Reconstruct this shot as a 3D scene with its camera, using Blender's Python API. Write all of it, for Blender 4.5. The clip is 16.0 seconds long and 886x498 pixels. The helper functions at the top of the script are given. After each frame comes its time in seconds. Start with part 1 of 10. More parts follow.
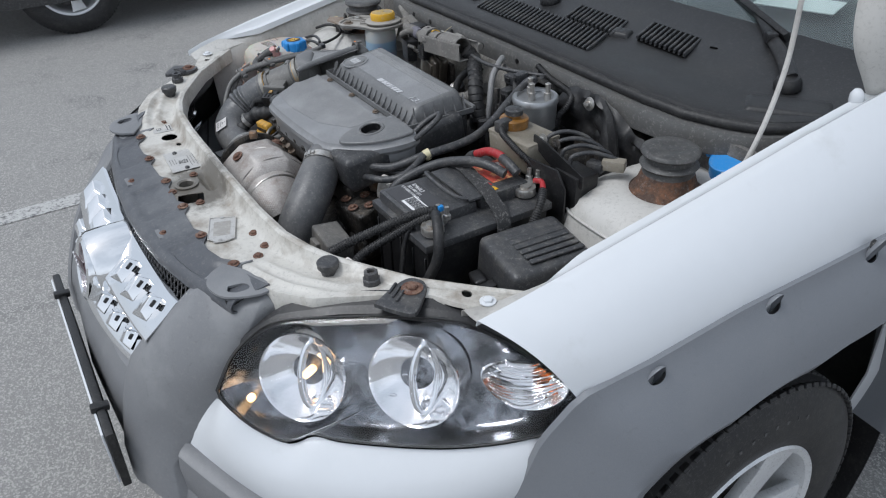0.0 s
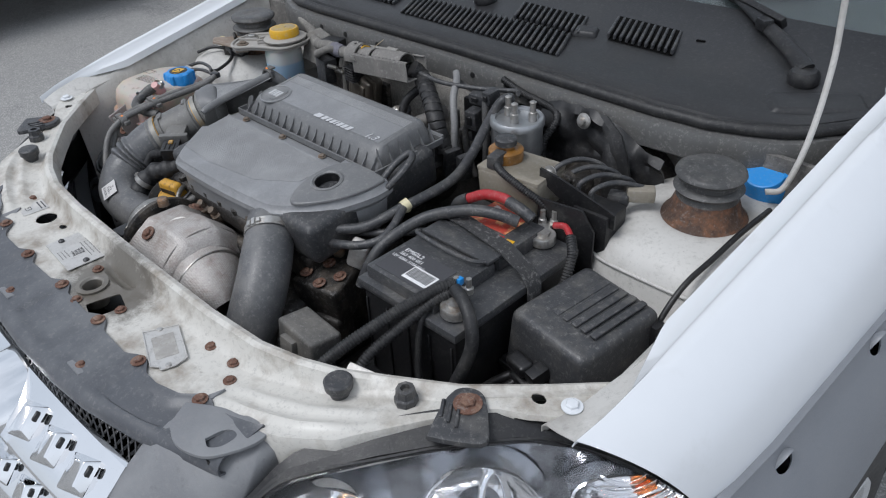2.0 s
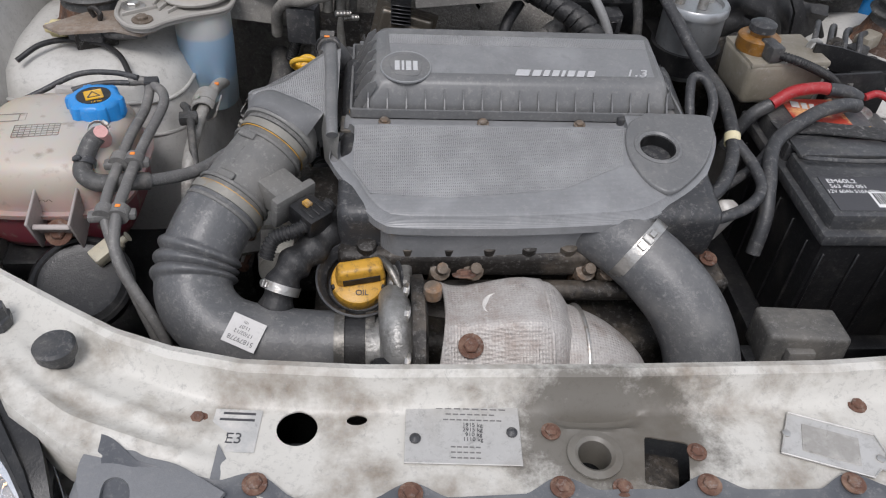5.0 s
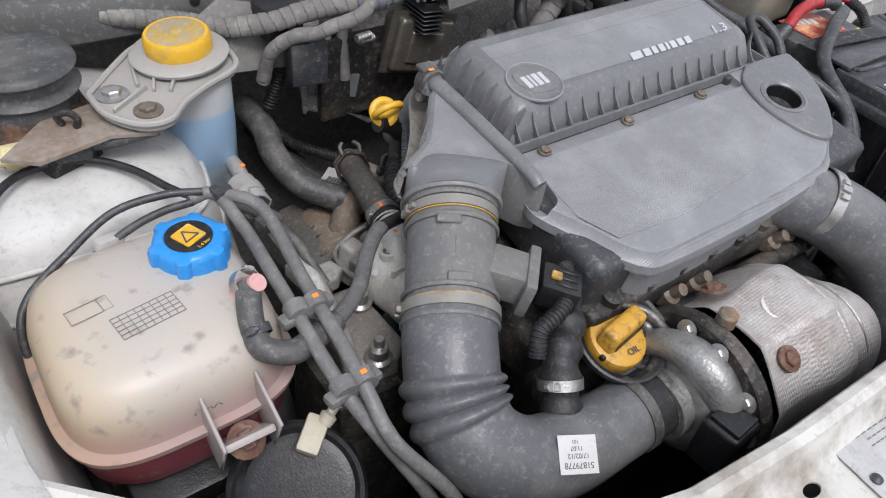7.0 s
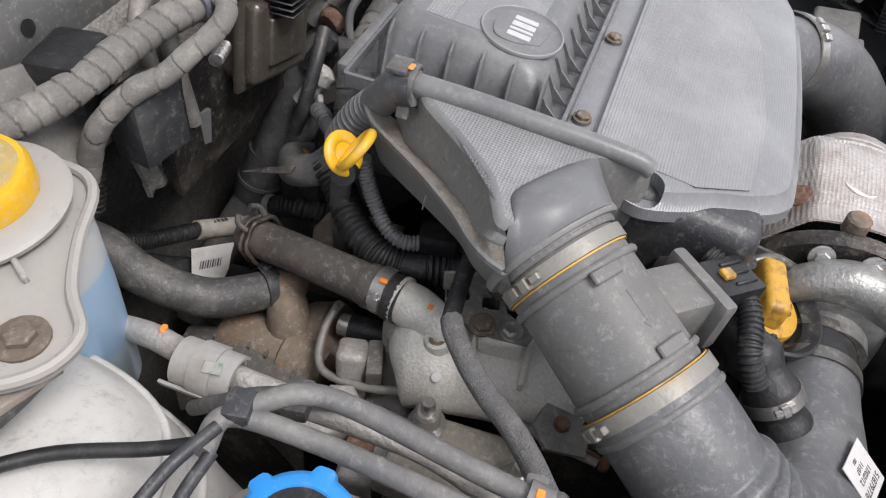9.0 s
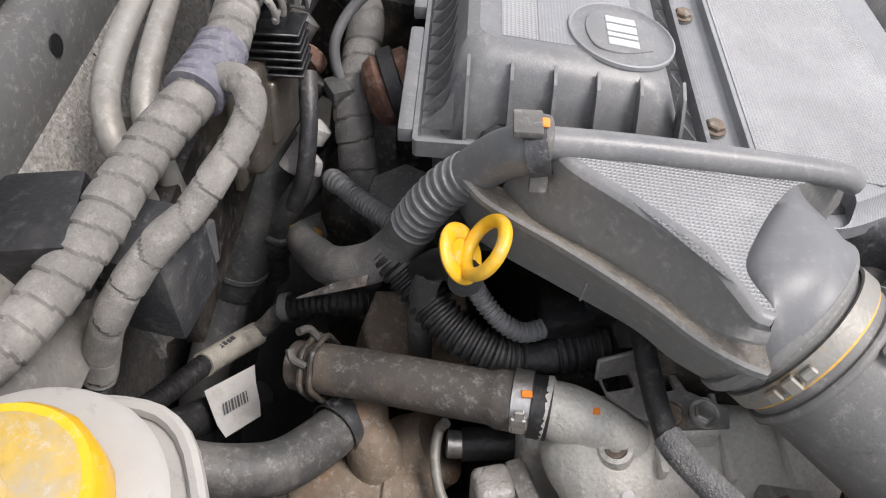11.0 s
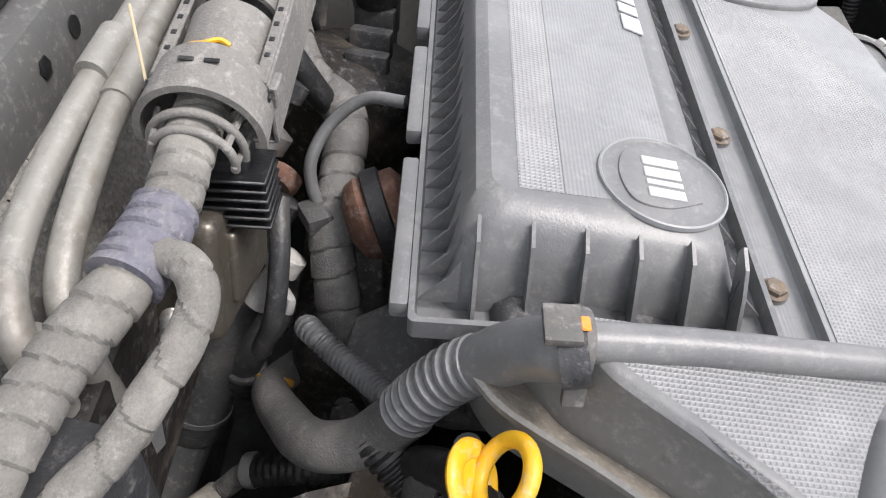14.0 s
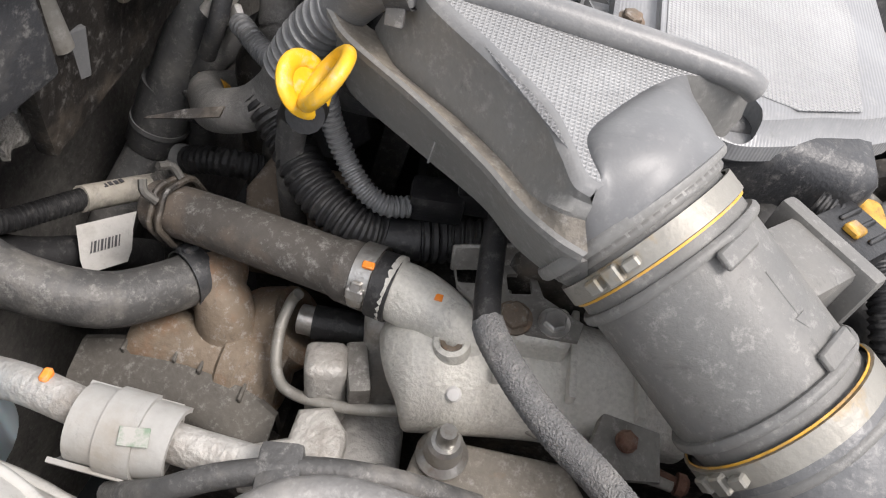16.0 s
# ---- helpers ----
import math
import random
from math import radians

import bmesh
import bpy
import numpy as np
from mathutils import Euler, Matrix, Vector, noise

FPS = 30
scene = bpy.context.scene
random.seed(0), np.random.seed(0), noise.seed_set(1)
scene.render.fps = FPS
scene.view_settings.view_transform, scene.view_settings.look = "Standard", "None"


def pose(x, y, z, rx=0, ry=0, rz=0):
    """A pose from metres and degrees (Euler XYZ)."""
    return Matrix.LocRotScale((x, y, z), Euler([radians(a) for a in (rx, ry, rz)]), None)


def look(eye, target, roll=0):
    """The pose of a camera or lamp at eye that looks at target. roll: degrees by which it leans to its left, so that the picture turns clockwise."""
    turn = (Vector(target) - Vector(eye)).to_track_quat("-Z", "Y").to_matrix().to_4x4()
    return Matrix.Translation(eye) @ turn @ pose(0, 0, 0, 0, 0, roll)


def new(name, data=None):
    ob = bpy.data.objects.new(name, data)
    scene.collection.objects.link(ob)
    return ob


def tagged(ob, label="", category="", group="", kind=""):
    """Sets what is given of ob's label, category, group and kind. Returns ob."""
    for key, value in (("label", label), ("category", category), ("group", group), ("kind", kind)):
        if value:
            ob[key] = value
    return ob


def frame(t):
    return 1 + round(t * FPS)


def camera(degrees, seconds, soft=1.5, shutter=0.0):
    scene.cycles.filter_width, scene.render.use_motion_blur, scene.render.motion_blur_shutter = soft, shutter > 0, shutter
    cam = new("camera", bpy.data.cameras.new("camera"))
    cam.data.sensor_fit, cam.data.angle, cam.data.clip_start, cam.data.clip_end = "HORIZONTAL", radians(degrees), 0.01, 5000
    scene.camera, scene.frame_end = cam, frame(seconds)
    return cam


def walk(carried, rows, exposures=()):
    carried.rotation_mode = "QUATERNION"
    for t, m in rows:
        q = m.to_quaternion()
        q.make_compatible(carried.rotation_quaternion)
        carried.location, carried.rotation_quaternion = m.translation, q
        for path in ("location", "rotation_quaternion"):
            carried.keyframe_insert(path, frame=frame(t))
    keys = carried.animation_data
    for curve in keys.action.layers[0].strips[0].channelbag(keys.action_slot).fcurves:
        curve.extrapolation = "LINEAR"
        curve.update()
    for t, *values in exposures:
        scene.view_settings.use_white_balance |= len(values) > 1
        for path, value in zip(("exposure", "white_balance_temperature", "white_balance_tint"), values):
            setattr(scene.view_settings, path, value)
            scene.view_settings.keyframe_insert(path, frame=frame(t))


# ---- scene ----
cam = camera(60.0, 16.0, 1.15)
PATH = [
    (0, (1.342, -0.121, 1.508), (-0.104, 0.726, 0.416), -2.3),
    (0.5, (1.329, -0.123, 1.505), (-0.1, 0.754, 0.414), -2.4),
    (1, (1.294, -0.144, 1.496), (-0.099, 0.783, 0.401), -2.8),
    (1.5, (1.169, -0.144, 1.48), (-0.149, 0.872, 0.371), -3.1),
    (2, (0.967, -0.131, 1.469), (-0.227, 1.01, 0.341), -2.9),
    (2.5, (0.781, -0.188, 1.453), (-0.224, 1.082, 0.279), -2.6),
    (3, (0.564, -0.299, 1.456), (-0.242, 1.072, 0.244), -2.4),
    (5.5, (-0.305, -0.158, 1.342), (0.093, 1.272, 0.001), 6.3),
    (6, (-0.402, -0.068, 1.333), (0.203, 1.284, -0.01), 7.4),
    (6.5, (-0.532, 0.027, 1.32), (0.258, 1.279, -0.025), 7.5),
    (7, (-0.622, 0.098, 1.309), (0.317, 1.231, -0.046), 7.2),
    (7.5, (-0.63, 0.209, 1.295), (0.429, 1.201, -0.082), 6.4),
    (8, (-0.626, 0.31, 1.269), (0.553, 1.128, -0.124), 6.0),
    (10.5, (-0.549, 0.608, 1.162), (0.755, 0.566, -0.353), 6.1),
    (11, (-0.507, 0.637, 1.162), (0.815, 0.65, -0.338), 3.1),
    (11.5, (-0.46, 0.651, 1.151), (0.875, 0.648, -0.338), 3.3),
    (12, (-0.431, 0.655, 1.149), (0.938, 0.648, -0.309), 3.4),
    (12.5, (-0.416, 0.655, 1.154), (0.963, 0.64, -0.295), 3.9),
    (13, (-0.413, 0.653, 1.152), (0.982, 0.631, -0.281), 3.8),
    (13.5, (-0.409, 0.657, 1.151), (0.98, 0.624, -0.287), 4.3),
    (14, (-0.407, 0.652, 1.148), (0.988, 0.61, -0.284), 4.7),
    (14.5, (-0.419, 0.633, 1.145), (0.971, 0.572, -0.291), 5.9),
    (15, (-0.454, 0.621, 1.139), (0.9, 0.559, -0.332), 7.7),
    (15.5, (-0.506, 0.598, 1.112), (0.781, 0.567, -0.419), 9.8),
    (16, (-0.515, 0.546, 1.11), (0.742, 0.622, -0.443), 11.7),
]
walk(cam, [(t, look(eye, target, roll)) for t, eye, target, roll in PATH], [(0.0, 0.28, 5950, 10), (2.0, 0.28, 5980, 11), (3.0, 0.28, 6000, 12), (5.5, 0.5, 6270, 14), (7.0, 0.76, 6120, 14), (8.0, 0.85, 6230, 14), (10.5, 1.22, 6480, 15), (12.5, 1.47, 6440, 14), (14.5, 1.43, 6420, 14), (16.0, 1.5, 6600, 14)])

# ---- world and light: a bright overcast day ----
world = bpy.data.worlds.new("sky")
scene.world = world
world.use_nodes = True
wn, wl = world.node_tree.nodes, world.node_tree.links
sky = wn.new("ShaderNodeTexSky")
sky.sky_type, sky.sun_disc = "NISHITA", False
sky.sun_elevation, sky.sun_rotation = radians(60), radians(197)
sky.air_density, sky.dust_density, sky.ozone_density = 1.0, 6.0, 1.0
cloud = wn.new("ShaderNodeTexNoise")
cloud.inputs["Scale"].default_value, cloud.inputs["Detail"].default_value = 1.6, 5.0
cover = wn.new("ShaderNodeValToRGB")
cover.color_ramp.elements[0].position, cover.color_ramp.elements[1].position = 0.3, 0.72
cover.color_ramp.elements[0].color, cover.color_ramp.elements[1].color = (5.6, 6.0, 6.4, 1), (9.4, 9.6, 9.8, 1)
veil = wn.new("ShaderNodeMix")
veil.data_type = "RGBA"
veil.inputs["Factor"].default_value = 0.82
wtex = wn.new("ShaderNodeTexCoord")
wl.new(wtex.outputs["Generated"], cloud.inputs["Vector"])
wl.new(cloud.outputs["Fac"], cover.inputs["Fac"])
wl.new(sky.outputs["Color"], veil.inputs["A"])
wl.new(cover.outputs["Color"], veil.inputs["B"])
wl.new(veil.outputs["Result"], wn["Background"].inputs["Color"])
wn["Background"].inputs["Strength"].default_value = 0.09
sun = new("sun", bpy.data.lights.new("sun", "SUN"))
sun.data.energy, sun.data.angle, sun.data.color = 1.5, radians(22), (1.0, 0.97, 0.92)
sun.matrix_world = look((-1.5, -5, 9), (0, 0, 0))


# ---- materials ----
def stuff_mat(name, base, rough=0.5, metal=0.0, grain=(300, 0.12), stain=None, bump=(400, 0.1), coat=0.0, spec=0.5, rvar=0.12, dust=(0.3, 0.5), scratch=0.0):
    """A surface with fine grain, larger stains, specks of dust and a fine relief.
    stain: (scale, colour, low, high); dust: grey of the specks and how thick they lie."""
    m = bpy.data.materials.new(name)
    m.use_nodes = True
    n, l = m.node_tree.nodes, m.node_tree.links
    b = n["Principled BSDF"]
    tc = n.new("ShaderNodeTexCoord")
    fine = n.new("ShaderNodeTexNoise")
    fine.inputs["Scale"].default_value, fine.inputs["Detail"].default_value = grain[0], 4
    l.new(tc.outputs["Object"], fine.inputs["Vector"])
    mix = n.new("ShaderNodeMix")
    mix.data_type = "RGBA"
    a = grain[1]
    mix.inputs["A"].default_value = (*[max(0, c * (1 - a)) for c in base], 1)
    mix.inputs["B"].default_value = (*[min(1, c * (1 + a)) for c in base], 1)
    l.new(fine.outputs["Fac"], mix.inputs["Factor"])
    colour = mix.outputs["Result"]
    big = n.new("ShaderNodeTexNoise")
    big.inputs["Scale"].default_value, big.inputs["Detail"].default_value, big.inputs["Roughness"].default_value = (stain[0] if stain else 14), 6, 0.65
    l.new(tc.outputs["Object"], big.inputs["Vector"])
    if stain:
        ramp = n.new("ShaderNodeValToRGB")
        ramp.color_ramp.elements[0].position, ramp.color_ramp.elements[1].position = stain[2], stain[3]
        l.new(big.outputs["Fac"], ramp.inputs["Fac"])
        mx = n.new("ShaderNodeMix")
        mx.data_type = "RGBA"
        mx.inputs["B"].default_value = (*stain[1], 1)
        l.new(ramp.outputs["Color"], mx.inputs["Factor"])
        l.new(colour, mx.inputs["A"])
        colour = mx.outputs["Result"]
    if dust:
        spk = n.new("ShaderNodeTexNoise")
        spk.inputs["Scale"].default_value, spk.inputs["Detail"].default_value, spk.inputs["Roughness"].default_value = 150, 8, 0.8
        l.new(tc.outputs["Object"], spk.inputs["Vector"])
        thr = n.new("ShaderNodeValToRGB")
        thr.color_ramp.elements[0].position, thr.color_ramp.elements[1].position = 0.53, 0.64
        thr.color_ramp.elements[1].color = (dust[1], dust[1], dust[1], 1)
        l.new(spk.outputs["Fac"], thr.inputs["Fac"])
        dm = n.new("ShaderNodeMix")
        dm.data_type = "RGBA"
        dm.inputs["B"].default_value = (dust[0], dust[0] * 0.97, dust[0] * 0.92, 1)
        l.new(thr.outputs["Color"], dm.inputs["Factor"])
        l.new(colour, dm.inputs["A"])
        colour = dm.outputs["Result"]
        # dark specks of oil and soot
        osp = n.new("ShaderNodeTexNoise")
        osp.inputs["Scale"].default_value, osp.inputs["Detail"].default_value, osp.inputs["Roughness"].default_value = 52, 9, 0.82
        osp.inputs["Distortion"].default_value = 0.6
        l.new(tc.outputs["Object"], osp.inputs["Vector"])
        oth = n.new("ShaderNodeValToRGB")
        oth.color_ramp.elements[0].position, oth.color_ramp.elements[1].position = 0.57, 0.66
        oth.color_ramp.elements[1].color = (dust[1], dust[1], dust[1], 1)
        l.new(osp.outputs["Fac"], oth.inputs["Fac"])
        om = n.new("ShaderNodeMix")
        om.data_type = "RGBA"
        om.inputs["B"].default_value = (*[c * 0.38 for c in base], 1)
        l.new(oth.outputs["Color"], om.inputs["Factor"])
        l.new(colour, om.inputs["A"])
        colour = om.outputs["Result"]
    l.new(colour, b.inputs["Base Color"])
    rr = n.new("ShaderNodeMapRange")
    rr.inputs["To Min"].default_value, rr.inputs["To Max"].default_value = max(0.02, rough - rvar), min(1, rough + rvar)
    l.new(big.outputs["Fac"], rr.inputs["Value"])
    l.new(rr.outputs["Result"], b.inputs["Roughness"])
    b.inputs["Metallic"].default_value, b.inputs["Coat Weight"].default_value, b.inputs["Specular IOR Level"].default_value = metal, coat, spec
    b.inputs["Coat Roughness"].default_value = 0.06
    if bump:
        bt = n.new("ShaderNodeTexNoise")
        bt.inputs["Scale"].default_value, bt.inputs["Detail"].default_value = bump[0], 3
        l.new(tc.outputs["Object"], bt.inputs["Vector"])
        bp = n.new("ShaderNodeBump")
        bp.inputs["Strength"].default_value, bp.inputs["Distance"].default_value = bump[1], 0.002
        l.new(bt.outputs["Fac"], bp.inputs["Height"])
        l.new(bp.outputs["Normal"], b.inputs["Normal"])
    return m


def glass_mat(name, colour=(1, 1, 1), rough=0.02, ior=1.45):
    m = bpy.data.materials.new(name)
    m.use_nodes = True
    b = m.node_tree.nodes["Principled BSDF"]
    b.inputs["Base Color"].default_value, b.inputs["Roughness"].default_value = (*colour, 1), rough
    b.inputs["Transmission Weight"].default_value, b.inputs["IOR"].default_value = 1.0, ior
    return m


WHITE = stuff_mat("white_paint", (0.64, 0.66, 0.68), 0.22, grain=(40, 0.015), stain=(9, (0.52, 0.53, 0.52), 0.62, 0.95), bump=(60, 0.01), coat=0.6, rvar=0.05, dust=None)
DIRTY = stuff_mat("grimy_white_paint", (0.53, 0.515, 0.475), 0.42, grain=(60, 0.06), stain=(13, (0.22, 0.185, 0.145), 0.48, 0.70), bump=(90, 0.15), rvar=0.15, dust=(0.30, 0.55))
# oily grime spread round the bonnet catch
gn, gl = DIRTY.node_tree.nodes, DIRTY.node_tree.links
gtc = next(x for x in gn if x.type == "TEX_COORD")
gmap, ggr, gno, gmix = gn.new("ShaderNodeMapping"), gn.new("ShaderNodeTexGradient"), gn.new("ShaderNodeTexNoise"), gn.new("ShaderNodeMix")
gmap.vector_type = "TEXTURE"
gmap.inputs["Location"].default_value, gmap.inputs["Scale"].default_value = (0.005, -0.615, 0.84), (0.15, 0.085, 0.2)
ggr.gradient_type = "SPHERICAL"
gno.inputs["Scale"].default_value, gno.inputs["Detail"].default_value, gno.inputs["Roughness"].default_value = 34, 8, 0.7
gl.new(gtc.outputs["Object"], gmap.inputs["Vector"])
gl.new(gmap.outputs["Vector"], ggr.inputs["Vector"])
gl.new(gtc.outputs["Object"], gno.inputs["Vector"])
gsum = gn.new("ShaderNodeMath")
gsum.operation = "ADD"
gl.new(ggr.outputs["Fac"], gsum.inputs[0])
gl.new(gno.outputs["Fac"], gsum.inputs[1])
gramp = gn.new("ShaderNodeValToRGB")
gramp.color_ramp.elements[0].position, gramp.color_ramp.elements[1].position = 0.74, 1.0
gramp.color_ramp.elements[1].color = (0.85, 0.85, 0.85, 1)
gl.new(gsum.outputs[0], gramp.inputs["Fac"])
gmix.data_type = "RGBA"
gmix.inputs["B"].default_value = (0.085, 0.075, 0.06, 1)
gl.new(gn["Principled BSDF"].inputs["Base Color"].links[0].from_socket, gmix.inputs["A"])
gl.new(gramp.outputs["Color"], gmix.inputs["Factor"])
gl.new(gmix.outputs["Result"], gn["Principled BSDF"].inputs["Base Color"])
INNER = stuff_mat("dusty_white_inner_paint", (0.50, 0.49, 0.465), 0.55, grain=(50, 0.05), stain=(8, (0.24, 0.225, 0.20), 0.5, 0.78), bump=(80, 0.12), dust=(0.28, 0.45))
GREY = stuff_mat("grey_textured_plastic", (0.172, 0.176, 0.184), 0.46, grain=(500, 0.10), stain=(9, (0.225, 0.23, 0.235), 0.48, 0.74), bump=(900, 0.15), dust=(0.26, 0.28))
FLARE = stuff_mat("dark_grey_flare_plastic", (0.170, 0.180, 0.197), 0.40, grain=(700, 0.12), stain=(5, (0.195, 0.203, 0.216), 0.5, 0.8), bump=(1100, 0.15), dust=(0.24, 0.16))
BLACK = stuff_mat("black_plastic", (0.009, 0.009, 0.010), 0.42, grain=(300, 0.2), stain=(22, (0.040, 0.038, 0.035), 0.52, 0.78), bump=(500, 0.15), dust=(0.11, 0.25))
MATT = stuff_mat("dusty_black_plastic", (0.036, 0.037, 0.040), 0.45, grain=(350, 0.15), stain=(25, (0.095, 0.091, 0.085), 0.5, 0.76), bump=(500, 0.2), dust=(0.24, 0.45))
COVER = stuff_mat("grey_black_engine_plastic", (0.130, 0.132, 0.134), 0.37, grain=(400, 0.12), stain=(13, (0.215, 0.212, 0.207), 0.48, 0.78), bump=(900, 0.09), dust=(0.30, 0.34))
HOSE = stuff_mat("dusty_rubber_hose", (0.062, 0.061, 0.060), 0.55, grain=(250, 0.2), stain=(30, (0.18, 0.168, 0.152), 0.48, 0.74), bump=(400, 0.25), dust=(0.28, 0.45))
DUCTM = stuff_mat("grey_rubber_duct", (0.092, 0.094, 0.098), 0.42, grain=(300, 0.12), stain=(14, (0.175, 0.172, 0.168), 0.46, 0.74), bump=(300, 0.2), dust=(0.30, 0.4))
RUBBER = stuff_mat("black_rubber", (0.014, 0.014, 0.015), 0.55, grain=(200, 0.2), stain=(20, (0.045, 0.043, 0.040), 0.5, 0.8), bump=(300, 0.25), dust=(0.13, 0.35))
TAPE = stuff_mat("dusty_grey_wrapping_tape", (0.150, 0.143, 0.131), 0.88, grain=(900, 0.35), stain=(24, (0.30, 0.285, 0.258), 0.46, 0.72), bump=(1400, 0.3), dust=(0.40, 0.28))
STEEL = stuff_mat("zinc_steel", (0.48, 0.47, 0.45), 0.36, 0.85, grain=(200, 0.15), stain=(60, (0.26, 0.20, 0.14), 0.5, 0.75), bump=(300, 0.2), dust=(0.4, 0.35))
ALU = stuff_mat("cast_aluminium", (0.60, 0.585, 0.555), 0.6, 0.25, grain=(250, 0.2), stain=(22, (0.24, 0.205, 0.165), 0.50, 0.76), bump=(260, 0.7), dust=(0.42, 0.55))
ALU2 = stuff_mat("weathered_cast_alloy", (0.40, 0.388, 0.365), 0.6, 0.3, grain=(250, 0.2), stain=(22, (0.17, 0.145, 0.12), 0.48, 0.74), bump=(260, 0.7), dust=(0.5, 0.5))
SHIELD = stuff_mat("embossed_heat_shield", (0.66, 0.635, 0.60), 0.55, 0.35, grain=(180, 0.15), stain=(22, (0.40, 0.345, 0.29), 0.5, 0.78), bump=(240, 0.5), dust=(0.5, 0.4))
RUST = stuff_mat("rusty_steel", (0.125, 0.062, 0.042), 0.85, 0.1, grain=(200, 0.45), stain=(60, (0.27, 0.18, 0.13), 0.48, 0.75), bump=(250, 0.7), dust=(0.3, 0.4))
BROWN = stuff_mat("brown_stained_alloy", (0.145, 0.115, 0.088), 0.7, 0.2, grain=(150, 0.25), stain=(28, (0.30, 0.17, 0.09), 0.5, 0.72), bump=(200, 0.6), dust=(0.35, 0.5))
DARK = stuff_mat("oily_dark_engine_metal", (0.022, 0.0195, 0.0175), 0.55, 0.2, grain=(90, 0.4), stain=(25, (0.13, 0.108, 0.085), 0.5, 0.76), bump=(150, 0.6), dust=(0.22, 0.5))
CHROME = stuff_mat("chrome", (0.86, 0.87, 0.88), 0.06, 1.0, grain=(60, 0.02), bump=None, rvar=0.02, dust=None)
MIRROR = stuff_mat("aluminised_reflector", (0.93, 0.93, 0.93), 0.09, 0.95, grain=(60, 0.01), bump=(30, 0.15), rvar=0.03, dust=None)
YELLOW = stuff_mat("yellow_plastic", (0.64, 0.36, 0.012), 0.42, grain=(200, 0.08), stain=(45, (0.33, 0.24, 0.09), 0.55, 0.8), bump=(300, 0.15), dust=(0.45, 0.35))
OCHRE = stuff_mat("grimy_ochre_plastic", (0.55, 0.30, 0.035), 0.5, grain=(200, 0.15), stain=(35, (0.09, 0.06, 0.035), 0.5, 0.7), bump=(300, 0.2), dust=(0.3, 0.4))
BLUE = stuff_mat("bright_blue_plastic", (0.02, 0.225, 0.58), 0.38, grain=(200, 0.06), stain=(40, (0.06, 0.24, 0.52), 0.52, 0.85), bump=(300, 0.1), dust=(0.32, 0.2))
RED = stuff_mat("red_insulation", (0.33, 0.016, 0.02), 0.45, grain=(200, 0.1), stain=(40, (0.3, 0.06, 0.06), 0.55, 0.8), bump=(300, 0.1), dust=(0.3, 0.25))
PAPER = stuff_mat("paper_label", (0.55, 0.54, 0.53), 0.6, grain=(150, 0.05), stain=(40, (0.45, 0.43, 0.41), 0.55, 0.9), bump=None, dust=(0.4, 0.3))
INK = stuff_mat("ink", (0.05, 0.05, 0.055), 0.6, bump=None, dust=None)
SILVER = stuff_mat("silver_print", (0.55, 0.55, 0.56), 0.4, 0.3, bump=None, dust=None)
ALLOY = stuff_mat("silver_wheel_paint", (0.66, 0.67, 0.68), 0.38, 0.35, grain=(120, 0.05), stain=(14, (0.28, 0.2, 0.13), 0.66, 0.8), bump=(200, 0.05))
FOAM = stuff_mat("dusty_insulation_felt", (0.115, 0.11, 0.103), 0.95, grain=(220, 0.5), stain=(26, (0.20, 0.19, 0.175), 0.5, 0.72), bump=(160, 1.0), dust=(0.28, 0.5))
GLASS = glass_mat("clear_glass")
ORANGE = stuff_mat("orange_marker", (0.85, 0.25, 0.03), 0.5, bump=None)

asphalt = stuff_mat("worn_asphalt", (0.225, 0.222, 0.215), 0.8, grain=(420, 0.7), stain=(2.1, (0.150, 0.150, 0.150), 0.55, 0.66), bump=(240, 1.0), dust=(0.30, 0.5))
an, al = asphalt.node_tree.nodes, asphalt.node_tree.links
chips = an.new("ShaderNodeTexVoronoi")
chips.inputs["Scale"].default_value = 230
tex = next(x for x in an if x.type == "TEX_COORD")
al.new(tex.outputs["Object"], chips.inputs["Vector"])
pale = an.new("ShaderNodeValToRGB")
pale.color_ramp.elements[0].position, pale.color_ramp.elements[1].position = 0.62, 0.80
sepc = an.new("ShaderNodeSeparateColor")
al.new(chips.outputs["Color"], sepc.inputs["Color"])
al.new(sepc.outputs["Red"], pale.inputs["Fac"])
chipmix = an.new("ShaderNodeMix")
chipmix.data_type = "RGBA"
chipmix.inputs["B"].default_value = (0.36, 0.352, 0.335, 1)
pb = an["Principled BSDF"]
al.new(pb.inputs["Base Color"].links[0].from_socket, chipmix.inputs["A"])
al.new(pale.outputs["Color"], chipmix.inputs["Factor"])
al.new(chipmix.outputs["Result"], pb.inputs["Base Color"])

# ---- building blocks ----
ORIGIN = {}


def thing(name, base, label, category, group="", kind=""):
    ob = new(name)
    ob.empty_display_size = 0.02
    ob.location = base
    ORIGIN[name if ob.name == name else ob.name] = Vector(base)
    return tagged(ob, label, category, group, kind)


def origin_of(ob):
    o = Vector((0, 0, 0))
    while ob:
        o += ob.location
        ob = ob.parent
    return o


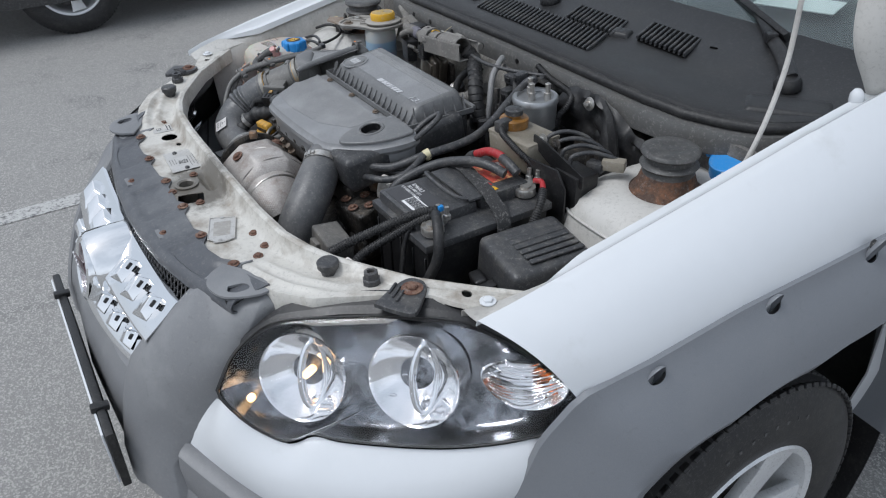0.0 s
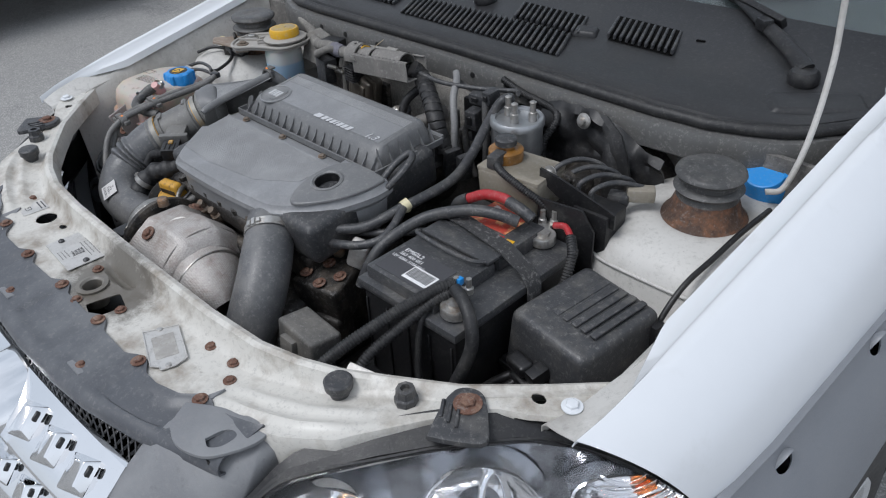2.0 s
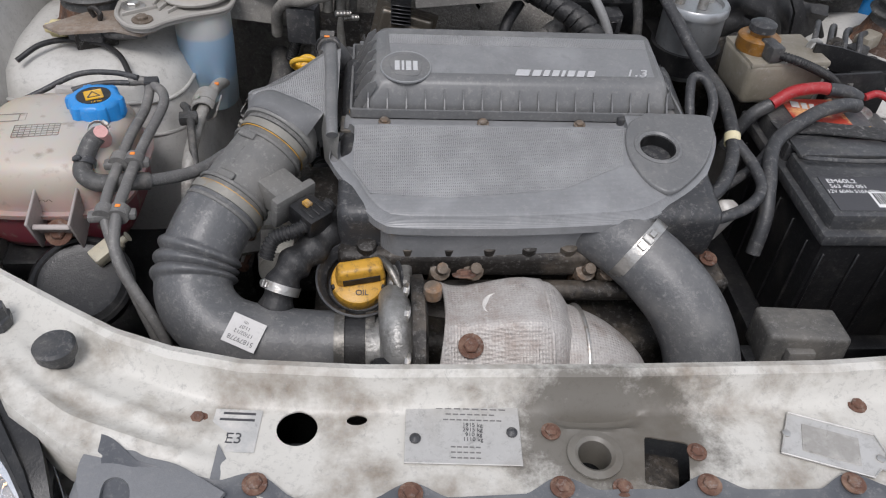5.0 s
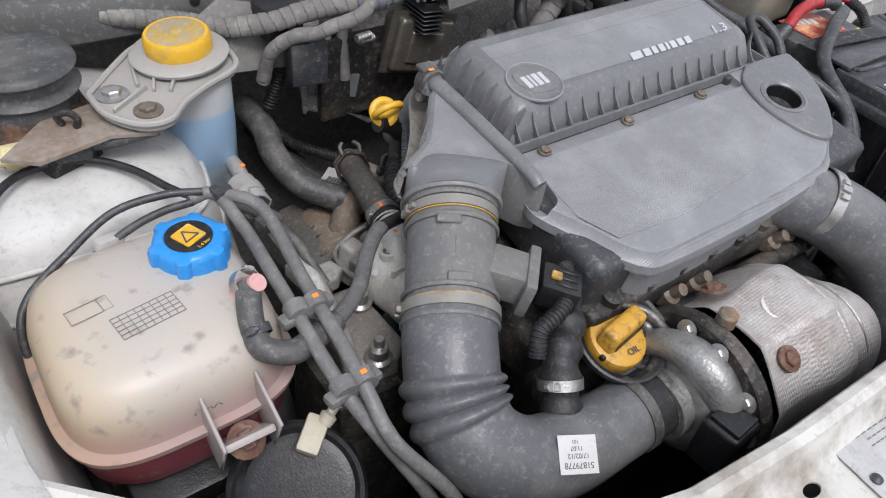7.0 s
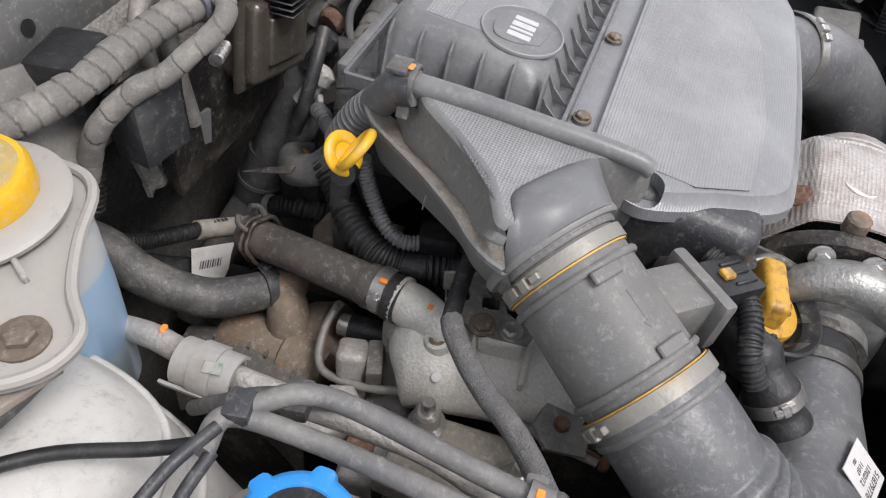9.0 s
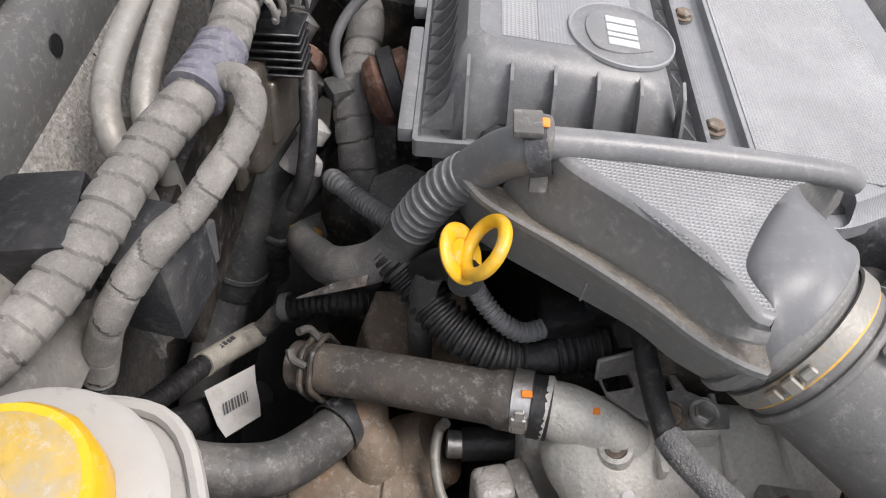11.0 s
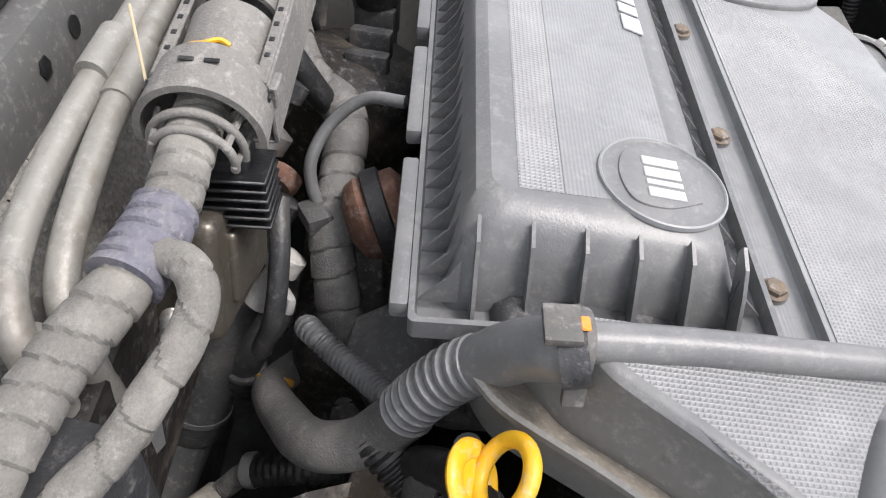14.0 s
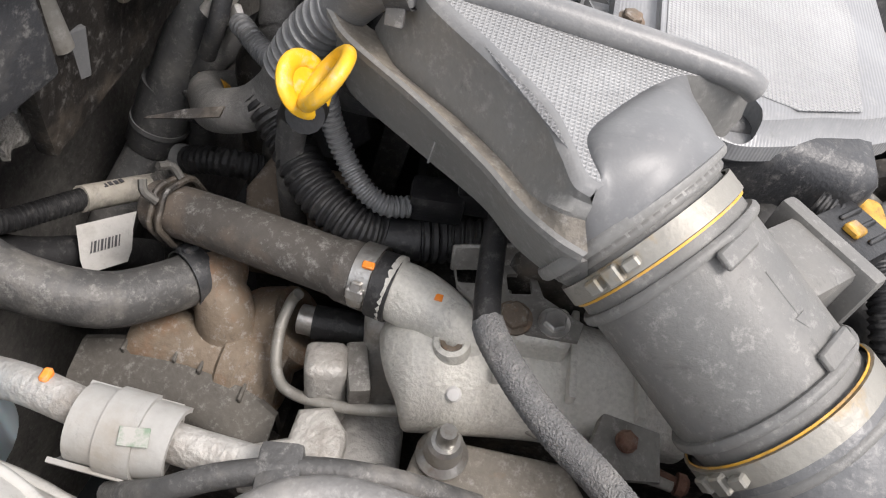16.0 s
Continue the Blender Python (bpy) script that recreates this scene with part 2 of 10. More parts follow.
def part(name, bm, material, parent=None, label="", smooth=40):
    """One mesh object under its thing, from a bmesh in world places."""
    if parent is not None:
        bmesh.ops.translate(bm, verts=bm.verts, vec=-origin_of(parent))
    bmesh.ops.recalc_face_normals(bm, faces=bm.faces)
    me = bpy.data.meshes.new(name)
    bm.to_mesh(me)
    bm.free()
    if smooth:
        for p in me.polygons:
            p.use_smooth = True
        me.set_sharp_from_angle(angle=radians(smooth))
    me.materials.append(material)
    ob = new(name, me)
    ob.parent = parent
    if label:
        ob["label"] = label
    return ob


def single(name, bm, material, label, category, group="", kind="", smooth=40):
    """A thing that is one mesh, with its origin at its base."""
    zs = [v.co.copy() for v in bm.verts]
    base = Vector((sum(v.x for v in zs) / len(zs), sum(v.y for v in zs) / len(zs), min(v.z for v in zs)))
    bmesh.ops.translate(bm, verts=bm.verts, vec=-base)
    ob = part(name, bm, material, None, "", smooth)
    ob.location = base
    return tagged(ob, label, category, group, kind)


def spline(pts, n=8):
    """Points of a smooth curve through pts."""
    P = [Vector(p) for p in pts]
    if len(P) < 3:
        return [P[0].lerp(P[-1], i / n) for i in range(n + 1)]
    P = [P[0] * 2 - P[1]] + P + [P[-1] * 2 - P[-2]]
    out = []
    for i in range(1, len(P) - 2):
        a, b, c, d = P[i - 1 : i + 3]
        for k in range(n):
            t = k / n
            out.append(0.5 * (2 * b + (c - a) * t + (2 * a - 5 * b + 4 * c - d) * t * t + (3 * b - a - 3 * c + d) * t**3))
    out.append(P[-2].copy())
    return out


def sweep(bm, path, r, seg=14, cap=True, squash=1.0):
    """A tube along path; r: a radius, or a function of the length along it in metres and the whole length."""
    path = [Vector(p) for p in path]
    dist = [0.0]
    for a, b in zip(path, path[1:]):
        dist.append(dist[-1] + (b - a).length)
    tang = [(path[min(i + 1, len(path) - 1)] - path[max(i - 1, 0)]).normalized() for i in range(len(path))]
    up = tang[0].orthogonal().normalized()
    rings = []
    for i, p in enumerate(path):
        up = (up - tang[i] * up.dot(tang[i])).normalized()
        side = tang[i].cross(up)
        rad = r(dist[i], dist[-1]) if callable(r) else r
        rings.append([bm.verts.new(p + rad * (math.cos(2 * math.pi * k / seg) * up + squash * math.sin(2 * math.pi * k / seg) * side)) for k in range(seg)])
    for a, b in zip(rings, rings[1:]):
        for k in range(seg):
            bm.faces.new((a[k], a[(k + 1) % seg], b[(k + 1) % seg], b[k]))
    if cap:
        bm.faces.new(rings[0])
        bm.faces.new(rings[-1][::-1])
    return bm


def fine(pts, step=0.002):
    """An even, dense path through pts, for ribbed tubes."""
    c = spline(pts, 24)
    out, left = [c[0]], step
    for a, b in zip(c, c[1:]):
        d = (b - a).length
        while d > left:
            a = a.lerp(b, left / d)
            d -= left
            out.append(a.copy())
            left = step
        left -= d
    return out


def ribbed(pts, r, pitch=0.004, depth=0.12, seg=12):
    bm = bmesh.new()
    sweep(bm, fine(pts, pitch / 4), lambda s, L: r * (1 - depth * (math.sin(2 * math.pi * s / pitch) > 0)), seg)
    return bm


def tube(pts, r, seg=14, n=8, squash=1.0):
    return sweep(bmesh.new(), spline(pts, n), r, seg, squash=squash)


def lathe(profile, place=(0, 0, 0), axis=(0, 0, 1), seg=32, bm=None, wave=None, cap=True):
    """A turned body; profile: radius and height. wave(angle, k): scales the radius."""
    bm = bm or bmesh.new()
    q = Vector((0, 0, 1)).rotation_difference(Vector(axis).normalized())
    rings = []
    for k, (r, z) in enumerate(profile):
        if r < 1e-6:
            rings.append([bm.verts.new(Vector(place) + q @ Vector((0, 0, z)))])
            continue
        ring = []
        for j in range(seg):
            a = 2 * math.pi * j / seg
            rr = r * (wave(a, k) if wave else 1)
            ring.append(bm.verts.new(Vector(place) + q @ Vector((rr * math.cos(a), rr * math.sin(a), z))))
        rings.append(ring)
    for a, b in zip(rings, rings[1:]):
        if len(a) == 1 and len(b) == 1:
            continue
        for j in range(seg):
            i = (j + 1) % seg
            if len(a) == 1:
                bm.faces.new((a[0], b[i], b[j]))
            elif len(b) == 1:
                bm.faces.new((a[j], a[i], b[0]))
            else:
                bm.faces.new((a[j], a[i], b[i], b[j]))
    (r0, z0), (r1, z1) = profile[0], profile[-1]
    zs = [z for _, z in profile]
    if len(profile) > 3 and min(r0, r1) > 0.6 * max(r0, r1) and abs(z0 - z1) < 0.5 * (max(zs) - min(zs)):
        cap = False  # an open ring
    for ring, end in ((rings[0], 0), (rings[-1], 1)):
        if cap and len(ring) > 1:
            bm.faces.new(ring if end else ring[::-1])
    return bm


def block(size, m, bevel=0.004, seg=2, bm=None, taper=1.0):
    """A box with rounded edges at the pose m; taper: the top's size beside the bottom's."""
    own = bmesh.new()
    bmesh.ops.create_cube(own, size=1.0)
    for v in own.verts:
        if v.co.z > 0:
            v.co.x *= taper
            v.co.y *= taper
        v.co = Vector((v.co.x * size[0], v.co.y * size[1], v.co.z * size[2]))
    if bevel:
        bmesh.ops.bevel(own, geom=own.edges[:], offset=bevel, segments=seg, profile=0.6, affect="EDGES")
    bmesh.ops.transform(own, matrix=m, verts=own.verts)
    if bm is None:
        return own
    me = bpy.data.meshes.new("joined")
    own.to_mesh(me)
    own.free()
    bm.from_mesh(me)
    bpy.data.meshes.remove(me)
    return bm


def prism(outline, depth, m=None, bevel=0.002, seg=2, bm=None):
    """A plate of the outline in x and y, from z 0 up to depth, with rounded top edges."""
    own = bmesh.new()
    f = own.faces.new([own.verts.new((x, y, 0)) for x, y in outline])
    got = bmesh.ops.extrude_face_region(own, geom=[f])
    top = [v for v in got["geom"] if isinstance(v, bmesh.types.BMVert)]
    bmesh.ops.translate(own, verts=top, vec=(0, 0, depth))
    if bevel:
        es = [e for e in own.edges if all(v in top for v in e.verts)]
        bmesh.ops.bevel(own, geom=es, offset=bevel, segments=seg, profile=0.6, affect="EDGES")
    if m is not None:
        bmesh.ops.transform(own, matrix=m, verts=own.verts)
    if bm is None:
        return own
    me = bpy.data.meshes.new("joined")
    own.to_mesh(me)
    own.free()
    bm.from_mesh(me)
    bpy.data.meshes.remove(me)
    return bm


def loft(rows, thick=0.0, close=False):
    """A sheet through rows of points, with a thickness."""
    bm = bmesh.new()
    g = [[bm.verts.new(p) for p in row] for row in rows]
    for a, b in zip(g, g[1:]):
        for i in range(len(a) - 1 + close):
            j = (i + 1) % len(a)
            bm.faces.new((a[i], a[j], b[j], b[i]))
    if thick:
        bmesh.ops.recalc_face_normals(bm, faces=bm.faces)
        bmesh.ops.solidify(bm, geom=bm.faces[:], thickness=thick)
    return bm


def at(table, x):
    """Straight-line reading of a table of (x, value)."""
    xs, ys = [a for a, _ in table], [b for _, b in table]
    return float(np.interp(x, xs, ys))


def cut(ob, cutters):
    """Takes the cutters' bodies out of ob's mesh, for good."""
    for bm in cutters:
        bmesh.ops.recalc_face_normals(bm, faces=bm.faces)
        me = bpy.data.meshes.new("cutter")
        bm.to_mesh(me)
        bm.free()
        k = new("cutter", me)
        for solver in ("EXACT", "FAST"):
            mod = ob.modifiers.new("cut", "BOOLEAN")
            mod.operation, mod.object, mod.solver = "DIFFERENCE", k, solver
            dg = bpy.context.evaluated_depsgraph_get()
            dg.update()
            out = bpy.data.meshes.new_from_object(ob.evaluated_get(dg))
            ob.modifiers.clear()
            if len(out.polygons) > 0.8 * len(ob.data.polygons):
                name = ob.data.name
                ob.data = out
                out.name = name
                break
        bpy.data.objects.remove(k)


def writing(text, size, m, material, parent, name="writing", depth=0.0004, shear=0.0, width=1.0):
    """Raised letters at the pose m (x along the line, y up the letters), centred."""
    c = bpy.data.curves.new(name, "FONT")
    c.body, c.size, c.extrude, c.shear = text, size, depth, shear
    c.align_x, c.align_y = "CENTER", "CENTER"
    o = new(name, c)
    dg = bpy.context.evaluated_depsgraph_get()
    dg.update()
    me = bpy.data.meshes.new_from_object(o.evaluated_get(dg))
    bpy.data.objects.remove(o)
    me.transform(Matrix.Translation(-origin_of(parent)) @ m @ Matrix.Diagonal((width, 1, 1, 1)))
    me.materials.clear()
    me.materials.append(material)
    ob = new(name, me)
    ob.parent = parent
    return ob


def bolt(place, axis=(0, 0, 1), r=0.006, name="bolt", parent=None, material=None, label="", washer=1.7, h=0.7):
    """A hexagonal screw head on its washer."""
    bm = lathe([(r * washer, 0), (r * washer, r * 0.22), (r * 1.05, r * 0.3)], place, axis, 18)
    lathe([(r, r * 0.2), (r, r * h), (r * 0.84, r * (h + 0.14)), (r * 0.4, r * (h + 0.18)), (0, r * (h + 0.18))], place, axis, 6, bm)
    return part(name, bm, material or STEEL, parent, label, 30)


def band(place, axis, r, w, name, parent, material=None, screw=0.0, turn=0.0, label=""):
    """A clip round a hose: a steel ring with its closing block."""
    ring = part(name, lathe([(r, -w / 2), (r * 1.045, -w / 2), (r * 1.045, w / 2), (r, w / 2)], place, axis, 48, cap=False), material or STEEL, parent, label, 35)
    q = Vector((0, 0, 1)).rotation_difference(Vector(axis).normalized())
    if screw:
        for da, hh in ((0.0, 1.0), (0.22, 0.8), (-0.2, 0.6)):
            a = turn + da
            m = Matrix.Translation(Vector(place)) @ q.to_matrix().to_4x4() @ Matrix.Rotation(a, 4, "Z") @ Matrix.Translation((r * 1.06, 0, 0))
            part("buckle", block((screw * 0.5, screw * 0.55, w * 0.9 * hh), m, 0.0008, 1), material or STEEL, ring if parent is None or parent.parent is None else parent, "", 35)
    return ring

# ================= the ground =================
bm = bmesh.new()
bmesh.ops.create_grid(bm, x_segments=40, y_segments=40, size=400)
tagged(part("ground", bm, asphalt, None, "", 0), "worn grey asphalt of a car park with pale chippings", "ground", kind="structure")
LINE = stuff_mat("worn_road_paint", (0.42, 0.42, 0.41), 0.8, grain=(160, 0.35), stain=(60, (0.16, 0.16, 0.16), 0.5, 0.62), bump=(150, 0.7))
tagged(part("parking_line", block((0.10, 9.0, 0.006), pose(-1.83, -0.6, 0.002), 0.002, 1), LINE, None, "", 0), "worn white painted parking line on asphalt", "road marking", kind="structure")

# ================= the pickup =================
car = thing("pickup_truck", (0, 0.75, 0), "white compact pickup with grey plastic cladding and raised bonnet", "car")
LIP = [(0, 0.188), (0.2, 0.190), (0.3, 0.197), (0.36, 0.212), (0.41, 0.232), (0.46, 0.262), (0.53, 0.306), (0.6, 0.37), (0.66, 0.43)]
EDGE = [(0, 0.082), (0.14, 0.078), (0.24, 0.078), (0.3, 0.094), (0.36, 0.108), (0.43, 0.13), (0.48, 0.165), (0.535, 0.245), (0.58, 0.305), (0.62, 0.325), (0.66, 0.338)]
RISE = [(0, 0.834), (0.3, 0.835), (0.42, 0.846), (0.5, 0.856), (0.56, 0.862), (0.66, 0.864)]


def lock_rows():
    rows = []
    for i in range(221):
        x = -0.66 + 1.32 * i / 220
        a = abs(x)
        yr, yf, zp = at(LIP, a), at(EDGE, a) + 0.35 * max(0, a - 0.615), at(RISE, a)
        row = [(x, yr + 0.007, 0.834), (x, yr + 0.006, 0.842), (x, yr + 0.004, 0.855), (x, yr + 0.001, 0.8635), (x, yr - 0.006, 0.866), (x, yr - 0.013, 0.8635), (x, yr - 0.019, zp + 0.35 * (0.866 - zp)), (x, yr - 0.026, zp + 0.002)]
        for k in range(1, 23):
            y = yr - 0.026 + (yf - yr + 0.026) * k / 22
            z = zp
            # pressed ridges of the outer thirds, and shallow dents of the middle
            w = min(1, max(0, (a - 0.30) / 0.05)) * min(1, max(0, (0.50 - a) / 0.05))
            v = (y - yf) / max(0.02, yr - 0.03 - yf)
            z += 0.006 * w * (math.exp(-((v - 0.28) / 0.10) ** 2) + 0.8 * math.exp(-((v - 0.62) / 0.10) ** 2))
            z += 0.0012 * noise.noise((x * 22, y * 22, 3)) - 0.011 * math.exp(-(((x + 0.005) / 0.036) ** 4 + ((y - 0.160) / 0.013) ** 4)) + 0.0022 * math.exp(-((math.hypot((x + 0.005) / 0.036, (y - 0.160) / 0.015) - 1.25) / 0.16) ** 2)
            row.append((x, y, z))
        fold = 0.008 + 0.042 * min(1, max(0, (0.60 - a) / 0.06))
        row += [(x, yf - 0.003, zp - 0.006), (x, yf - 0.003 + 0.02 * (a > 0.6), zp - fold)]
        rows.append(row)
    return rows


lock = part("lock_panel", loft(lock_rows(), 0.0016), DIRTY, car, "grimy white pressed steel lock panel", 35)


def drill(x, y, r, sx=1.0, sy=1.0, seg=28):
    bm = lathe([(r, -0.05), (r, 0.05)], (0, 0, 0), (0, 0, 1), seg)
    bmesh.ops.scale(bm, vec=(sx, sy, 1), verts=bm.verts)
    bmesh.ops.translate(bm, vec=Vector((x, y, 0.84)), verts=bm.verts)
    return bm


slot = lambda x, y, w, d, rz=0: block((w, d, 0.1), pose(x, y, 0.84, 0, 0, rz), 0.004, 2)
cut(lock, [drill(-0.253, 0.149, 0.0165), slot(-0.259, 0.166, 0.006, 0.012), drill(-0.205, 0.156, 0.0085, 1, 0.6), drill(-0.014, 0.118, 0.016), slot(0.044, 0.110, 0.036, 0.046, -14), drill(0.606, 0.346, 0.009, 1, 0.75), drill(-0.606, 0.346, 0.009, 1, 0.75)])
part("latch_ring", lathe([(0.0155, -0.03), (0.0155, 0.001), (0.0225, 0.0015), (0.0225, 0.0035), (0.0165, 0.0045), (0.0135, 0.002), (0.0135, -0.03)], (-0.014, 0.118, 0.834), seg=30), DIRTY, car)
part("bonnet_latch", block((0.03, 0.05, 0.03), pose(0.046, 0.11, 0.795, 0, 0, -14), 0.004), DARK, car)
for x, y in ((-0.333, 0.159), (-0.046, 0.141), (0.071, 0.119), (0.199 + 0.03, 0.163), (0.277, 0.165), (0.30, 0.145), (-0.158 + 0.16, 0.088)):
    bolt((x, y, 0.8355), r=0.0056, parent=car, material=RUST, label="rusty screw", washer=1.45)

# buffers that the shut bonnet rests on
for s in (1, -1):
    for (x, y, flat) in (((0.425, 0.214, 1), (0.497, 0.251, 0)) if s > 0 else ((0.451, 0.208, 1), (0.512, 0.244, 0))):
        z = at(RISE, x)
        prof = [(0.010, -0.006), (0.012, 0.004), (0.013, 0.007), (0.0165, 0.012), (0.017, 0.021), (0.0145, 0.0235), (0, 0.024)] if flat else [(0.0135, 0), (0.0135, 0.009), (0.0115, 0.011), (0.0108, 0.021), (0.006, 0.0215), (0.0055, 0.016), (0, 0.016)]
        part("buffer", lathe(prof, (s * x, y, z), seg=24 if flat else 8), MATT, car, "black rubber bonnet buffer", 40 if flat else 25)

# plates riveted to the panel
PLATE = stuff_mat("printed_metal_plate", (0.52, 0.51, 0.49), 0.42, 0.4, grain=(200, 0.06), stain=(30, (0.36, 0.34, 0.31), 0.5, 0.85), bump=(200, 0.05))
plate = part("type_plate", prism([(-0.047, -0.029), (0.047, -0.029), (0.047, 0.029), (-0.047, 0.029)], 0.0012, pose(-0.119, 0.140, 0.8365, 0, 0, -3), 0.0004, 1), PLATE, car, "metal type plate with rows of small print", 0)


def bars(rows, m, parent, material=INK, h=0.0016, name="print"):
    """Lines of print too small or too private to spell out."""
    if len(rows) < 8:
        for x0, x1, y in rows:
            part(name, block((x1 - x0, h, 0.0004), m @ Matrix.Translation(((x0 + x1) / 2, y, 0)), 0, 1), material, parent, "", 0)
        return
    bm = bmesh.new()
    for x0, x1, y in rows:
        block((x1 - x0, h, 0.0004), m @ Matrix.Translation(((x0 + x1) / 2, y, 0)), 0, 1, bm)
    return part(name, bm, material, parent, "", 0)


PRINTG = stuff_mat("worn_grey_print", (0.16, 0.155, 0.15), 0.6, bump=None, dust=None)
pm = pose(-0.119, 0.140, 0.8378, 0, 0, -3)
bars([(-0.022 + 0.0075 * k, -0.0165 + 0.0075 * k, 0.0235) for k in range(8)] + [(-0.014 + 0.006 * k, -0.0096 + 0.006 * k, 0.018) for k in range(7)] + [(-0.016 + 0.0055 * k, -0.0118 + 0.0055 * k, 0.0125) for k in range(9)] + [(-0.010 + 0.005 * k, -0.0062 + 0.005 * k, y_) for y_ in (-0.0135, -0.0185, -0.0235) for k in range(5)], pm, plate, PRINTG, h=0.0011)
for k, txt in enumerate(("1915 kg", "2915 kg", " 910 kg", "1110 kg")):
    writing(txt, 0.0052, pm @ pose(0.008, 0.0075 - 0.0046 * k, 0.0002), INK, plate, depth=0.0001)
for x, y in ((-0.158, 0.135), (-0.079, 0.139)):
    part("rivet", lathe([(0.0046, 0), (0.0046, 0.002), (0.002, 0.0042), (0, 0.0045)], (x, y, 0.8375), seg=16), MATT, plate)
plate2 = part("data_plate", prism([(-0.042, -0.022), (0.030, -0.022), (0.036, -0.012), (0.042, -0.012), (0.042, 0.006), (0.034, 0.022), (-0.036, 0.022)], 0.0012, pose(0.188, 0.122, 0.8365, 0, 0, -20), 0.0004, 1), PLATE, car, "small riveted metal data plate", 0)
part("plate_field", block((0.046, 0.028, 0.0006), pose(0.186, 0.1225, 0.8379, 0, 0, -20), 0.0002, 1), stuff_mat("worn_plate_field", (0.34, 0.325, 0.30), 0.5, 0.3, stain=(50, (0.48, 0.46, 0.43), 0.45, 0.65), bump=None), plate2, "", 0)
part("plate_rivet", lathe([(0.0036, 0), (0.0036, 0.0014), (0, 0.0024)], (0.222, 0.108, 0.8376), seg=14), STEEL, plate2)
part("plate_rivet", lathe([(0.0036, 0), (0.0036, 0.0014), (0, 0.0024)], (0.152, 0.134, 0.8376), seg=14), STEEL, plate2)
part("plate_edge", sweep(bmesh.new(), [pose(0.188, 0.122, 0.8382, 0, 0, -20) @ Vector((x, y, 0)) for x, y in ((-0.042, -0.022), (0.030, -0.022), (0.036, -0.012), (0.042, -0.012), (0.042, 0.006), (0.034, 0.022), (-0.036, 0.022), (-0.042, -0.022))], 0.0009, 6), PLATE, plate2)
sticker = part("sticker", prism([(-0.019, -0.02), (0.019, -0.02), (0.019, 0.02), (-0.019, 0.02)], 0.0006, pose(-0.302, 0.147, 0.8358, 0, 0, -4), 0, 1), stuff_mat("grey_sticker", (0.40, 0.40, 0.39), 0.5, stain=(40, (0.55, 0.53, 0.5), 0.5, 0.7), bump=None), car, "faded grey sticker", 0)
bars([(-0.012, 0.014, 0.016), (-0.014, 0.014, 0.010)], pose(-0.302, 0.147, 0.8366, 0, 0, -4), sticker, h=0.002)
writing("E3", 0.014, pose(-0.302, 0.139, 0.8366, 0, 0, -4), INK, sticker, depth=0.0001)

# the plastic strip over the grille
FRONT = [(-0.47, 0.11), (-0.423, 0.083), (-0.33, 0.046), (-0.227, 0.022), (-0.1, 0.006), (0, 0.002), (0.1, 0.004), (0.182, 0.012), (0.27, 0.030), (0.33, 0.045), (0.41, 0.07)]
rows = []
for i in range(161):
    x = -0.40 + 0.80 * i / 160
    yb = at(EDGE, abs(x)) + 0.004 + 0.013 * max(0, math.cos(2 * math.pi * (x + 0.046) / 0.117)) ** 1.5
    yf = at(FRONT, x)
    zb = at(RISE, abs(x)) + 0.004
    step = 0.0022 * (1 if math.sin(2 * math.pi * (x + 0.046) / 0.117 * 0.5) > 0 else 0)
    rows.append([(x, yb + 0.001, zb - 0.004), (x, yb, zb)] + [(x, yb + (yf - yb) * t, zb - 0.001 - 0.010 * t - step * (0.2 < t < 0.8) + 0.0008 * noise.noise((x * 30, t * 4, 0))) for t in (0.06, 0.2, 0.24, 0.45, 0.6, 0.76, 0.8, 0.9)] + [(x, yf, zb - 0.016), (x, yf - 0.003, zb - 0.023), (x, yf - 0.002, zb - 0.031), (x, yf + 0.006, zb - 0.033)])
grille_cover = part("grille_cover", loft(rows, 0.0025), stuff_mat("weathered_dark_grey_plastic", (0.070, 0.074, 0.083), 0.40, grain=(500, 0.1), stain=(8, (0.14, 0.145, 0.15), 0.48, 0.74), bump=(900, 0.1), dust=(0.3, 0.25)), car, "dark grey plastic strip over the grille", 40)
for x in (-0.28, -0.163, -0.046, 0.071, 0.188, 0.305):
    bolt((x, at(EDGE, abs(x)) + 0.008, at(RISE, abs(x)) + 0.0035), r=0.006, parent=car, material=RUST, label="rusty screw", washer=1.6)
for x in (-0.33, -0.1, 0.13):
    part("clip_pocket", block((0.034, 0.024, 0.004), pose(x, at(FRONT, x) + 0.03, 0.8285, -8, 0, 0), 0.0018), GREY, car)
    bolt((x, at(FRONT, x) + 0.03, 0.8305), r=0.0045, parent=car, material=RUST)

# grille: black mesh under the strip, two chrome plates with rows of hooded blocks
mesh_bm = bmesh.new()
for i in range(47):
    x0 = -0.31 + 0.0138 * i
    for sgn in (1, -1):
        x1 = x0 + sgn * 0.021
        a, b = Vector((x0, at(FRONT, x0) + 0.002, 0.807)), Vector((x1, 0.12 * x1 * x1 + 0.004, 0.778))
        block((0.0016, 0.003, (b - a).length), Matrix.Translation((a + b) / 2) @ (b - a).to_track_quat("Z", "Y").to_matrix().to_4x4(), 0, 1, mesh_bm)
part("grille_mesh", mesh_bm, MATT, car, "black diamond grille mesh", 0)
part("grille_backing", block((0.60, 0.01, 0.14), pose(0, 0.055, 0.73), 0.002), BLACK, car)


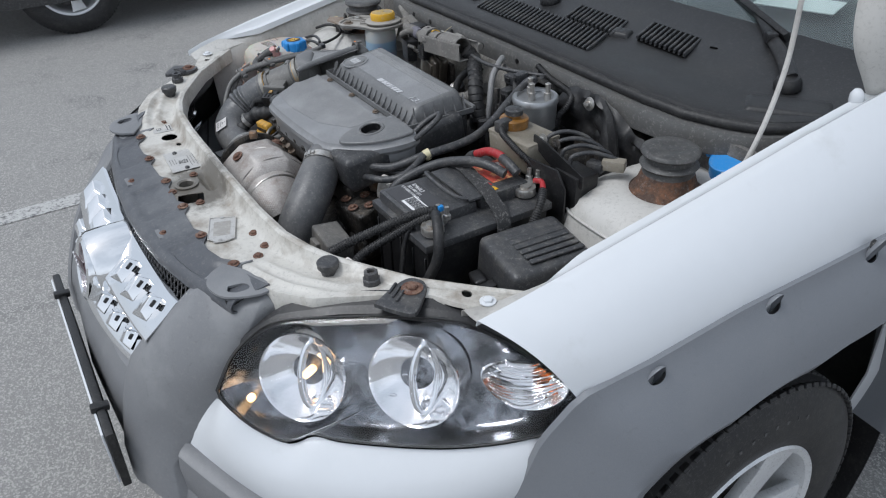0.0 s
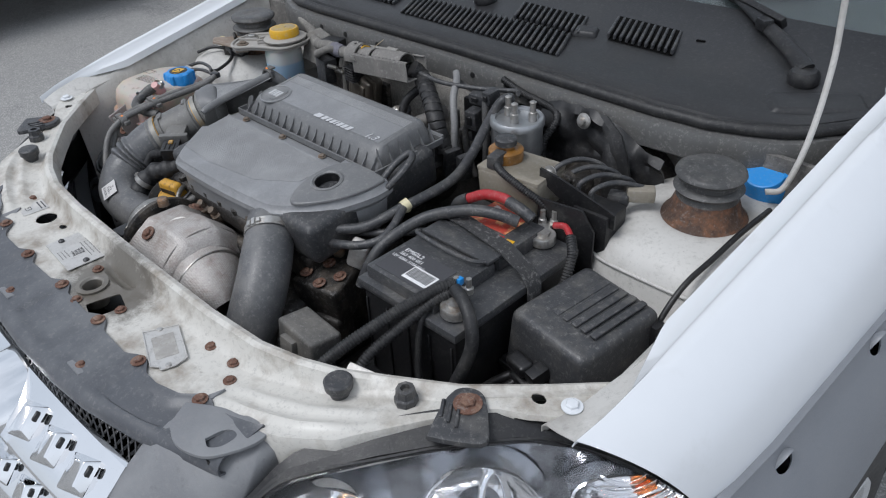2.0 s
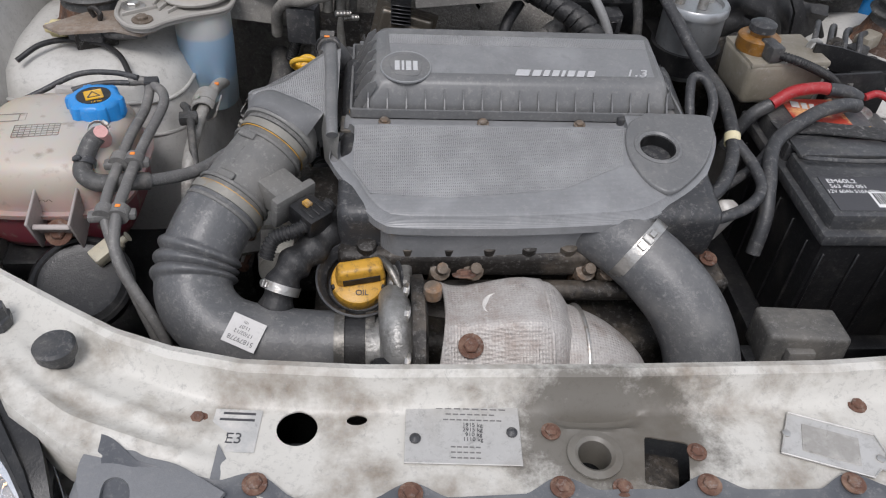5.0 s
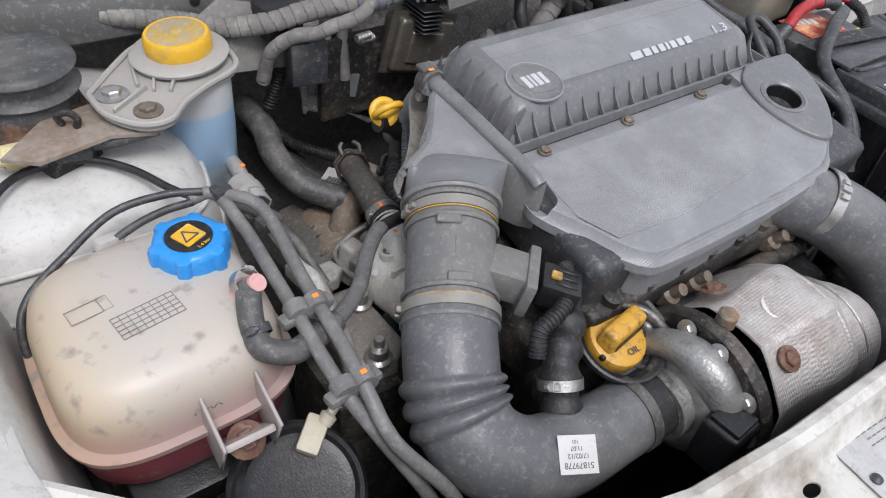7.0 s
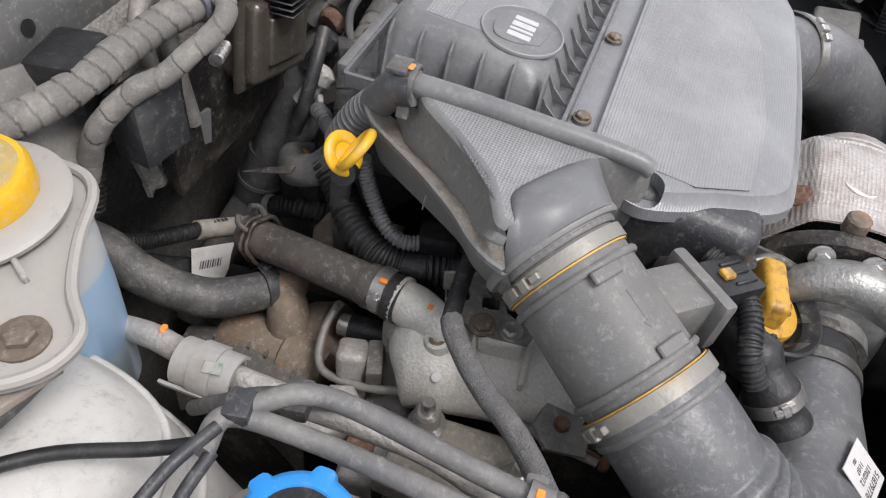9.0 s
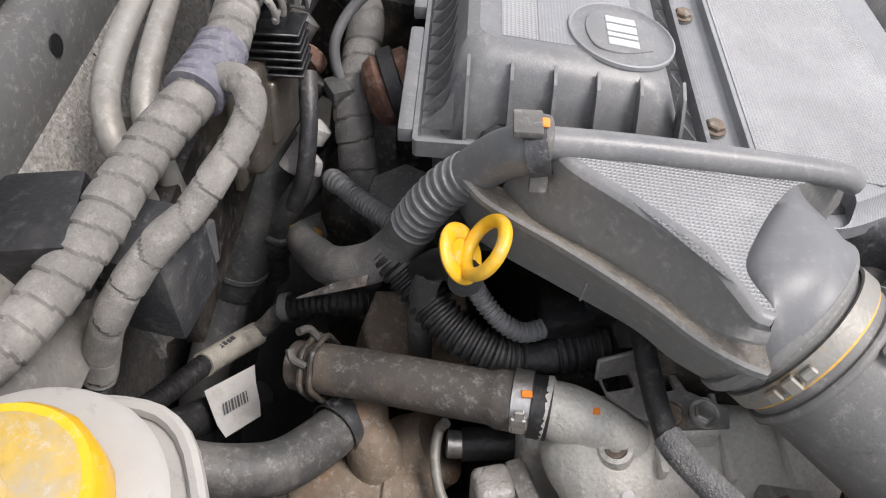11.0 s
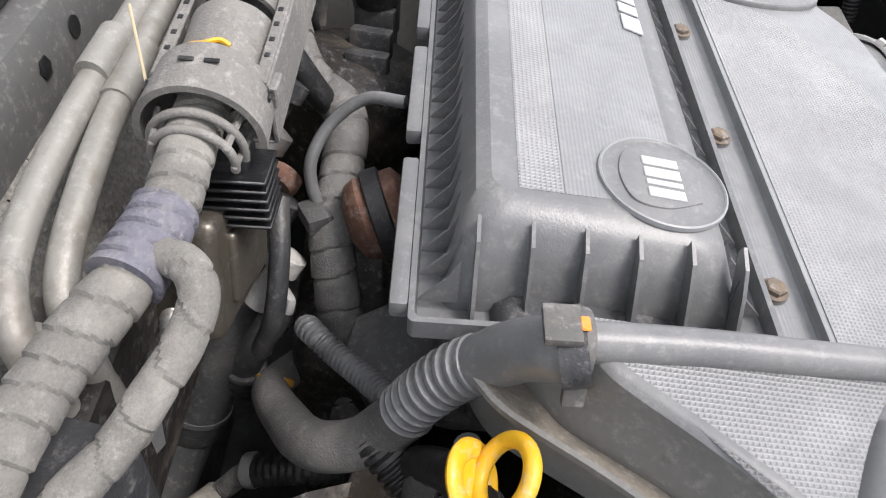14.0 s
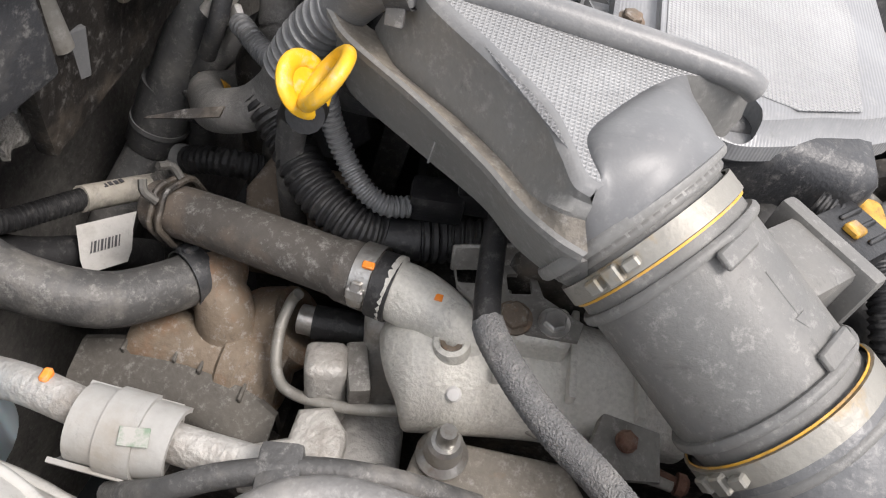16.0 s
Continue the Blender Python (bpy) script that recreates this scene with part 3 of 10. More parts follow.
def chrome_plate(name, top, low, x0, x1):
    """A bent plate between two edges given as (y, z, curve)."""
    rows = []
    for i in range(49):
        x = x0 + (x1 - x0) * i / 48
        a, b = Vector((x, top[0] + top[2] * x * x, top[1])), Vector((x, low[0] + low[2] * x * x, low[1]))
        rows.append([a + Vector((0, 0.008, -0.006)), a + Vector((0, 0.003, 0)), a + Vector((0, -0.003, 0.0005)), a.lerp(b, 0.35) + Vector((0, 0, 0.001)), a.lerp(b, 0.7), b, b + Vector((0, -0.002, -0.004)), b + Vector((0, 0.002, -0.011)), b + Vector((0, 0.012, -0.012))])
    return part(name, loft(rows, 0.002), CHROME, grille, "", 30)


grille = part("grille", block((0.5, 0.02, 0.05), pose(0, 0.0, 0.71), 0.004), BLACK, car, "chromed grille with rows of hooded blocks")
UP, UL, LT, LL = (0.0, 0.790, 0.12), (-0.070, 0.742, 0.22), (-0.060, 0.726, 0.30), (-0.108, 0.684, 0.5)
chrome_plate("upper_plate", UP, UL, -0.29, 0.285)
chrome_plate("lower_plate", LT, LL, -0.262, 0.258)
for top, low, lot in ((UP, UL, (0.092, 0.158, 0.226)), (LT, LL, (0.076, 0.140, 0.204))):
    for s in (1, -1):
        for x in lot:
            a = Vector((s * x, top[0] + top[2] * x * x, top[1]))
            b = Vector((s * x, low[0] + low[2] * x * x, low[1]))
            ey = (b - a).normalized()
            ex = Vector((s, 0.25 * x, 0)).normalized()
            ez = ex.cross(ey) * (1 if ex.cross(ey).z > 0 else -1)
            mid, half = a.lerp(b, 0.56), (b - a).length * 0.36
            own = bmesh.new()
            q = lambda u, v, w: own.verts.new(mid + ex * u + ey * v + ez * w)
            lowr = [q(-0.027, -half * 0.55, 0), q(0.022, -half * 1.02, 0), q(0.027, half * 0.55, 0), q(-0.020, half * 1.02, 0)]
            topr = [q(-0.010, -half * 0.42, 0.010), q(0.014, -half * 0.74, 0.0170), q(0.0195, half * 0.30, 0.0150), q(-0.006, half * 0.62, 0.006)]
            own.faces.new(topr)
            for k in range(4):
                own.faces.new((lowr[k], lowr[(k + 1) % 4], topr[(k + 1) % 4], topr[k]))
            bmesh.ops.bevel(own, geom=[e for e in own.edges if any(v in topr for v in e.verts)], offset=0.0022, segments=3, profile=0.6, affect="EDGES")
            blk = part("chrome_block", own, CHROME, grille, "", 50)
            m = Matrix((ex, ey, ez)).transposed().to_4x4()
            part("slot", block((0.0045, half * 0.42, 0.006), Matrix.Translation(mid + ex * 0.0225 - ey * half * 0.48 + ez * 0.0095) @ m @ pose(0, 0, 0, 0, -20, -10), 0.001, 1), BLACK, blk)
# tunnel that carries the emblem
rows = []
for k, (y, r) in enumerate(((0.006, 0.060), (0.004, 0.064), (-0.004, 0.0655), (-0.04, 0.067), (-0.075, 0.066), (-0.082, 0.063))):
    rows.append([(-0.004 + r * 1.05 * math.cos(a), y, 0.733 + r * math.sin(a) - 0.10 * max(0, -y) * 0.4) for a in [math.pi * j / 32 - 0.25 + 0.5 * (j / 32) * 1.0 for j in range(33)]])
part("emblem_tunnel", loft(rows, 0.002), CHROME, grille, "", 45)
EMBLEM = stuff_mat("dark_red_enamel", (0.10, 0.02, 0.025), 0.3, 0.3, bump=None, coat=0.8, dust=None)
part("emblem", lathe([(0.050, 0.0), (0.055, 0.004), (0.055, 0.014), (0.049, 0.016), (0.047, 0.011), (0, 0.012)], (-0.004, -0.082, 0.730), (0, -1, 0.25), 40), EMBLEM, grille, "round dark red emblem in a chrome ring")
part("emblem_ring", lathe([(0.047, 0.010), (0.047, -0.01), (0.058, -0.01), (0.0595, 0.010), (0.0585, 0.0165), (0.053, 0.0195), (0.047, 0.016), (0.047, 0.010)], (-0.004, -0.082, 0.730), (0, -1, 0.25), 48, cap=False), CHROME, grille)
for k in range(4):
    part("emblem_bar", block((0.006, 0.004, 0.046), pose(-0.028 + 0.016 * k, -0.0985, 0.736, 14, 0, 0), 0.001, 1), SILVER, grille)

# bumper shell, wrapped round the front
NOSE = [(0, 0.0), (0.2, 0.010), (0.3, 0.026), (0.4, 0.066), (0.5, 0.126), (0.6, 0.21), (0.68, 0.30), (0.74, 0.40)]
SIDE = [(0.672, -0.070), (0.671, -0.092), (0.665, -0.104), (0.64, -0.118), (0.60, -0.132), (0.53, -0.138), (0.47, -0.136), (0.44, -0.128), (0.36, -0.11), (0.28, -0.06), (0.24, 0.05)]
rows = []
for i in range(75):
    x = -0.74 + 1.48 * i / 74
    drop = max(0, min(1, (abs(x) - 0.27) / 0.12))
    rows.append([(x, y + at(NOSE, abs(x)) - 0.002 * drop, z - drop * 0.15 * max(0.0, min(1.0, (z - 0.34) / 0.33))) for z, y in SIDE])
bumper = part("bumper", loft(rows, 0.004), GREY, car, "scuffed grey plastic front bumper", 30)
# upright beside the grille: height, then inner edge, crease and outer edge as (x, y)
HORN = ((0.838, 0.318, 0.082, 0.350, 0.084, 0.398, 0.125), (0.832, 0.305, 0.062, 0.352, 0.066, 0.410, 0.110), (0.822, 0.294, 0.044, 0.356, 0.052, 0.418, 0.096), (0.808, 0.288, 0.028, 0.364, 0.039, 0.420, 0.086), (0.794, 0.284, 0.014, 0.372, 0.030, 0.420, 0.076), (0.78, 0.280, -0.004, 0.375, 0.022, 0.418, 0.066), (0.74, 0.268, -0.050, 0.364, -0.012, 0.414, 0.040), (0.70, 0.252, -0.078, 0.351, -0.044, 0.412, 0.022), (0.66, 0.246, -0.096, 0.339, -0.070, 0.398, 0.012), (0.62, 0.248, -0.110, 0.329, -0.092, 0.386, -0.022), (0.585, 0.254, -0.120, 0.322, -0.106, 0.374, -0.046), (0.55, 0.26, -0.128, 0.319, -0.118, 0.372, -0.078), (0.48, 0.262, -0.130, 0.319, -0.122, 0.39, -0.085))
for s in (1, -1):
    rows = []
    for z, xi, yi, xc, yc, xo, yo in HORN:
        i_, c_, o_ = Vector((xi, yi, z)), Vector((xc, yc, z)), Vector((xo, yo, z))
        bow1 = Vector((0.0, -0.007, 0))
        row = [i_ + Vector((-0.006, 0.05, 0.002)), i_ + Vector((-0.003, 0.006, 0)), i_, i_.lerp(c_, 0.3) + bow1, i_.lerp(c_, 0.6) + bow1, i_.lerp(c_, 0.85) + bow1 * 0.6, c_ + Vector((-0.002, 0.0, 0)), c_.lerp(o_, 0.08), c_.lerp(o_, 0.35) + Vector((0.003, -0.003, 0)), c_.lerp(o_, 0.7) + Vector((0.003, -0.003, 0)), o_, o_ + Vector((0.002, 0.004, 0)), o_ + Vector((0.0, 0.05, 0))]
        rows.append([(s * p.x, p.y, p.z) for p in row])
    part("bumper_horn", loft(rows, 0.003), GREY, car, "grey plastic bumper upright beside the grille", 50)
    # flap with a hole, screwed over the headlight's inner end
    flap = [(p.x * s, p.y) for p in spline([(0.300, 0.088, 0), (0.318, 0.060, 0), (0.348, 0.048, 0), (0.384, 0.058, 0), (0.402, 0.082, 0), (0.412, 0.112, 0), (0.404, 0.140, 0), (0.388, 0.142, 0), (0.368, 0.122, 0), (0.338, 0.112, 0), (0.300, 0.088, 0)], 5)][:-1]
    tab = part("bumper_flap", prism(flap if s > 0 else flap[::-1], 0.004, pose(0, 0, 0.8395), 0.0015), GREY, car, "", 40)
    cut(tab, [prism([(p.x * s, p.y) for p in spline([(0.366, 0.074, 0), (0.378, 0.070, 0), (0.388, 0.080, 0), (0.389, 0.098, 0), (0.380, 0.102, 0), (0.370, 0.094, 0), (0.366, 0.074, 0)], 5)][:-1], 0.03, pose(0, 0, 0.825), 0)])
    part("flap_pocket", block((0.03, 0.05, 0.01), pose(s * 0.377, 0.088, 0.828, 0, 0, s * -8), 0.003), BLACK, car)
plate_holder = part("number_plate_holder", block((0.54, 0.014, 0.12), pose(0.045, -0.148, 0.552), 0.003), BLACK, car, "black number plate holder")
part("number_plate", block((0.52, 0.004, 0.112), pose(0.045, -0.158, 0.552), 0.001), WHITE, plate_holder)
for x in (-0.14, 0.24):
    part("plate_clip", block((0.016, 0.03, 0.012), pose(x, -0.148, 0.612, -8, 0, 0), 0.003), BLACK, plate_holder)
bars([(-0.22, 0.22, 0.0)], pose(0.045, -0.1605, 0.552, 90, 0, 0), plate_holder, INK, 0.06)

# headlights
TIP, HU, HN = Vector((0.435, 0.019, 0.715)), Vector((0.661, 0.75, 0)), Vector((0.6965, -0.6139, 0.3715))
HV = Vector((-0.2786, 0.2456, 0.9282))
OUT = [(-0.006, 0.001), (0.015, 0.05), (0.043, 0.085), (0.078, 0.112), (0.13, 0.124), (0.18, 0.130), (0.262, 0.139), (0.343, 0.139), (0.375, 0.133), (0.422, 0.114), (0.47, 0.086), (0.526, 0.036), (0.495, -0.007), (0.43, -0.032), (0.349, -0.05), (0.266, -0.057), (0.181, -0.058), (0.142, -0.053), (0.102, -0.069), (0.049, -0.052), (0.005, -0.018)]
LENS = glass_mat("clear_headlight_lens", (0.98, 0.985, 1.0), 0.01, 1.28)
BEZEL = stuff_mat("smoky_mirrored_bezel", (0.34, 0.35, 0.37), 0.16, 0.9, grain=(60, 0.05), stain=(10, (0.05, 0.052, 0.056), 0.44, 0.60), bump=(14, 0.25), dust=None)
BULB = bpy.data.materials.new("lit_bulb")
BULB.use_nodes = True
BULB.node_tree.nodes["Principled BSDF"].inputs["Emission Color"].default_value = (1, 0.55, 0.2, 1)
BULB.node_tree.nodes["Principled BSDF"].inputs["Emission Strength"].default_value = 2.2
AMBER = glass_mat("amber_bulb", (0.9, 0.25, 0.05), 0.1)


def hl(s, u, v, w=0.0):
    p = TIP + u * HU + v * HV + w * HN
    return Vector((s * p.x, p.y, p.z))


def hl_axis(s, a):
    d = (HN * (1 - a) + Vector((0, -1, 0)) * a).normalized()
    return Vector((s * d.x, d.y, d.z))


smooth_out = [(p.x, p.y) for p in spline([(u, v, 0) for u, v in OUT + OUT[:1]], 3)][:-1]


def shell(s, steps, centre=(0.27, 0.035)):
    rows = []
    for k, w in steps:
        rows.append([hl(s, centre[0] + (u - centre[0]) * k, centre[1] + (v - centre[1]) * k, w) for u, v in smooth_out])
    return rows


for s in (1, -1):
    head = part("headlight", loft(shell(s, ((1.0, 0.0), (0.99, -0.004), (0.97, -0.016), (0.92, -0.030), (0.84, -0.038), (0.7, -0.041), (0.5, -0.042), (0.25, -0.042), (0.02, -0.042))), 0, True), BEZEL, car, "large clear-lens headlight, side light on", 60)
    lens = part("lens", loft(shell(s, [(1.003, -0.001), (1.0, 0.003)] + [(k, 0.004 + 0.033 * (1 - k * k)) for k in (0.98, 0.95, 0.9, 0.84, 0.76, 0.66, 0.54, 0.4, 0.26, 0.12, 0.02)]), 0.0022, True), LENS, head, "clear plastic lens", 80)
    lens.visible_shadow = False
    part("seal", loft(shell(s, ((1.0, -0.006), (1.016, -0.006), (1.018, 0.002), (1.002, 0.004)),), 0.002, True), RUBBER, head)
    for (u, v, r, ax) in ((0.123, 0.031, 0.066, 0.12), (0.290, 0.041, 0.068, 0.22)):
        c, d = hl(s, u, v, -0.004), hl_axis(s, ax)
        prof = [(r * 1.05, -0.045), (r * 1.05, -0.001), (r * 1.03, 0.003), (r, 0.001)] + [(r * t, -0.044 + 0.044 * t * t) for t in (0.97, 0.9, 0.82, 0.72, 0.6, 0.45, 0.3, 0.16)] + [(0.009, -0.048), (0, -0.048)]
        facets = lambda a, k: 1 - (0.012 * (int(a / 0.5236) % 2) if 3 < k < 10 else 0)
        part("reflector", lathe(prof, c, d, 72, wave=facets, cap=False), MIRROR, head, "mirrored reflector bowl", 12)
        # upright chrome hoop and glass tube in front of the bulb
        e1 = HV if s > 0 else Vector((-HV.x, HV.y, HV.z))
        e2 = e1.cross(d).normalized()
        hoop = bmesh.new()
        mid = c - d * 0.016 + e2 * 0.010 * (1 if s > 0 else -1)
        for off in (0.0, 0.010):
            sweep(hoop, [mid - d * off + e1 * (0.052 * math.cos(2 * math.pi * k / 40)) + (e2 * 0.75 - d * 0.6).normalized() * (0.019 * math.sin(2 * math.pi * k / 40)) for k in range(41)], 0.0042, 10)
        part("bulb_hoop", hoop, CHROME, head, "chromed hoop round the bulb", 60)
        part("bulb", lathe([(0.006, -0.046), (0.0065, -0.03), (0.0065, -0.012), (0.003, -0.008), (0, -0.007)], c, d, 16, cap=False), BULB if u < 0.2 else GLASS, head)
    # indicator chamber: oval bowl, ribbed glass, amber and red bulbs
    c, d = hl(s, 0.448, 0.050, -0.004), hl_axis(s, 0.0)
    du = Vector((s * HU.x, HU.y, 0))
    e1 = Vector((s * HV.x, HV.y, HV.z))
    rows = []
    for k, w in ((1.04, -0.035), (1.04, 0.0), (1.0, 0.002), (0.93, -0.006), (0.8, -0.016), (0.6, -0.026), (0.35, -0.032), (0.03, -0.034)):
        rows.append([c + d * w + k * (du * (0.060 * math.cos(a) - 0.006 * math.sin(a)) + e1 * (0.034 * math.sin(a) + 0.008 * math.cos(a) ** 2)) for a in [2 * math.pi * j / 40 for j in range(40)]])
    part("reflector", loft(rows, 0, True), MIRROR, head, "", 30)
    for k in range(7):
        y_ = -0.026 + 0.0095 * k
        wide = 0.054 * math.sqrt(max(0.1, 1 - ((y_ - 0.003) / 0.036) ** 2))
        part("indicator_rib", tube([c + d * (0.002 + 0.010 * (1 - q * q)) + du * (wide * q) + e1 * (y_ + 0.010 * q * q + 0.004 * q) for q in (-1, -0.6, -0.2, 0.2, 0.6, 1)], 0.0028, 8, 6), GLASS, head, "clear indicator rib", 60)
    part("indicator_bulb", lathe([(0.011, -0.03), (0.014, -0.018), (0.012, -0.006), (0.006, 0.0), (0, 0.002)], c + e1 * 0.012 + du * 0.022, d, 20), AMBER, head, "amber indicator bulb")
    part("side_light", lathe([(0.004, 0), (0.0062, 0.004), (0.0062, 0.011), (0.003, 0.015), (0, 0.0155)], hl(s, 0.040, -0.012, -0.020), hl_axis(s, 0), 14), BULB, head, "small side light bulb, lit")
    # white corner of the bumper, shaped to the headlight's lower edge
    under = [Vector((0.393, 0.012, 0.672))] + [TIP + u * HU + (v - 0.0065) * HV - 0.003 * HN for u, v in ((0.005, -0.018), (0.049, -0.052), (0.102, -0.069), (0.142, -0.053), (0.181, -0.058), (0.266, -0.057), (0.349, -0.05), (0.43, -0.032), (0.50, -0.004), (0.535, 0.036))]
    under = spline(under, 4)
    rows, lip = [], []
    for k, top in enumerate(under):
        t = k / (len(under) - 1)
        low = Vector((0.370, -0.044, 0.584)).lerp(Vector((0.735, 0.36, 0.50)), t) + Vector((0.055, -0.055, -0.02)) * math.sin(math.pi * t)
        rows.append([(s * (p := top.lerp(low, q) + Vector((0.012, -0.012, 0.004)) * math.sin(math.pi * q) * min(1, 0.3 + 4 * t)).x, p.y, p.z) for q in (0, 0.04, 0.12, 0.25, 0.4, 0.55, 0.75, 0.95, 1)])
        o = (Vector((0.6, -0.8, 0)) * (1 - t) + Vector((0.95, -0.3, 0)) * t).normalized()
        lip.append([(s * (low + o * a).x, (low + o * a).y, low.z + b) for a, b in ((-0.02, 0.004), (0.002, 0.002), (0.018, 0.0), (0.026, -0.006), (0.030, -0.03), (0.026, -0.09), (0.0, -0.16))])
    part("bumper_corner", loft(rows, 0.003), WHITE, car, "white painted bumper corner", 60)
    part("bumper_lip", loft(lip, 0.003), GREY, car, "grey plastic lip under the white corner", 40)
    # black trim strip and screwed bracket above the headlight
    rows = []
    for k in range(25):
        t = k / 24
        u = 0.03 + 0.45 * t
        v = at([(0.03, 0.078), (0.078, 0.116), (0.18, 0.134), (0.262, 0.142), (0.343, 0.142), (0.39, 0.131), (0.422, 0.118), (0.48, 0.082)], u)
        a = hl(s, u, v, 0.002)
        b = a + Vector((-s * 0.016, 0.020, 0.010)) * (0.5 + math.sin(math.pi * min(1, t * 1.2))) * (1 - 0.8 * max(0, (t - 0.7) / 0.3))
        rows.append([a + Vector((0, 0, -0.01)), a, a.lerp(b, 0.3) + Vector((0, 0, 0.003)), a.lerp(b, 0.35) + Vector((0, 0, -0.001)), b, b + Vector((0, 0, -0.012))])
    part("headlight_trim", loft(rows, 0.002), BLACK, car, "black trim above the headlight", 30)
    br = prism([(p.x, p.y) for p in spline([(-0.040, -0.048, 0), (0.0, -0.052, 0), (0.036, -0.048, 0), (0.034, -0.01, 0), (0.024, 0.024, 0), (0.004, 0.034, 0), (-0.016, 0.028, 0), (-0.030, 0.0, 0), (-0.040, -0.048, 0)], 4)][:-1], 0.007, pose(s * 0.558, 0.278, 0.862, 4, 0, s * 35) @ Matrix.Diagonal((0.82, 0.86, 1, 1)), 0.003)
    part("headlight_bracket", br, MATT, car, "black headlight bracket")
    bolt((s * 0.558, 0.285, 0.8685), r=0.0085, parent=car, material=RUST, label="rusty screw", washer=1.9)
    rib = bmesh.new()
    for k in (-1, 0, 1):
        block((0.004, 0.024, 0.004), pose(s * (0.553 + 0.011 * k), 0.262, 0.8695, 4, 0, s * 35), 0.001, 1, rib)
    part("bracket_ribs", rib, MATT, car)
    bolt((s * 0.641, 0.358, 0.8665), r=0.0075, parent=car, material=WHITE, label="painted fender bolt", washer=1.6)

# front wings
INN = [(0.30, 0.672, 0.868), (0.36, 0.684, 0.886), (0.5, 0.694, 0.916), (0.72, 0.702, 0.958), (0.9, 0.708, 0.994), (1.07, 0.716, 1.027), (1.35, 0.73, 1.075)]
BEL = [(0.40, 0.782, 0.765), (0.45, 0.792, 0.785), (0.52, 0.80, 0.796), (0.68, 0.81, 0.824), (0.865, 0.816, 0.832), (1.03, 0.82, 0.841), (1.35, 0.824, 0.845)]


def tab3(table, y):
    return Vector((at([(a, b) for a, b, _ in table], y), y, at([(a, c) for a, _, c in table], y)))


for s in (1, -1):
    rows = []
    for i in range(60):
        t = i / 59
        a, b = tab3(INN, 0.318 + 1.03 * t), tab3(BEL, 0.408 + 0.942 * t)
        g_ = min(1.0, max(0.0, (t - 0.08) / 0.10))
        row = [(a.x - 0.005 - 0.035 * g_, a.y, a.z - 0.012 - 0.018 * g_), (a.x - 0.004 - 0.032 * g_, a.y, a.z - 0.009 - 0.007 * g_), (a.x - 0.003 - 0.009 * g_, a.y, a.z - 0.006 - 0.008 * g_), (a.x - 0.002 - 0.004 * g_, a.y, a.z - 0.003)]
        for k in range(13):
            w = k / 12
            p = a.lerp(b, w)
            swell = math.sin(math.pi * w) ** 0.9
            row.append((p.x + 0.014 * swell, p.y, p.z + 0.017 * swell))
        row += [(b.x + 0.002, b.y, b.z - 0.05), (b.x + 0.002, b.y, b.z - 0.10)]
        rows.append([(s * x, y, z) for x, y, z in row])
    part("front_wing", loft(rows, 0.0012), WHITE, car, "glossy white front wing", 60)
    # plastic flare round the wheel, its opening flattened over the tyre
    ARCH = [(0, 0.345), (30, 0.375), (47, 0.402), (57, 0.390), (73, 0.356), (100, 0.362), (115, 0.405), (127, 0.462), (142, 0.49), (160, 0.455), (180, 0.43)]
    rows = []
    edge = [(0, 0.31, 0.30, 0.742), (15, 0.30, 0.45, 0.744), (35, 0.335, 0.60, 0.748), (46, 0.36, 0.70, 0.765), (54, 0.404, 0.781, 0.79), (65, 0.515, 0.799, 0.803), (82, 0.68, 0.826, 0.813), (102, 0.865, 0.834, 0.819), (118, 1.03, 0.843, 0.823), (135, 1.18, 0.80, 0.825), (150, 1.24, 0.66, 0.825), (165, 1.26, 0.5, 0.825), (180, 1.25, 0.34, 0.825)]
    for i in range(73):
        th = 2.5 * i
        o = Vector((at([(e[0], e[3]) for e in edge], th), at([(e[0], e[1]) for e in edge], th), at([(e[0], e[2]) for e in edge], th)))
        r = at(ARCH, th)
        fx = 0.872 - 0.05 * max(0, (45 - th) / 45) ** 1.2
        n_ = Vector((fx, 0.75 - r * math.cos(radians(th)), 0.315 + r * math.sin(radians(th))))
        row = [o + Vector((-0.006, 0, 0)), o + Vector((0.004, 0, 0))]
        for k in range(1, 11):
            w = k / 10
            p = o.lerp(n_, w)
            p.x += 0.018 * math.sin(math.pi * min(1, w * 0.8)) - 0.022 * max(0, (w - 0.8) / 0.2)
            row.append(p)
        row += [n_ + Vector((-0.028, 0, -0.006 * math.sin(radians(th)))), n_ + Vector((-0.09, 0, 0.004))]
        rows.append([(s * p.x, p.y, p.z) for p in row])
    flare = part("wheel_arch_flare", loft(rows, 0.003), FLARE, car, "dark grey plastic wheel arch flare with screws", 40)
    spots = ((0.738, 0.384, 0.607), (0.797, 0.511, 0.783), (0.807, 0.728, 0.832 - 0.012), (0.821, 0.949, 0.845))
    cutters = []
    for x, y, z in spots:
        b_ = bmesh.new()
        bmesh.ops.create_uvsphere(b_, u_segments=20, v_segments=12, radius=1)
        pocket_m = pose(s * (x + 0.0135), y + 0.006, z - 0.013, -14, s * 20, 0) @ Matrix.Diagonal((0.0105, 0.016, 0.029, 1))
        bmesh.ops.transform(b_, matrix=pocket_m, verts=b_.verts)
        cutters.append(b_)
    cut(flare, cutters)
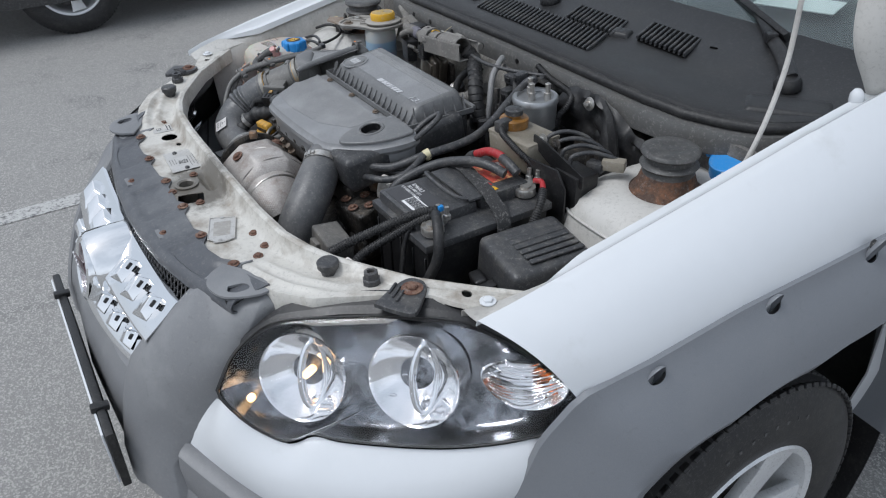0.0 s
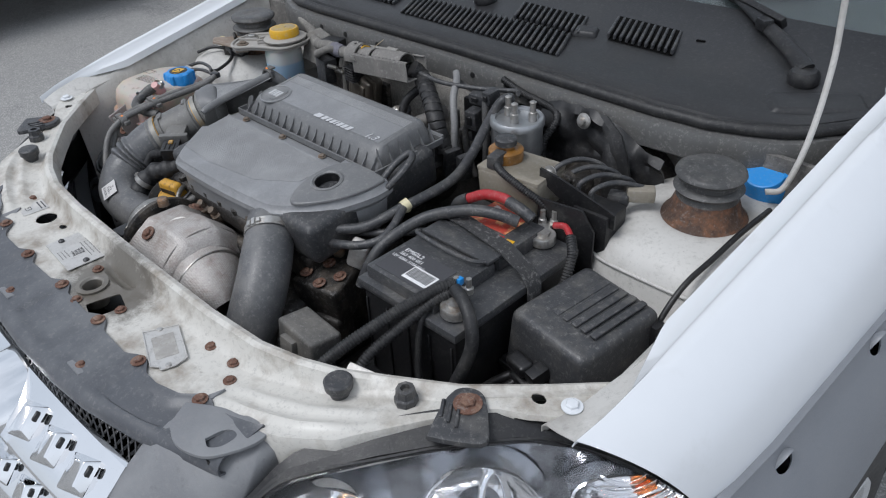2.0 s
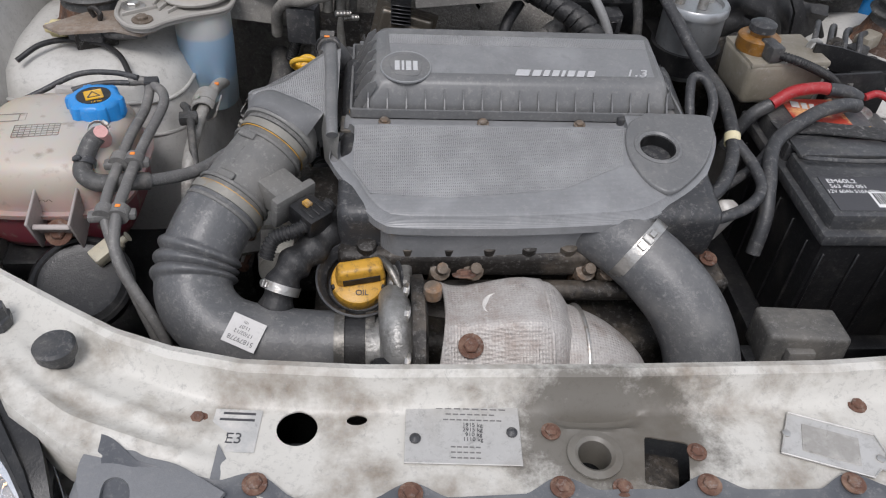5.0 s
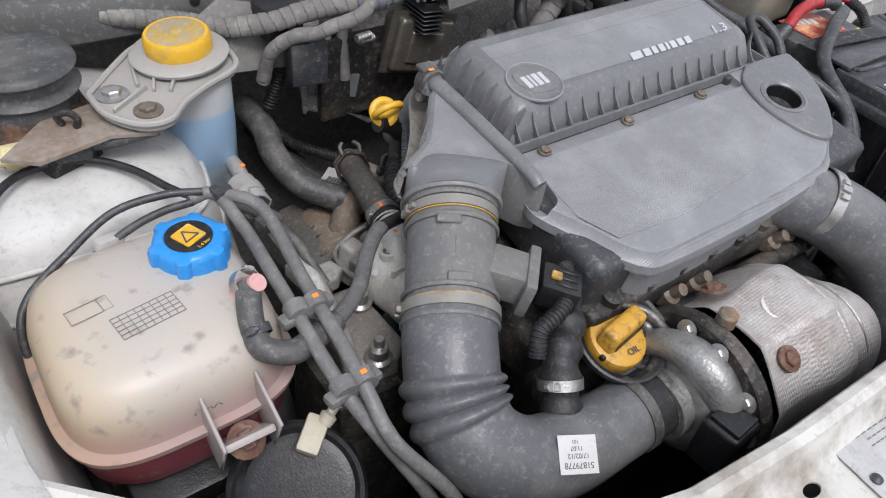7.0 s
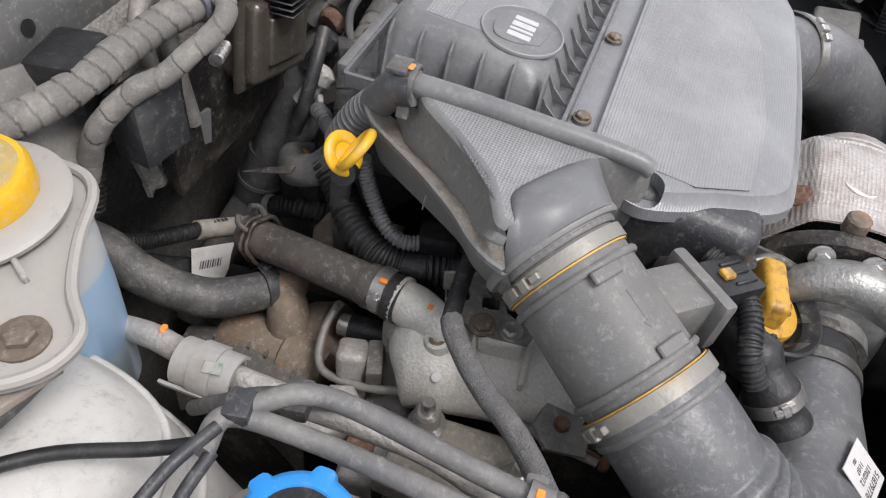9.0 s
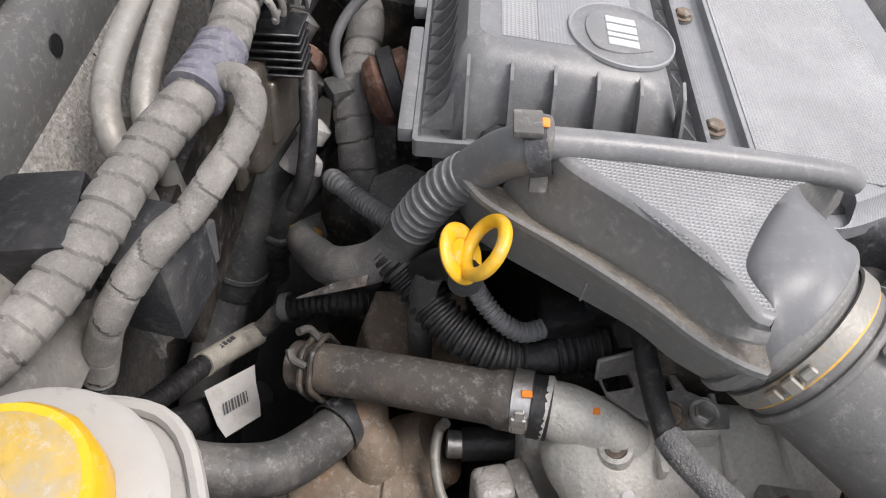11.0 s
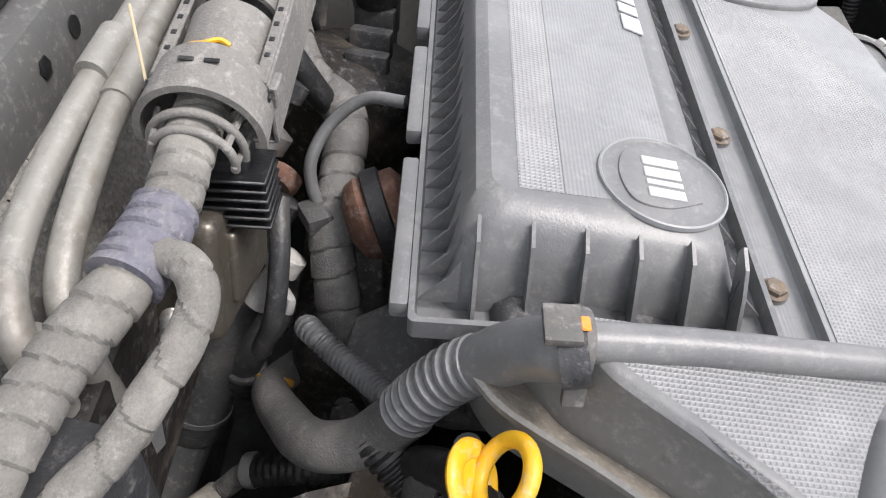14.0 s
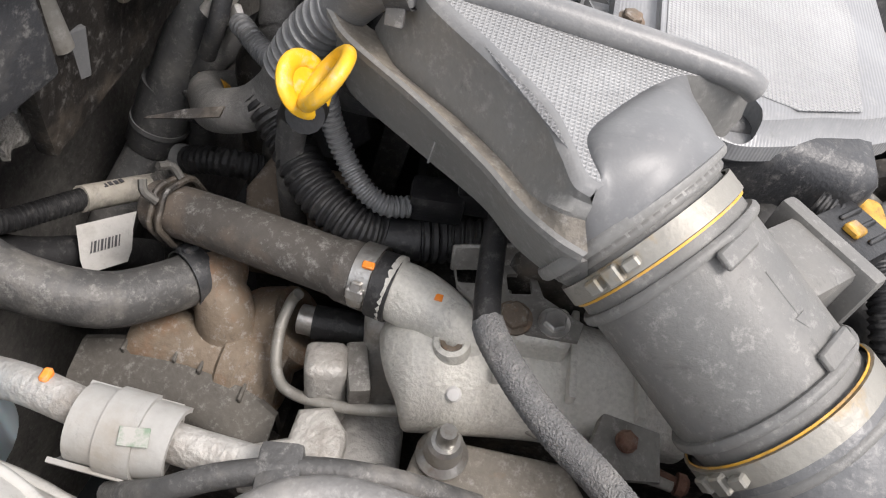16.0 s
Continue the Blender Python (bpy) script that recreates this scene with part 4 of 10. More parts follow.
    for x, y, z in spots:
        b_ = bmesh.new()
        bmesh.ops.create_uvsphere(b_, u_segments=20, v_segments=12, radius=1)
        bmesh.ops.delete(b_, geom=[v for v in b_.verts if s * v.co.x > 0.05], context="VERTS")
        pocket_m = pose(s * (x + 0.0135), y + 0.006, z - 0.013, -14, s * 20, 0) @ Matrix.Diagonal((0.0107, 0.0163, 0.0295, 1))
        bmesh.ops.transform(b_, matrix=pocket_m, verts=b_.verts)
        part("pocket", b_, FLARE, flare, "", 60)
        bolt((s * (x + 0.0085), y + 0.001, z - 0.001), (s * 1, -0.1, 0.30), r=0.0042, parent=flare, material=MATT, washer=1.9)
    # inside of the arch
    rows = []
    for i in range(29):
        th = 7.5 * i
        r = at(ARCH, min(180, th)) + 0.012
        rows.append([(s * x, 0.75 - r * math.cos(radians(th)), 0.315 + r * math.sin(radians(th))) for x in (0.845, 0.78, 0.70, 0.60, 0.46)])
    part("arch_liner", loft(rows, 0.003), BLACK, car)


def wheel(name, x, y, s, parent, R=0.315, width=0.185, rim=0.188):
    """Tyre with tread blocks, alloy rim with five spokes; s: 1 where it faces +x."""
    w = part(name, lathe([(rim * 0.98, -width / 2 + 0.01), (rim * 1.02, -width / 2 + 0.004), (rim * 1.25, -width / 2 - 0.006), (R * 0.93, -width / 2 + 0.004), (R * 0.985, -width / 2 + 0.016), (R, -width / 2 + 0.034), (R, width / 2 - 0.034), (R * 0.985, width / 2 - 0.016), (R * 0.93, width / 2 - 0.004), (rim * 1.25, width / 2 + 0.006), (rim * 1.02, width / 2 - 0.004), (rim * 0.98, width / 2 - 0.01)], (x, y, R), (s, 0, 0), 72, cap=False), RUBBER, parent, "worn black tyre on a silver alloy wheel", 35)
    tread = bmesh.new()
    for k in range(84):
        a = 2 * math.pi * k / 84
        for off in (-0.070, -0.036, 0.0, 0.036, 0.070):
            m = Matrix.Translation((x, y, R)) @ Matrix.Rotation(a + 0.5 * off, 4, "X") @ Matrix.Translation((off, 0, R * (0.9975 if abs(off) < 0.05 else 0.978)))
            block((0.029, 0.0165, 0.008), m @ Matrix.Rotation(-0.5 * (off > 0.05) + 0.5 * (off < -0.05), 4, "Y"), 0.0012, 1, tread)
    part("tread", tread, RUBBER, w, "", 0)
    prof = [(rim * 1.0, width / 2 - 0.012), (rim * 1.03, width / 2 - 0.004), (rim * 1.01, width / 2 + 0.001), (rim * 0.95, width / 2 - 0.004), (rim * 0.90, width / 2 - 0.03), (rim * 0.88, -width / 2 + 0.03), (rim * 0.95, -width / 2 + 0.01)]
    hub = part("rim", lathe(prof, (x, y, R), (s, 0, 0), 60, cap=False), ALLOY, w, "silver alloy rim with rust at the spokes", 30)
    sp = bmesh.new()
    for k in range(5):
        a = 2 * math.pi * k / 5 - 0.5
        m = Matrix.Translation((x, y, R)) @ Matrix.Rotation(a, 4, "X")
        rr = [(0.02, 0.036), (0.07, 0.030), (0.12, 0.032), (0.183, 0.046)]
        ring = []
        for d_, hw in rr:
            xo = s * (width / 2 - 0.008 - 0.02 * (1 - d_ / 0.183))
            ring.append([sp.verts.new(m @ Vector((xo, q, d_))) for q in (-hw, hw)] + [sp.verts.new(m @ Vector((xo - s * 0.022, q, d_))) for q in (hw * 0.9, -hw * 0.9)])
        for a_, b_ in zip(ring, ring[1:]):
            for j in range(4):
                sp.faces.new((a_[j], a_[(j + 1) % 4], b_[(j + 1) % 4], b_[j]))
    bmesh.ops.bevel(sp, geom=sp.edges[:], offset=0.004, segments=2, profile=0.6, affect="EDGES")
    part("spokes", sp, ALLOY, hub, "", 40)
    part("hub_cap", lathe([(0.035, width / 2 - 0.05), (0.034, width / 2 - 0.018), (0.028, width / 2 - 0.012), (0, width / 2 - 0.011)], (x, y, R), (s, 0, 0), 30), ALLOY, hub)
    part("brake_disc", lathe([(0.125, -0.012), (0.125, 0.012), (0.06, 0.012), (0.05, 0.05), (0, 0.05)], (x, y, R), (s, 0, 0), 40), DARK, hub)
    for k in range(8):
        a = -0.42 + 0.11 * k
        m = Matrix.Translation((x, y, R)) @ Matrix.Rotation(a, 4, "X") @ Matrix.Translation((s * (width / 2 + 0.002), 0, R * 0.81))
        block((0.0016, 0.007 if k != 1 else 0.003, 0.014), m, 0.0006, 1, lt := bmesh.new())
        part("sidewall_print", lt, MATT, w, "", 0)
    return w


for s in (1, -1):
    wheel("wheel", s * 0.765, 0.75, s, car)
    wheel("wheel", s * 0.765, 3.45, s, car)

for s in (1, -1):
    rows = []
    for k in range(12):
        y = 0.322 + 0.20 * k / 11
        e_ = tab3(INN, y)
        xi = at([(0.322, 0.628), (0.37, 0.640), (0.43, 0.652), (0.522, 0.658)], y)
        zi = at([(0.322, 0.8615), (0.37, 0.863), (0.43, 0.872), (0.522, 0.882)], y)
        rows.append([(s * xi, y, zi - 0.035), (s * (xi + 0.002), y, zi - 0.004), (s * (xi + 0.006), y, zi), (s * (xi + 0.5 * (e_.x - xi)), y, zi + 0.3 * (e_.z - 0.012 - zi)), (s * (e_.x - 0.004), y, e_.z - 0.010)])
    part("wing_gusset", loft(rows, 0.0014), INNER, car, "white corner plate beside the wing", 40)

# inner bay: aprons, strut towers, bulkhead, floor
DEEPRUST = stuff_mat("deep_brown_rust", (0.070, 0.042, 0.030), 0.8, 0.1, grain=(160, 0.45), stain=(38, (0.20, 0.095, 0.05), 0.46, 0.66), bump=(250, 0.7), dust=(0.26, 0.4))
BOOTM = stuff_mat("dusty_strut_rubber", (0.050, 0.050, 0.050), 0.5, grain=(250, 0.2), stain=(20, (0.12, 0.116, 0.108), 0.46, 0.74), bump=(300, 0.25), dust=(0.26, 0.45))
for s in (1, -1):
    rows = []
    for i in range(30):
        y = 0.36 + 0.62 * i / 29
        z = tab3(INN, y).z
        x = tab3(INN, y).x - 0.03
        bulge = 0.012 * math.sin(y * 30)
        rows.append([(s * x, y, z - 0.028), (s * (x - 0.01), y, z - 0.04), (s * (x - 0.02), y, z - 0.09 + 0.004 * math.sin(y * 25)), (s * (x - 0.035), y, z - 0.16), (s * (x - 0.04), y, 0.60), (s * (x - 0.05), y, 0.42)])
    part("inner_wing", loft(rows, 0.002), INNER, car, "dusty white inner wing", 40)
    # tower
    cx, cy = s * 0.56, 0.775
    rows = []
    for z, rx, ry, sq in ((0.42, 0.19, 0.20, 5), (0.62, 0.165, 0.185, 5), (0.74, 0.145, 0.17, 4), (0.79, 0.138, 0.160, 4), (0.795, 0.134, 0.156, 4), (0.835, 0.128, 0.148, 3.5), (0.862, 0.116, 0.135, 3), (0.874, 0.098, 0.112, 2.6), (0.880, 0.078, 0.084, 2.2), (0.8805, 0.066, 0.070, 2), (0.878, 0.060, 0.062, 2), (0.84, 0.058, 0.058, 2)):
        ring = []
        for k in range(48):
            a = 2 * math.pi * k / 48
            c_, s_ = math.cos(a), math.sin(a)
            ring.append((cx + rx * math.copysign(abs(c_) ** (2 / sq), c_), cy + ry * math.copysign(abs(s_) ** (2 / sq), s_), z))
        rows.append(ring)
    part("strut_tower", loft(rows, 0, True), INNER, car, "dusty white strut tower", 40)
    for z_, rx_, ry_, w_ in ((0.838, 0.1275, 0.147, 0.0028), (0.797, 0.136, 0.158, 0.0030)):
        ring = [Vector((cx + rx_ * math.copysign(abs(math.cos(a)) ** 0.55, math.cos(a)), cy + ry_ * math.copysign(abs(math.sin(a)) ** 0.55, math.sin(a)), z_ + 0.004 * math.sin(3 * a))) for a in [2 * math.pi * k / 72 for k in range(73)]]
        part("tower_crease", sweep(bmesh.new(), ring, w_, 8, False), INNER, car, "", 60)
    part("strut_seat", lathe([(0.062, -0.02), (0.061, 0.0), (0.057, 0.004), (0.051, 0.012), (0.046, 0.026), (0.0435, 0.034), (0.040, 0.034)], (cx, cy, 0.876), seg=40, cap=False), DEEPRUST, car, "rusty cone of the strut seat")
    part("strut_boot", lathe([(0.044, 0.026), (0.043, 0.038), (0.0405, 0.044), (0.046, 0.047), (0.0485, 0.051), (0.046, 0.054), (0.039, 0.057), (0.038, 0.065), (0.046, 0.068), (0.0485, 0.072), (0.047, 0.076), (0.043, 0.0785), (0.02, 0.079), (0.018, 0.0775), (0.005, 0.0775), (0, 0.0785)], (cx, cy, 0.874), seg=44), BOOTM, car, "black rubber cover on the strut")
    for a in (-0.6, 1.5, 3.6):
        bolt((cx + 0.085 * math.cos(a), cy + 0.092 * math.sin(a), 0.872), r=0.006, parent=car, material=STEEL)
rows = []
for i in range(45):
    x = -0.66 + 1.32 * i / 44
    rows.append([(x, 0.895 + 0.012 * noise.noise((x * 9, z * 9, 0)) - 0.02 * max(0, (0.75 - z)), z) for z in (0.94, 0.91, 0.87, 0.82, 0.77, 0.72, 0.66, 0.58, 0.45, 0.3)])
part("bulkhead", loft(rows, 0.01), FOAM, car, "bulkhead lined with dusty grey felt", 60)
part("undertray", block((1.3, 0.86, 0.02), pose(0, 0.5, 0.26), 0.004), BLACK, car)
part("radiator", block((0.86, 0.05, 0.42), pose(0, 0.155, 0.56), 0.004), BLACK, car, "black radiator and fan shroud")

# cowl: steel flange, rubber seal, vented plastic panel
COWL = [(0, 0.835), (0.42, 0.832), (0.5, 0.842), (0.56, 0.868), (0.62, 0.905), (0.66, 0.95), (0.70, 1.03)]
CZ = [(0, 0.962), (0.45, 0.960), (0.6, 0.955), (0.7, 0.965)]
rows, seal, cowl = [], [], []
PAINT2 = stuff_mat("grey_dirty_primer", (0.095, 0.095, 0.093), 0.5, grain=(90, 0.1), stain=(14, (0.10, 0.097, 0.09), 0.48, 0.72), bump=(120, 0.15))
for i in range(71):
    x = -0.70 + 1.40 * i / 70
    y, z = at(COWL, abs(x)), at(CZ, abs(x))
    rows.append([(x, y + 0.030, z - 0.060), (x, y + 0.006, z - 0.046), (x, y - 0.002, z - 0.041), (x, y - 0.003, z - 0.020), (x, y, z - 0.006), (x, y + 0.002, z - 0.001), (x, y + 0.03, z + 0.003)])
    seal.append(Vector((x, y + 0.022, z + 0.010)))
    d = 1.16 + 0.11 * x * x
    cowl.append([(x, y + 0.034, z + 0.006), (x, y + 0.040, z + 0.017), (x, y + 0.055, z + 0.021)] + [(x, y + 0.055 + (d - y - 0.055) * t, z + 0.021 + 0.055 * t ** 1.3 - 0.012 * math.sin(math.pi * t)) for t in (0.15, 0.3, 0.45, 0.6, 0.75, 0.9, 1.0)])
flange = part("cowl_flange", loft(rows, 0.0018), PAINT2, car, "dirty grey steel flange under the cowl", 40)
part("cowl_seal", sweep(bmesh.new(), seal, 0.0095, 12), RUBBER, car, "black rubber bonnet seal")
COWLM = stuff_mat("weathered_black_cowl_plastic", (0.021, 0.0215, 0.023), 0.46, grain=(350, 0.15), stain=(10, (0.034, 0.034, 0.034), 0.5, 0.8), bump=(500, 0.2), dust=(0.12, 0.25), spec=0.45)
cowl_panel = part("cowl_panel", loft(cowl, 0.003), COWLM, car, "black plastic cowl panel with vent slots", 40)
for x in (-0.38, -0.30, -0.2, -0.108, -0.071, 0.06, 0.14, 0.3):
    part("flange_hole", lathe([(0.0055, 0), (0.0055, 0.0006), (0, 0.0006)], (x, at(COWL, abs(x)) - 0.0030, 0.944), (0, -1, 0.10), 6 if x == -0.108 else 14), BLACK, flange, "", 0)


def cowl_z(x, y):
    y0, z0, d = at(COWL, abs(x)), at(CZ, abs(x)), 1.16 + 0.11 * x * x
    t = max(0, min(1, (y - y0 - 0.055) / (d - y0 - 0.055)))
    return z0 + 0.021 + 0.055 * t**1.3 - 0.012 * math.sin(math.pi * t)


slat = block((0.0052, 0.110, 0.010), Matrix.Identity(4), 0.0016, 1)
slat_me = bpy.data.meshes.new("slat")
slat.to_mesh(slat_me)
slat.free()
slat_me.materials.append(MATT)


# near-black colour for the shade inside vents; the cowl itself isn't cut
VENT_SHADE = stuff_mat("painted_vent_shade", (0.003, 0.003, 0.003), 0.9, grain=(50, 0.1), bump=None, spec=0.1, dust=None)


def slats(x0, x1, y, n, sy, lean=-14):
    """A field of vent slats over a black sheet painted as the opening's shade."""
    rows = []
    for k in range(13):
        x = x0 + (x1 - x0) * k / 12
        rows.append([(x + dy * math.tan(radians(-lean)), y + dy, cowl_z(x, y + dy) + 0.0015) for dy in (-0.052 * sy, 0, 0.052 * sy)])
    part("vent_shade_sheet", loft(rows), VENT_SHADE, cowl_panel, "", 0)
    for k in range(n):
        x = x0 + (x1 - x0) * k / (n - 1)
        o = new("slat", slat_me)
        o.parent = cowl_panel
        o.matrix_basis = Matrix.Translation(-Vector((0, 0.75, 0))) @ pose(x, y, cowl_z(x, y) + 0.004, 6, 0, lean) @ Matrix.Diagonal((1, sy, 1, 1))


slats(-0.235, 0.165, 0.958, 30, 0.80, 22)
slats(0.0, 0.150, 1.035, 12, 0.62, 22)
slats(0.205, 0.333, 1.054, 11, 0.70, 20)
slats(-0.56, -0.29, 0.985, 20, 0.80, 22)
part("cowl_hump", block((0.05, 0.036, 0.014), pose(0.168, 1.022, cowl_z(0.168, 1.022) + 0.003, 8, 0, 20), 0.006, 3, None, 0.75), COWLM, cowl_panel)
part("cowl_shoulder", block((0.16, 0.07, 0.016), pose(0.60, 1.005, cowl_z(0.60, 1.005) + 0.001, 4, 0, 35), 0.007, 3, None, 0.8), COWLM, cowl_panel)
# black strip on the panel, painted as the shade in a slot
part("cowl_slot_shade", block((0.016, 0.005, 0.003), pose(0.365, 1.078, cowl_z(0.365, 1.078) + 0.001, 6, 0, 12), 0.001, 1), VENT_SHADE, cowl_panel)

# windscreen, dashboard, wipers, washer jet
rows = []
for i in range(25):
    x = -0.66 + 1.32 * i / 24
    y0 = 1.165 + 0.11 * x * x
    rows.append([(x * (1 - 0.14 * t), y0 + 0.62 * t, 1.022 + 0.50 * t) for t in (0, 0.2, 0.4, 0.6, 0.8, 1.0)])
TINT = glass_mat("tinted_windscreen", (0.80, 0.93, 0.93), 0.0, 1.5)
ws = part("windscreen", loft(rows, 0.005), TINT, car, "tinted windscreen", 60)
ws.visible_shadow = False
rows = [[(-0.64 + 1.28 * i / 20, 1.20 + 0.5 * t, 1.0 + 0.03 * math.sin(math.pi * t)) for t in (0, 0.3, 0.6, 1)] for i in range(21)]
part("dashboard", loft(rows, 0.01), MATT, car, "dark dashboard top behind the windscreen", 60)
part("dash_paper", block((0.16, 0.10, 0.002), pose(0.35, 1.34, 1.04, 0, 0, 20), 0.0005, 1), PAPER, car, "white paper on the dashboard")


def wiper(x, y, s):
    base = lathe([(0.024, 0), (0.024, 0.012), (0.018, 0.02), (0, 0.022)], (x, y, cowl_z(x, y)), (0, -0.15, 1), 24)
    arm = part("wiper", base, BLACK, car, "black windscreen wiper")
    z = cowl_z(x, y) + 0.014
    part("arm", sweep(bmesh.new(), spline([(x, y, z + 0.004), (x - 0.04, y + 0.035, z + 0.016), (x - 0.10, y + 0.075, z + 0.03), (x - 0.22, y + 0.15, z + 0.055), (x - 0.40, y + 0.20, z + 0.075)], 8), lambda d, L: 0.015 - 0.008 * min(1, d / 0.3), 10, squash=0.5), BLACK, arm)
    part("blade", block((0.56, 0.012, 0.02), pose(x - 0.34, y + 0.195, z + 0.066, 30, 6, -22), 0.003), RUBBER, arm)
    part("knuckle", block((0.026, 0.022, 0.02), pose(x - 0.11, y + 0.08, z + 0.033, 0, 0, -35), 0.005), BLACK, arm)


wiper(0.555, 1.055, 1)
wiper(-0.10, 1.045, 1)
part("washer_jet", lathe([(0.010, 0), (0.012, 0.008), (0.011, 0.02), (0.006, 0.028), (0, 0.03)], (0.683, 1.055, 1.0), (0.1, -0.3, 1), 20), WHITE, car, "white bump stop on the wing edge")

# bonnet, propped up, with its hinge side
HB, HA = Vector((0, 1.06, 1.20)), radians(70)
rows = []
for i in range(29):
    t = i / 28
    rows.append([])
    for k in range(25):
        x = -0.70 + 1.40 * k / 24
        reach = 0.93 - 0.30 * (abs(x) / 0.70) ** 3
        along = t * reach
        up = 0.018 * math.sin(math.pi * t) + 0.025 * (1 - (x / 0.7) ** 2)
        rows[-1].append(HB + Vector((x, -along * math.cos(HA) + up * math.sin(HA), along * math.sin(HA) + up * math.cos(HA))))
bonnet = part("bonnet", loft(rows, 0.012), WHITE, car, "white bonnet held open on its stay", 60)
frame_bm = bmesh.new()
for pts in (((-0.55, 0.05), (-0.55, 0.6), (-0.3, 0.8), (0.3, 0.8), (0.55, 0.6), (0.55, 0.05)), ((-0.55, 0.12), (0.55, 0.12)), ((-0.5, 0.4), (0, 0.15), (0.5, 0.4))):
    sweep(frame_bm, spline([HB + Vector((x, -a * math.cos(HA) - 0.012, a * math.sin(HA) - 0.006)) for x, a in pts], 6), 0.022, 8, squash=0.6)
part("bonnet_frame", frame_bm, INNER, bonnet)
for s in (1, -1):
    part("bonnet_hinge", tube([(s * 0.70, 1.12, 1.0), (s * 0.70, 1.08, 1.05), (s * 0.685, 1.05, 1.12), (s * 0.67, 1.06, 1.22)], 0.03, 12, squash=0.4), INNER, bonnet)
stay = part("bonnet_stay", tube([(0.612, 0.845, 0.903), (0.631, 0.860, 0.912), (0.640, 0.885, 0.98), (0.635, 0.920, 1.073), (0.623, 0.941, 1.163), (0.612, 0.955, 1.35), (0.60, 0.955, 1.52)], 0.0043, 12), INNER, car, "white bonnet stay rod")

# cab and load bed, behind the windscreen
rows = []
for y, zt, w in ((1.15, 1.04, 0.80), (1.3, 1.06, 0.82), (2.6, 1.08, 0.83), (4.3, 1.08, 0.82)):
    rows.append([(-w * 0.97, y, 0.30), (-w, y, 0.45), (-w, y, 0.8), (-w * 0.97, y, zt), (-w * 0.8, y, zt + 0.005)])
for s in (1, -1):
    part("body_side", loft([[(s * x, y, z) for x, y, z in r] for r in rows], 0.004), WHITE, car, "white body side", 40)
    rows2 = [[(s * (0.70 - 0.13 * t), 1.22 + 0.60 * t, 1.04 + 0.50 * t), (s * (0.76 - 0.16 * t), 1.22 + 0.62 * t, 1.04 + 0.50 * t)] for t in (0, 0.33, 0.66, 1)]
    part("windscreen_pillar", loft(rows2, 0.03), WHITE, car)
    part("side_window", loft([[(s * 0.79, 1.30, 1.07), (s * 0.60, 1.86, 1.50)], [(s * 0.80, 2.5, 1.08), (s * 0.61, 2.5, 1.50)]], 0.004), TINT, car)
part("roof", block((1.24, 0.86, 0.05), pose(0, 2.18, 1.535), 0.02, 3), WHITE, car, "white cab roof")
part("rear_cab_wall", block((1.4, 0.03, 1.1), pose(0, 2.55, 0.98), 0.01), WHITE, car)
part("load_bed", block((1.5, 1.7, 0.05), pose(0, 3.42, 0.62), 0.01), BLACK, car)
part("tailgate", block((1.5, 0.04, 0.5), pose(0, 4.28, 0.83), 0.01), WHITE, car)

# ================= under the bonnet =================
def dotted(name, base, pitch, stripes=False):
    """Plastic with a moulded pattern of fine pips or lines."""
    m = stuff_mat(name, base, 0.34, grain=(300, 0.08), stain=(15, tuple(c * 1.5 for c in base), 0.46, 0.8), bump=None, dust=(0.32, 0.26))
    n, l = m.node_tree.nodes, m.node_tree.links
    tc = next(x for x in n if x.type == "TEX_COORD")
    sp = n.new("ShaderNodeSeparateXYZ")
    l.new(tc.outputs["Object"], sp.inputs["Vector"])
    waves = []
    for ax in ("X", "Y"):
        k = n.new("ShaderNodeMath")
        k.operation, k.inputs[1].default_value = "MULTIPLY", 2 * math.pi / pitch
        l.new(sp.outputs[ax], k.inputs[0])
        s = n.new("ShaderNodeMath")
        s.operation = "SINE"
        l.new(k.outputs[0], s.inputs[0])
        waves.append(s.outputs[0])
    h = waves[1]
    if not stripes:
        mul = n.new("ShaderNodeMath")
        mul.operation = "MAXIMUM"
        l.new(waves[0], mul.inputs[0])
        l.new(waves[1], mul.inputs[1])
        h = mul.outputs[0]
    bp = n.new("ShaderNodeBump")
    bp.inputs["Strength"].default_value, bp.inputs["Distance"].default_value = (0.16 if stripes else 0.6), 0.0007
    l.new(h, bp.inputs["Height"])
    l.new(bp.outputs["Normal"], n["Principled BSDF"].inputs["Normal"])
    return m


DOTS = dotted("pipped_engine_plastic", (0.225, 0.227, 0.230), 0.0021)
LINES = dotted("finely_lined_engine_plastic", (0.190, 0.193, 0.198), 0.0018, True)

# --- engine and gearbox, mostly hidden ---
engine = thing("engine", (0, 0.5, 0.272), "oily dark diesel engine block low in the bay", "engine")
part("block", block((0.40, 0.26, 0.46), pose(-0.06, 0.47, 0.525, 6), 0.02, 3), DARK, engine)
part("head", block((0.42, 0.15, 0.06), pose(-0.07, 0.455, 0.79, 6), 0.012, 3), DARK, engine, "dark cast cylinder head")
part("gearbox", block((0.34, 0.34, 0.34), pose(0.32, 0.46, 0.45), 0.05, 4), DARK, engine)
cam_cover = bmesh.new()
block((0.30, 0.11, 0.035), pose(-0.08, 0.415, 0.822, 8), 0.010, 3, cam_cover)
for k in range(7):
    lathe([(0.011, 0), (0.010, 0.012), (0.004, 0.014), (0, 0.014)], (-0.20 + 0.042 * k, 0.372, 0.830), (0, -0.3, 1), 14, cam_cover)
part("cam_cover", cam_cover, DARK, engine)
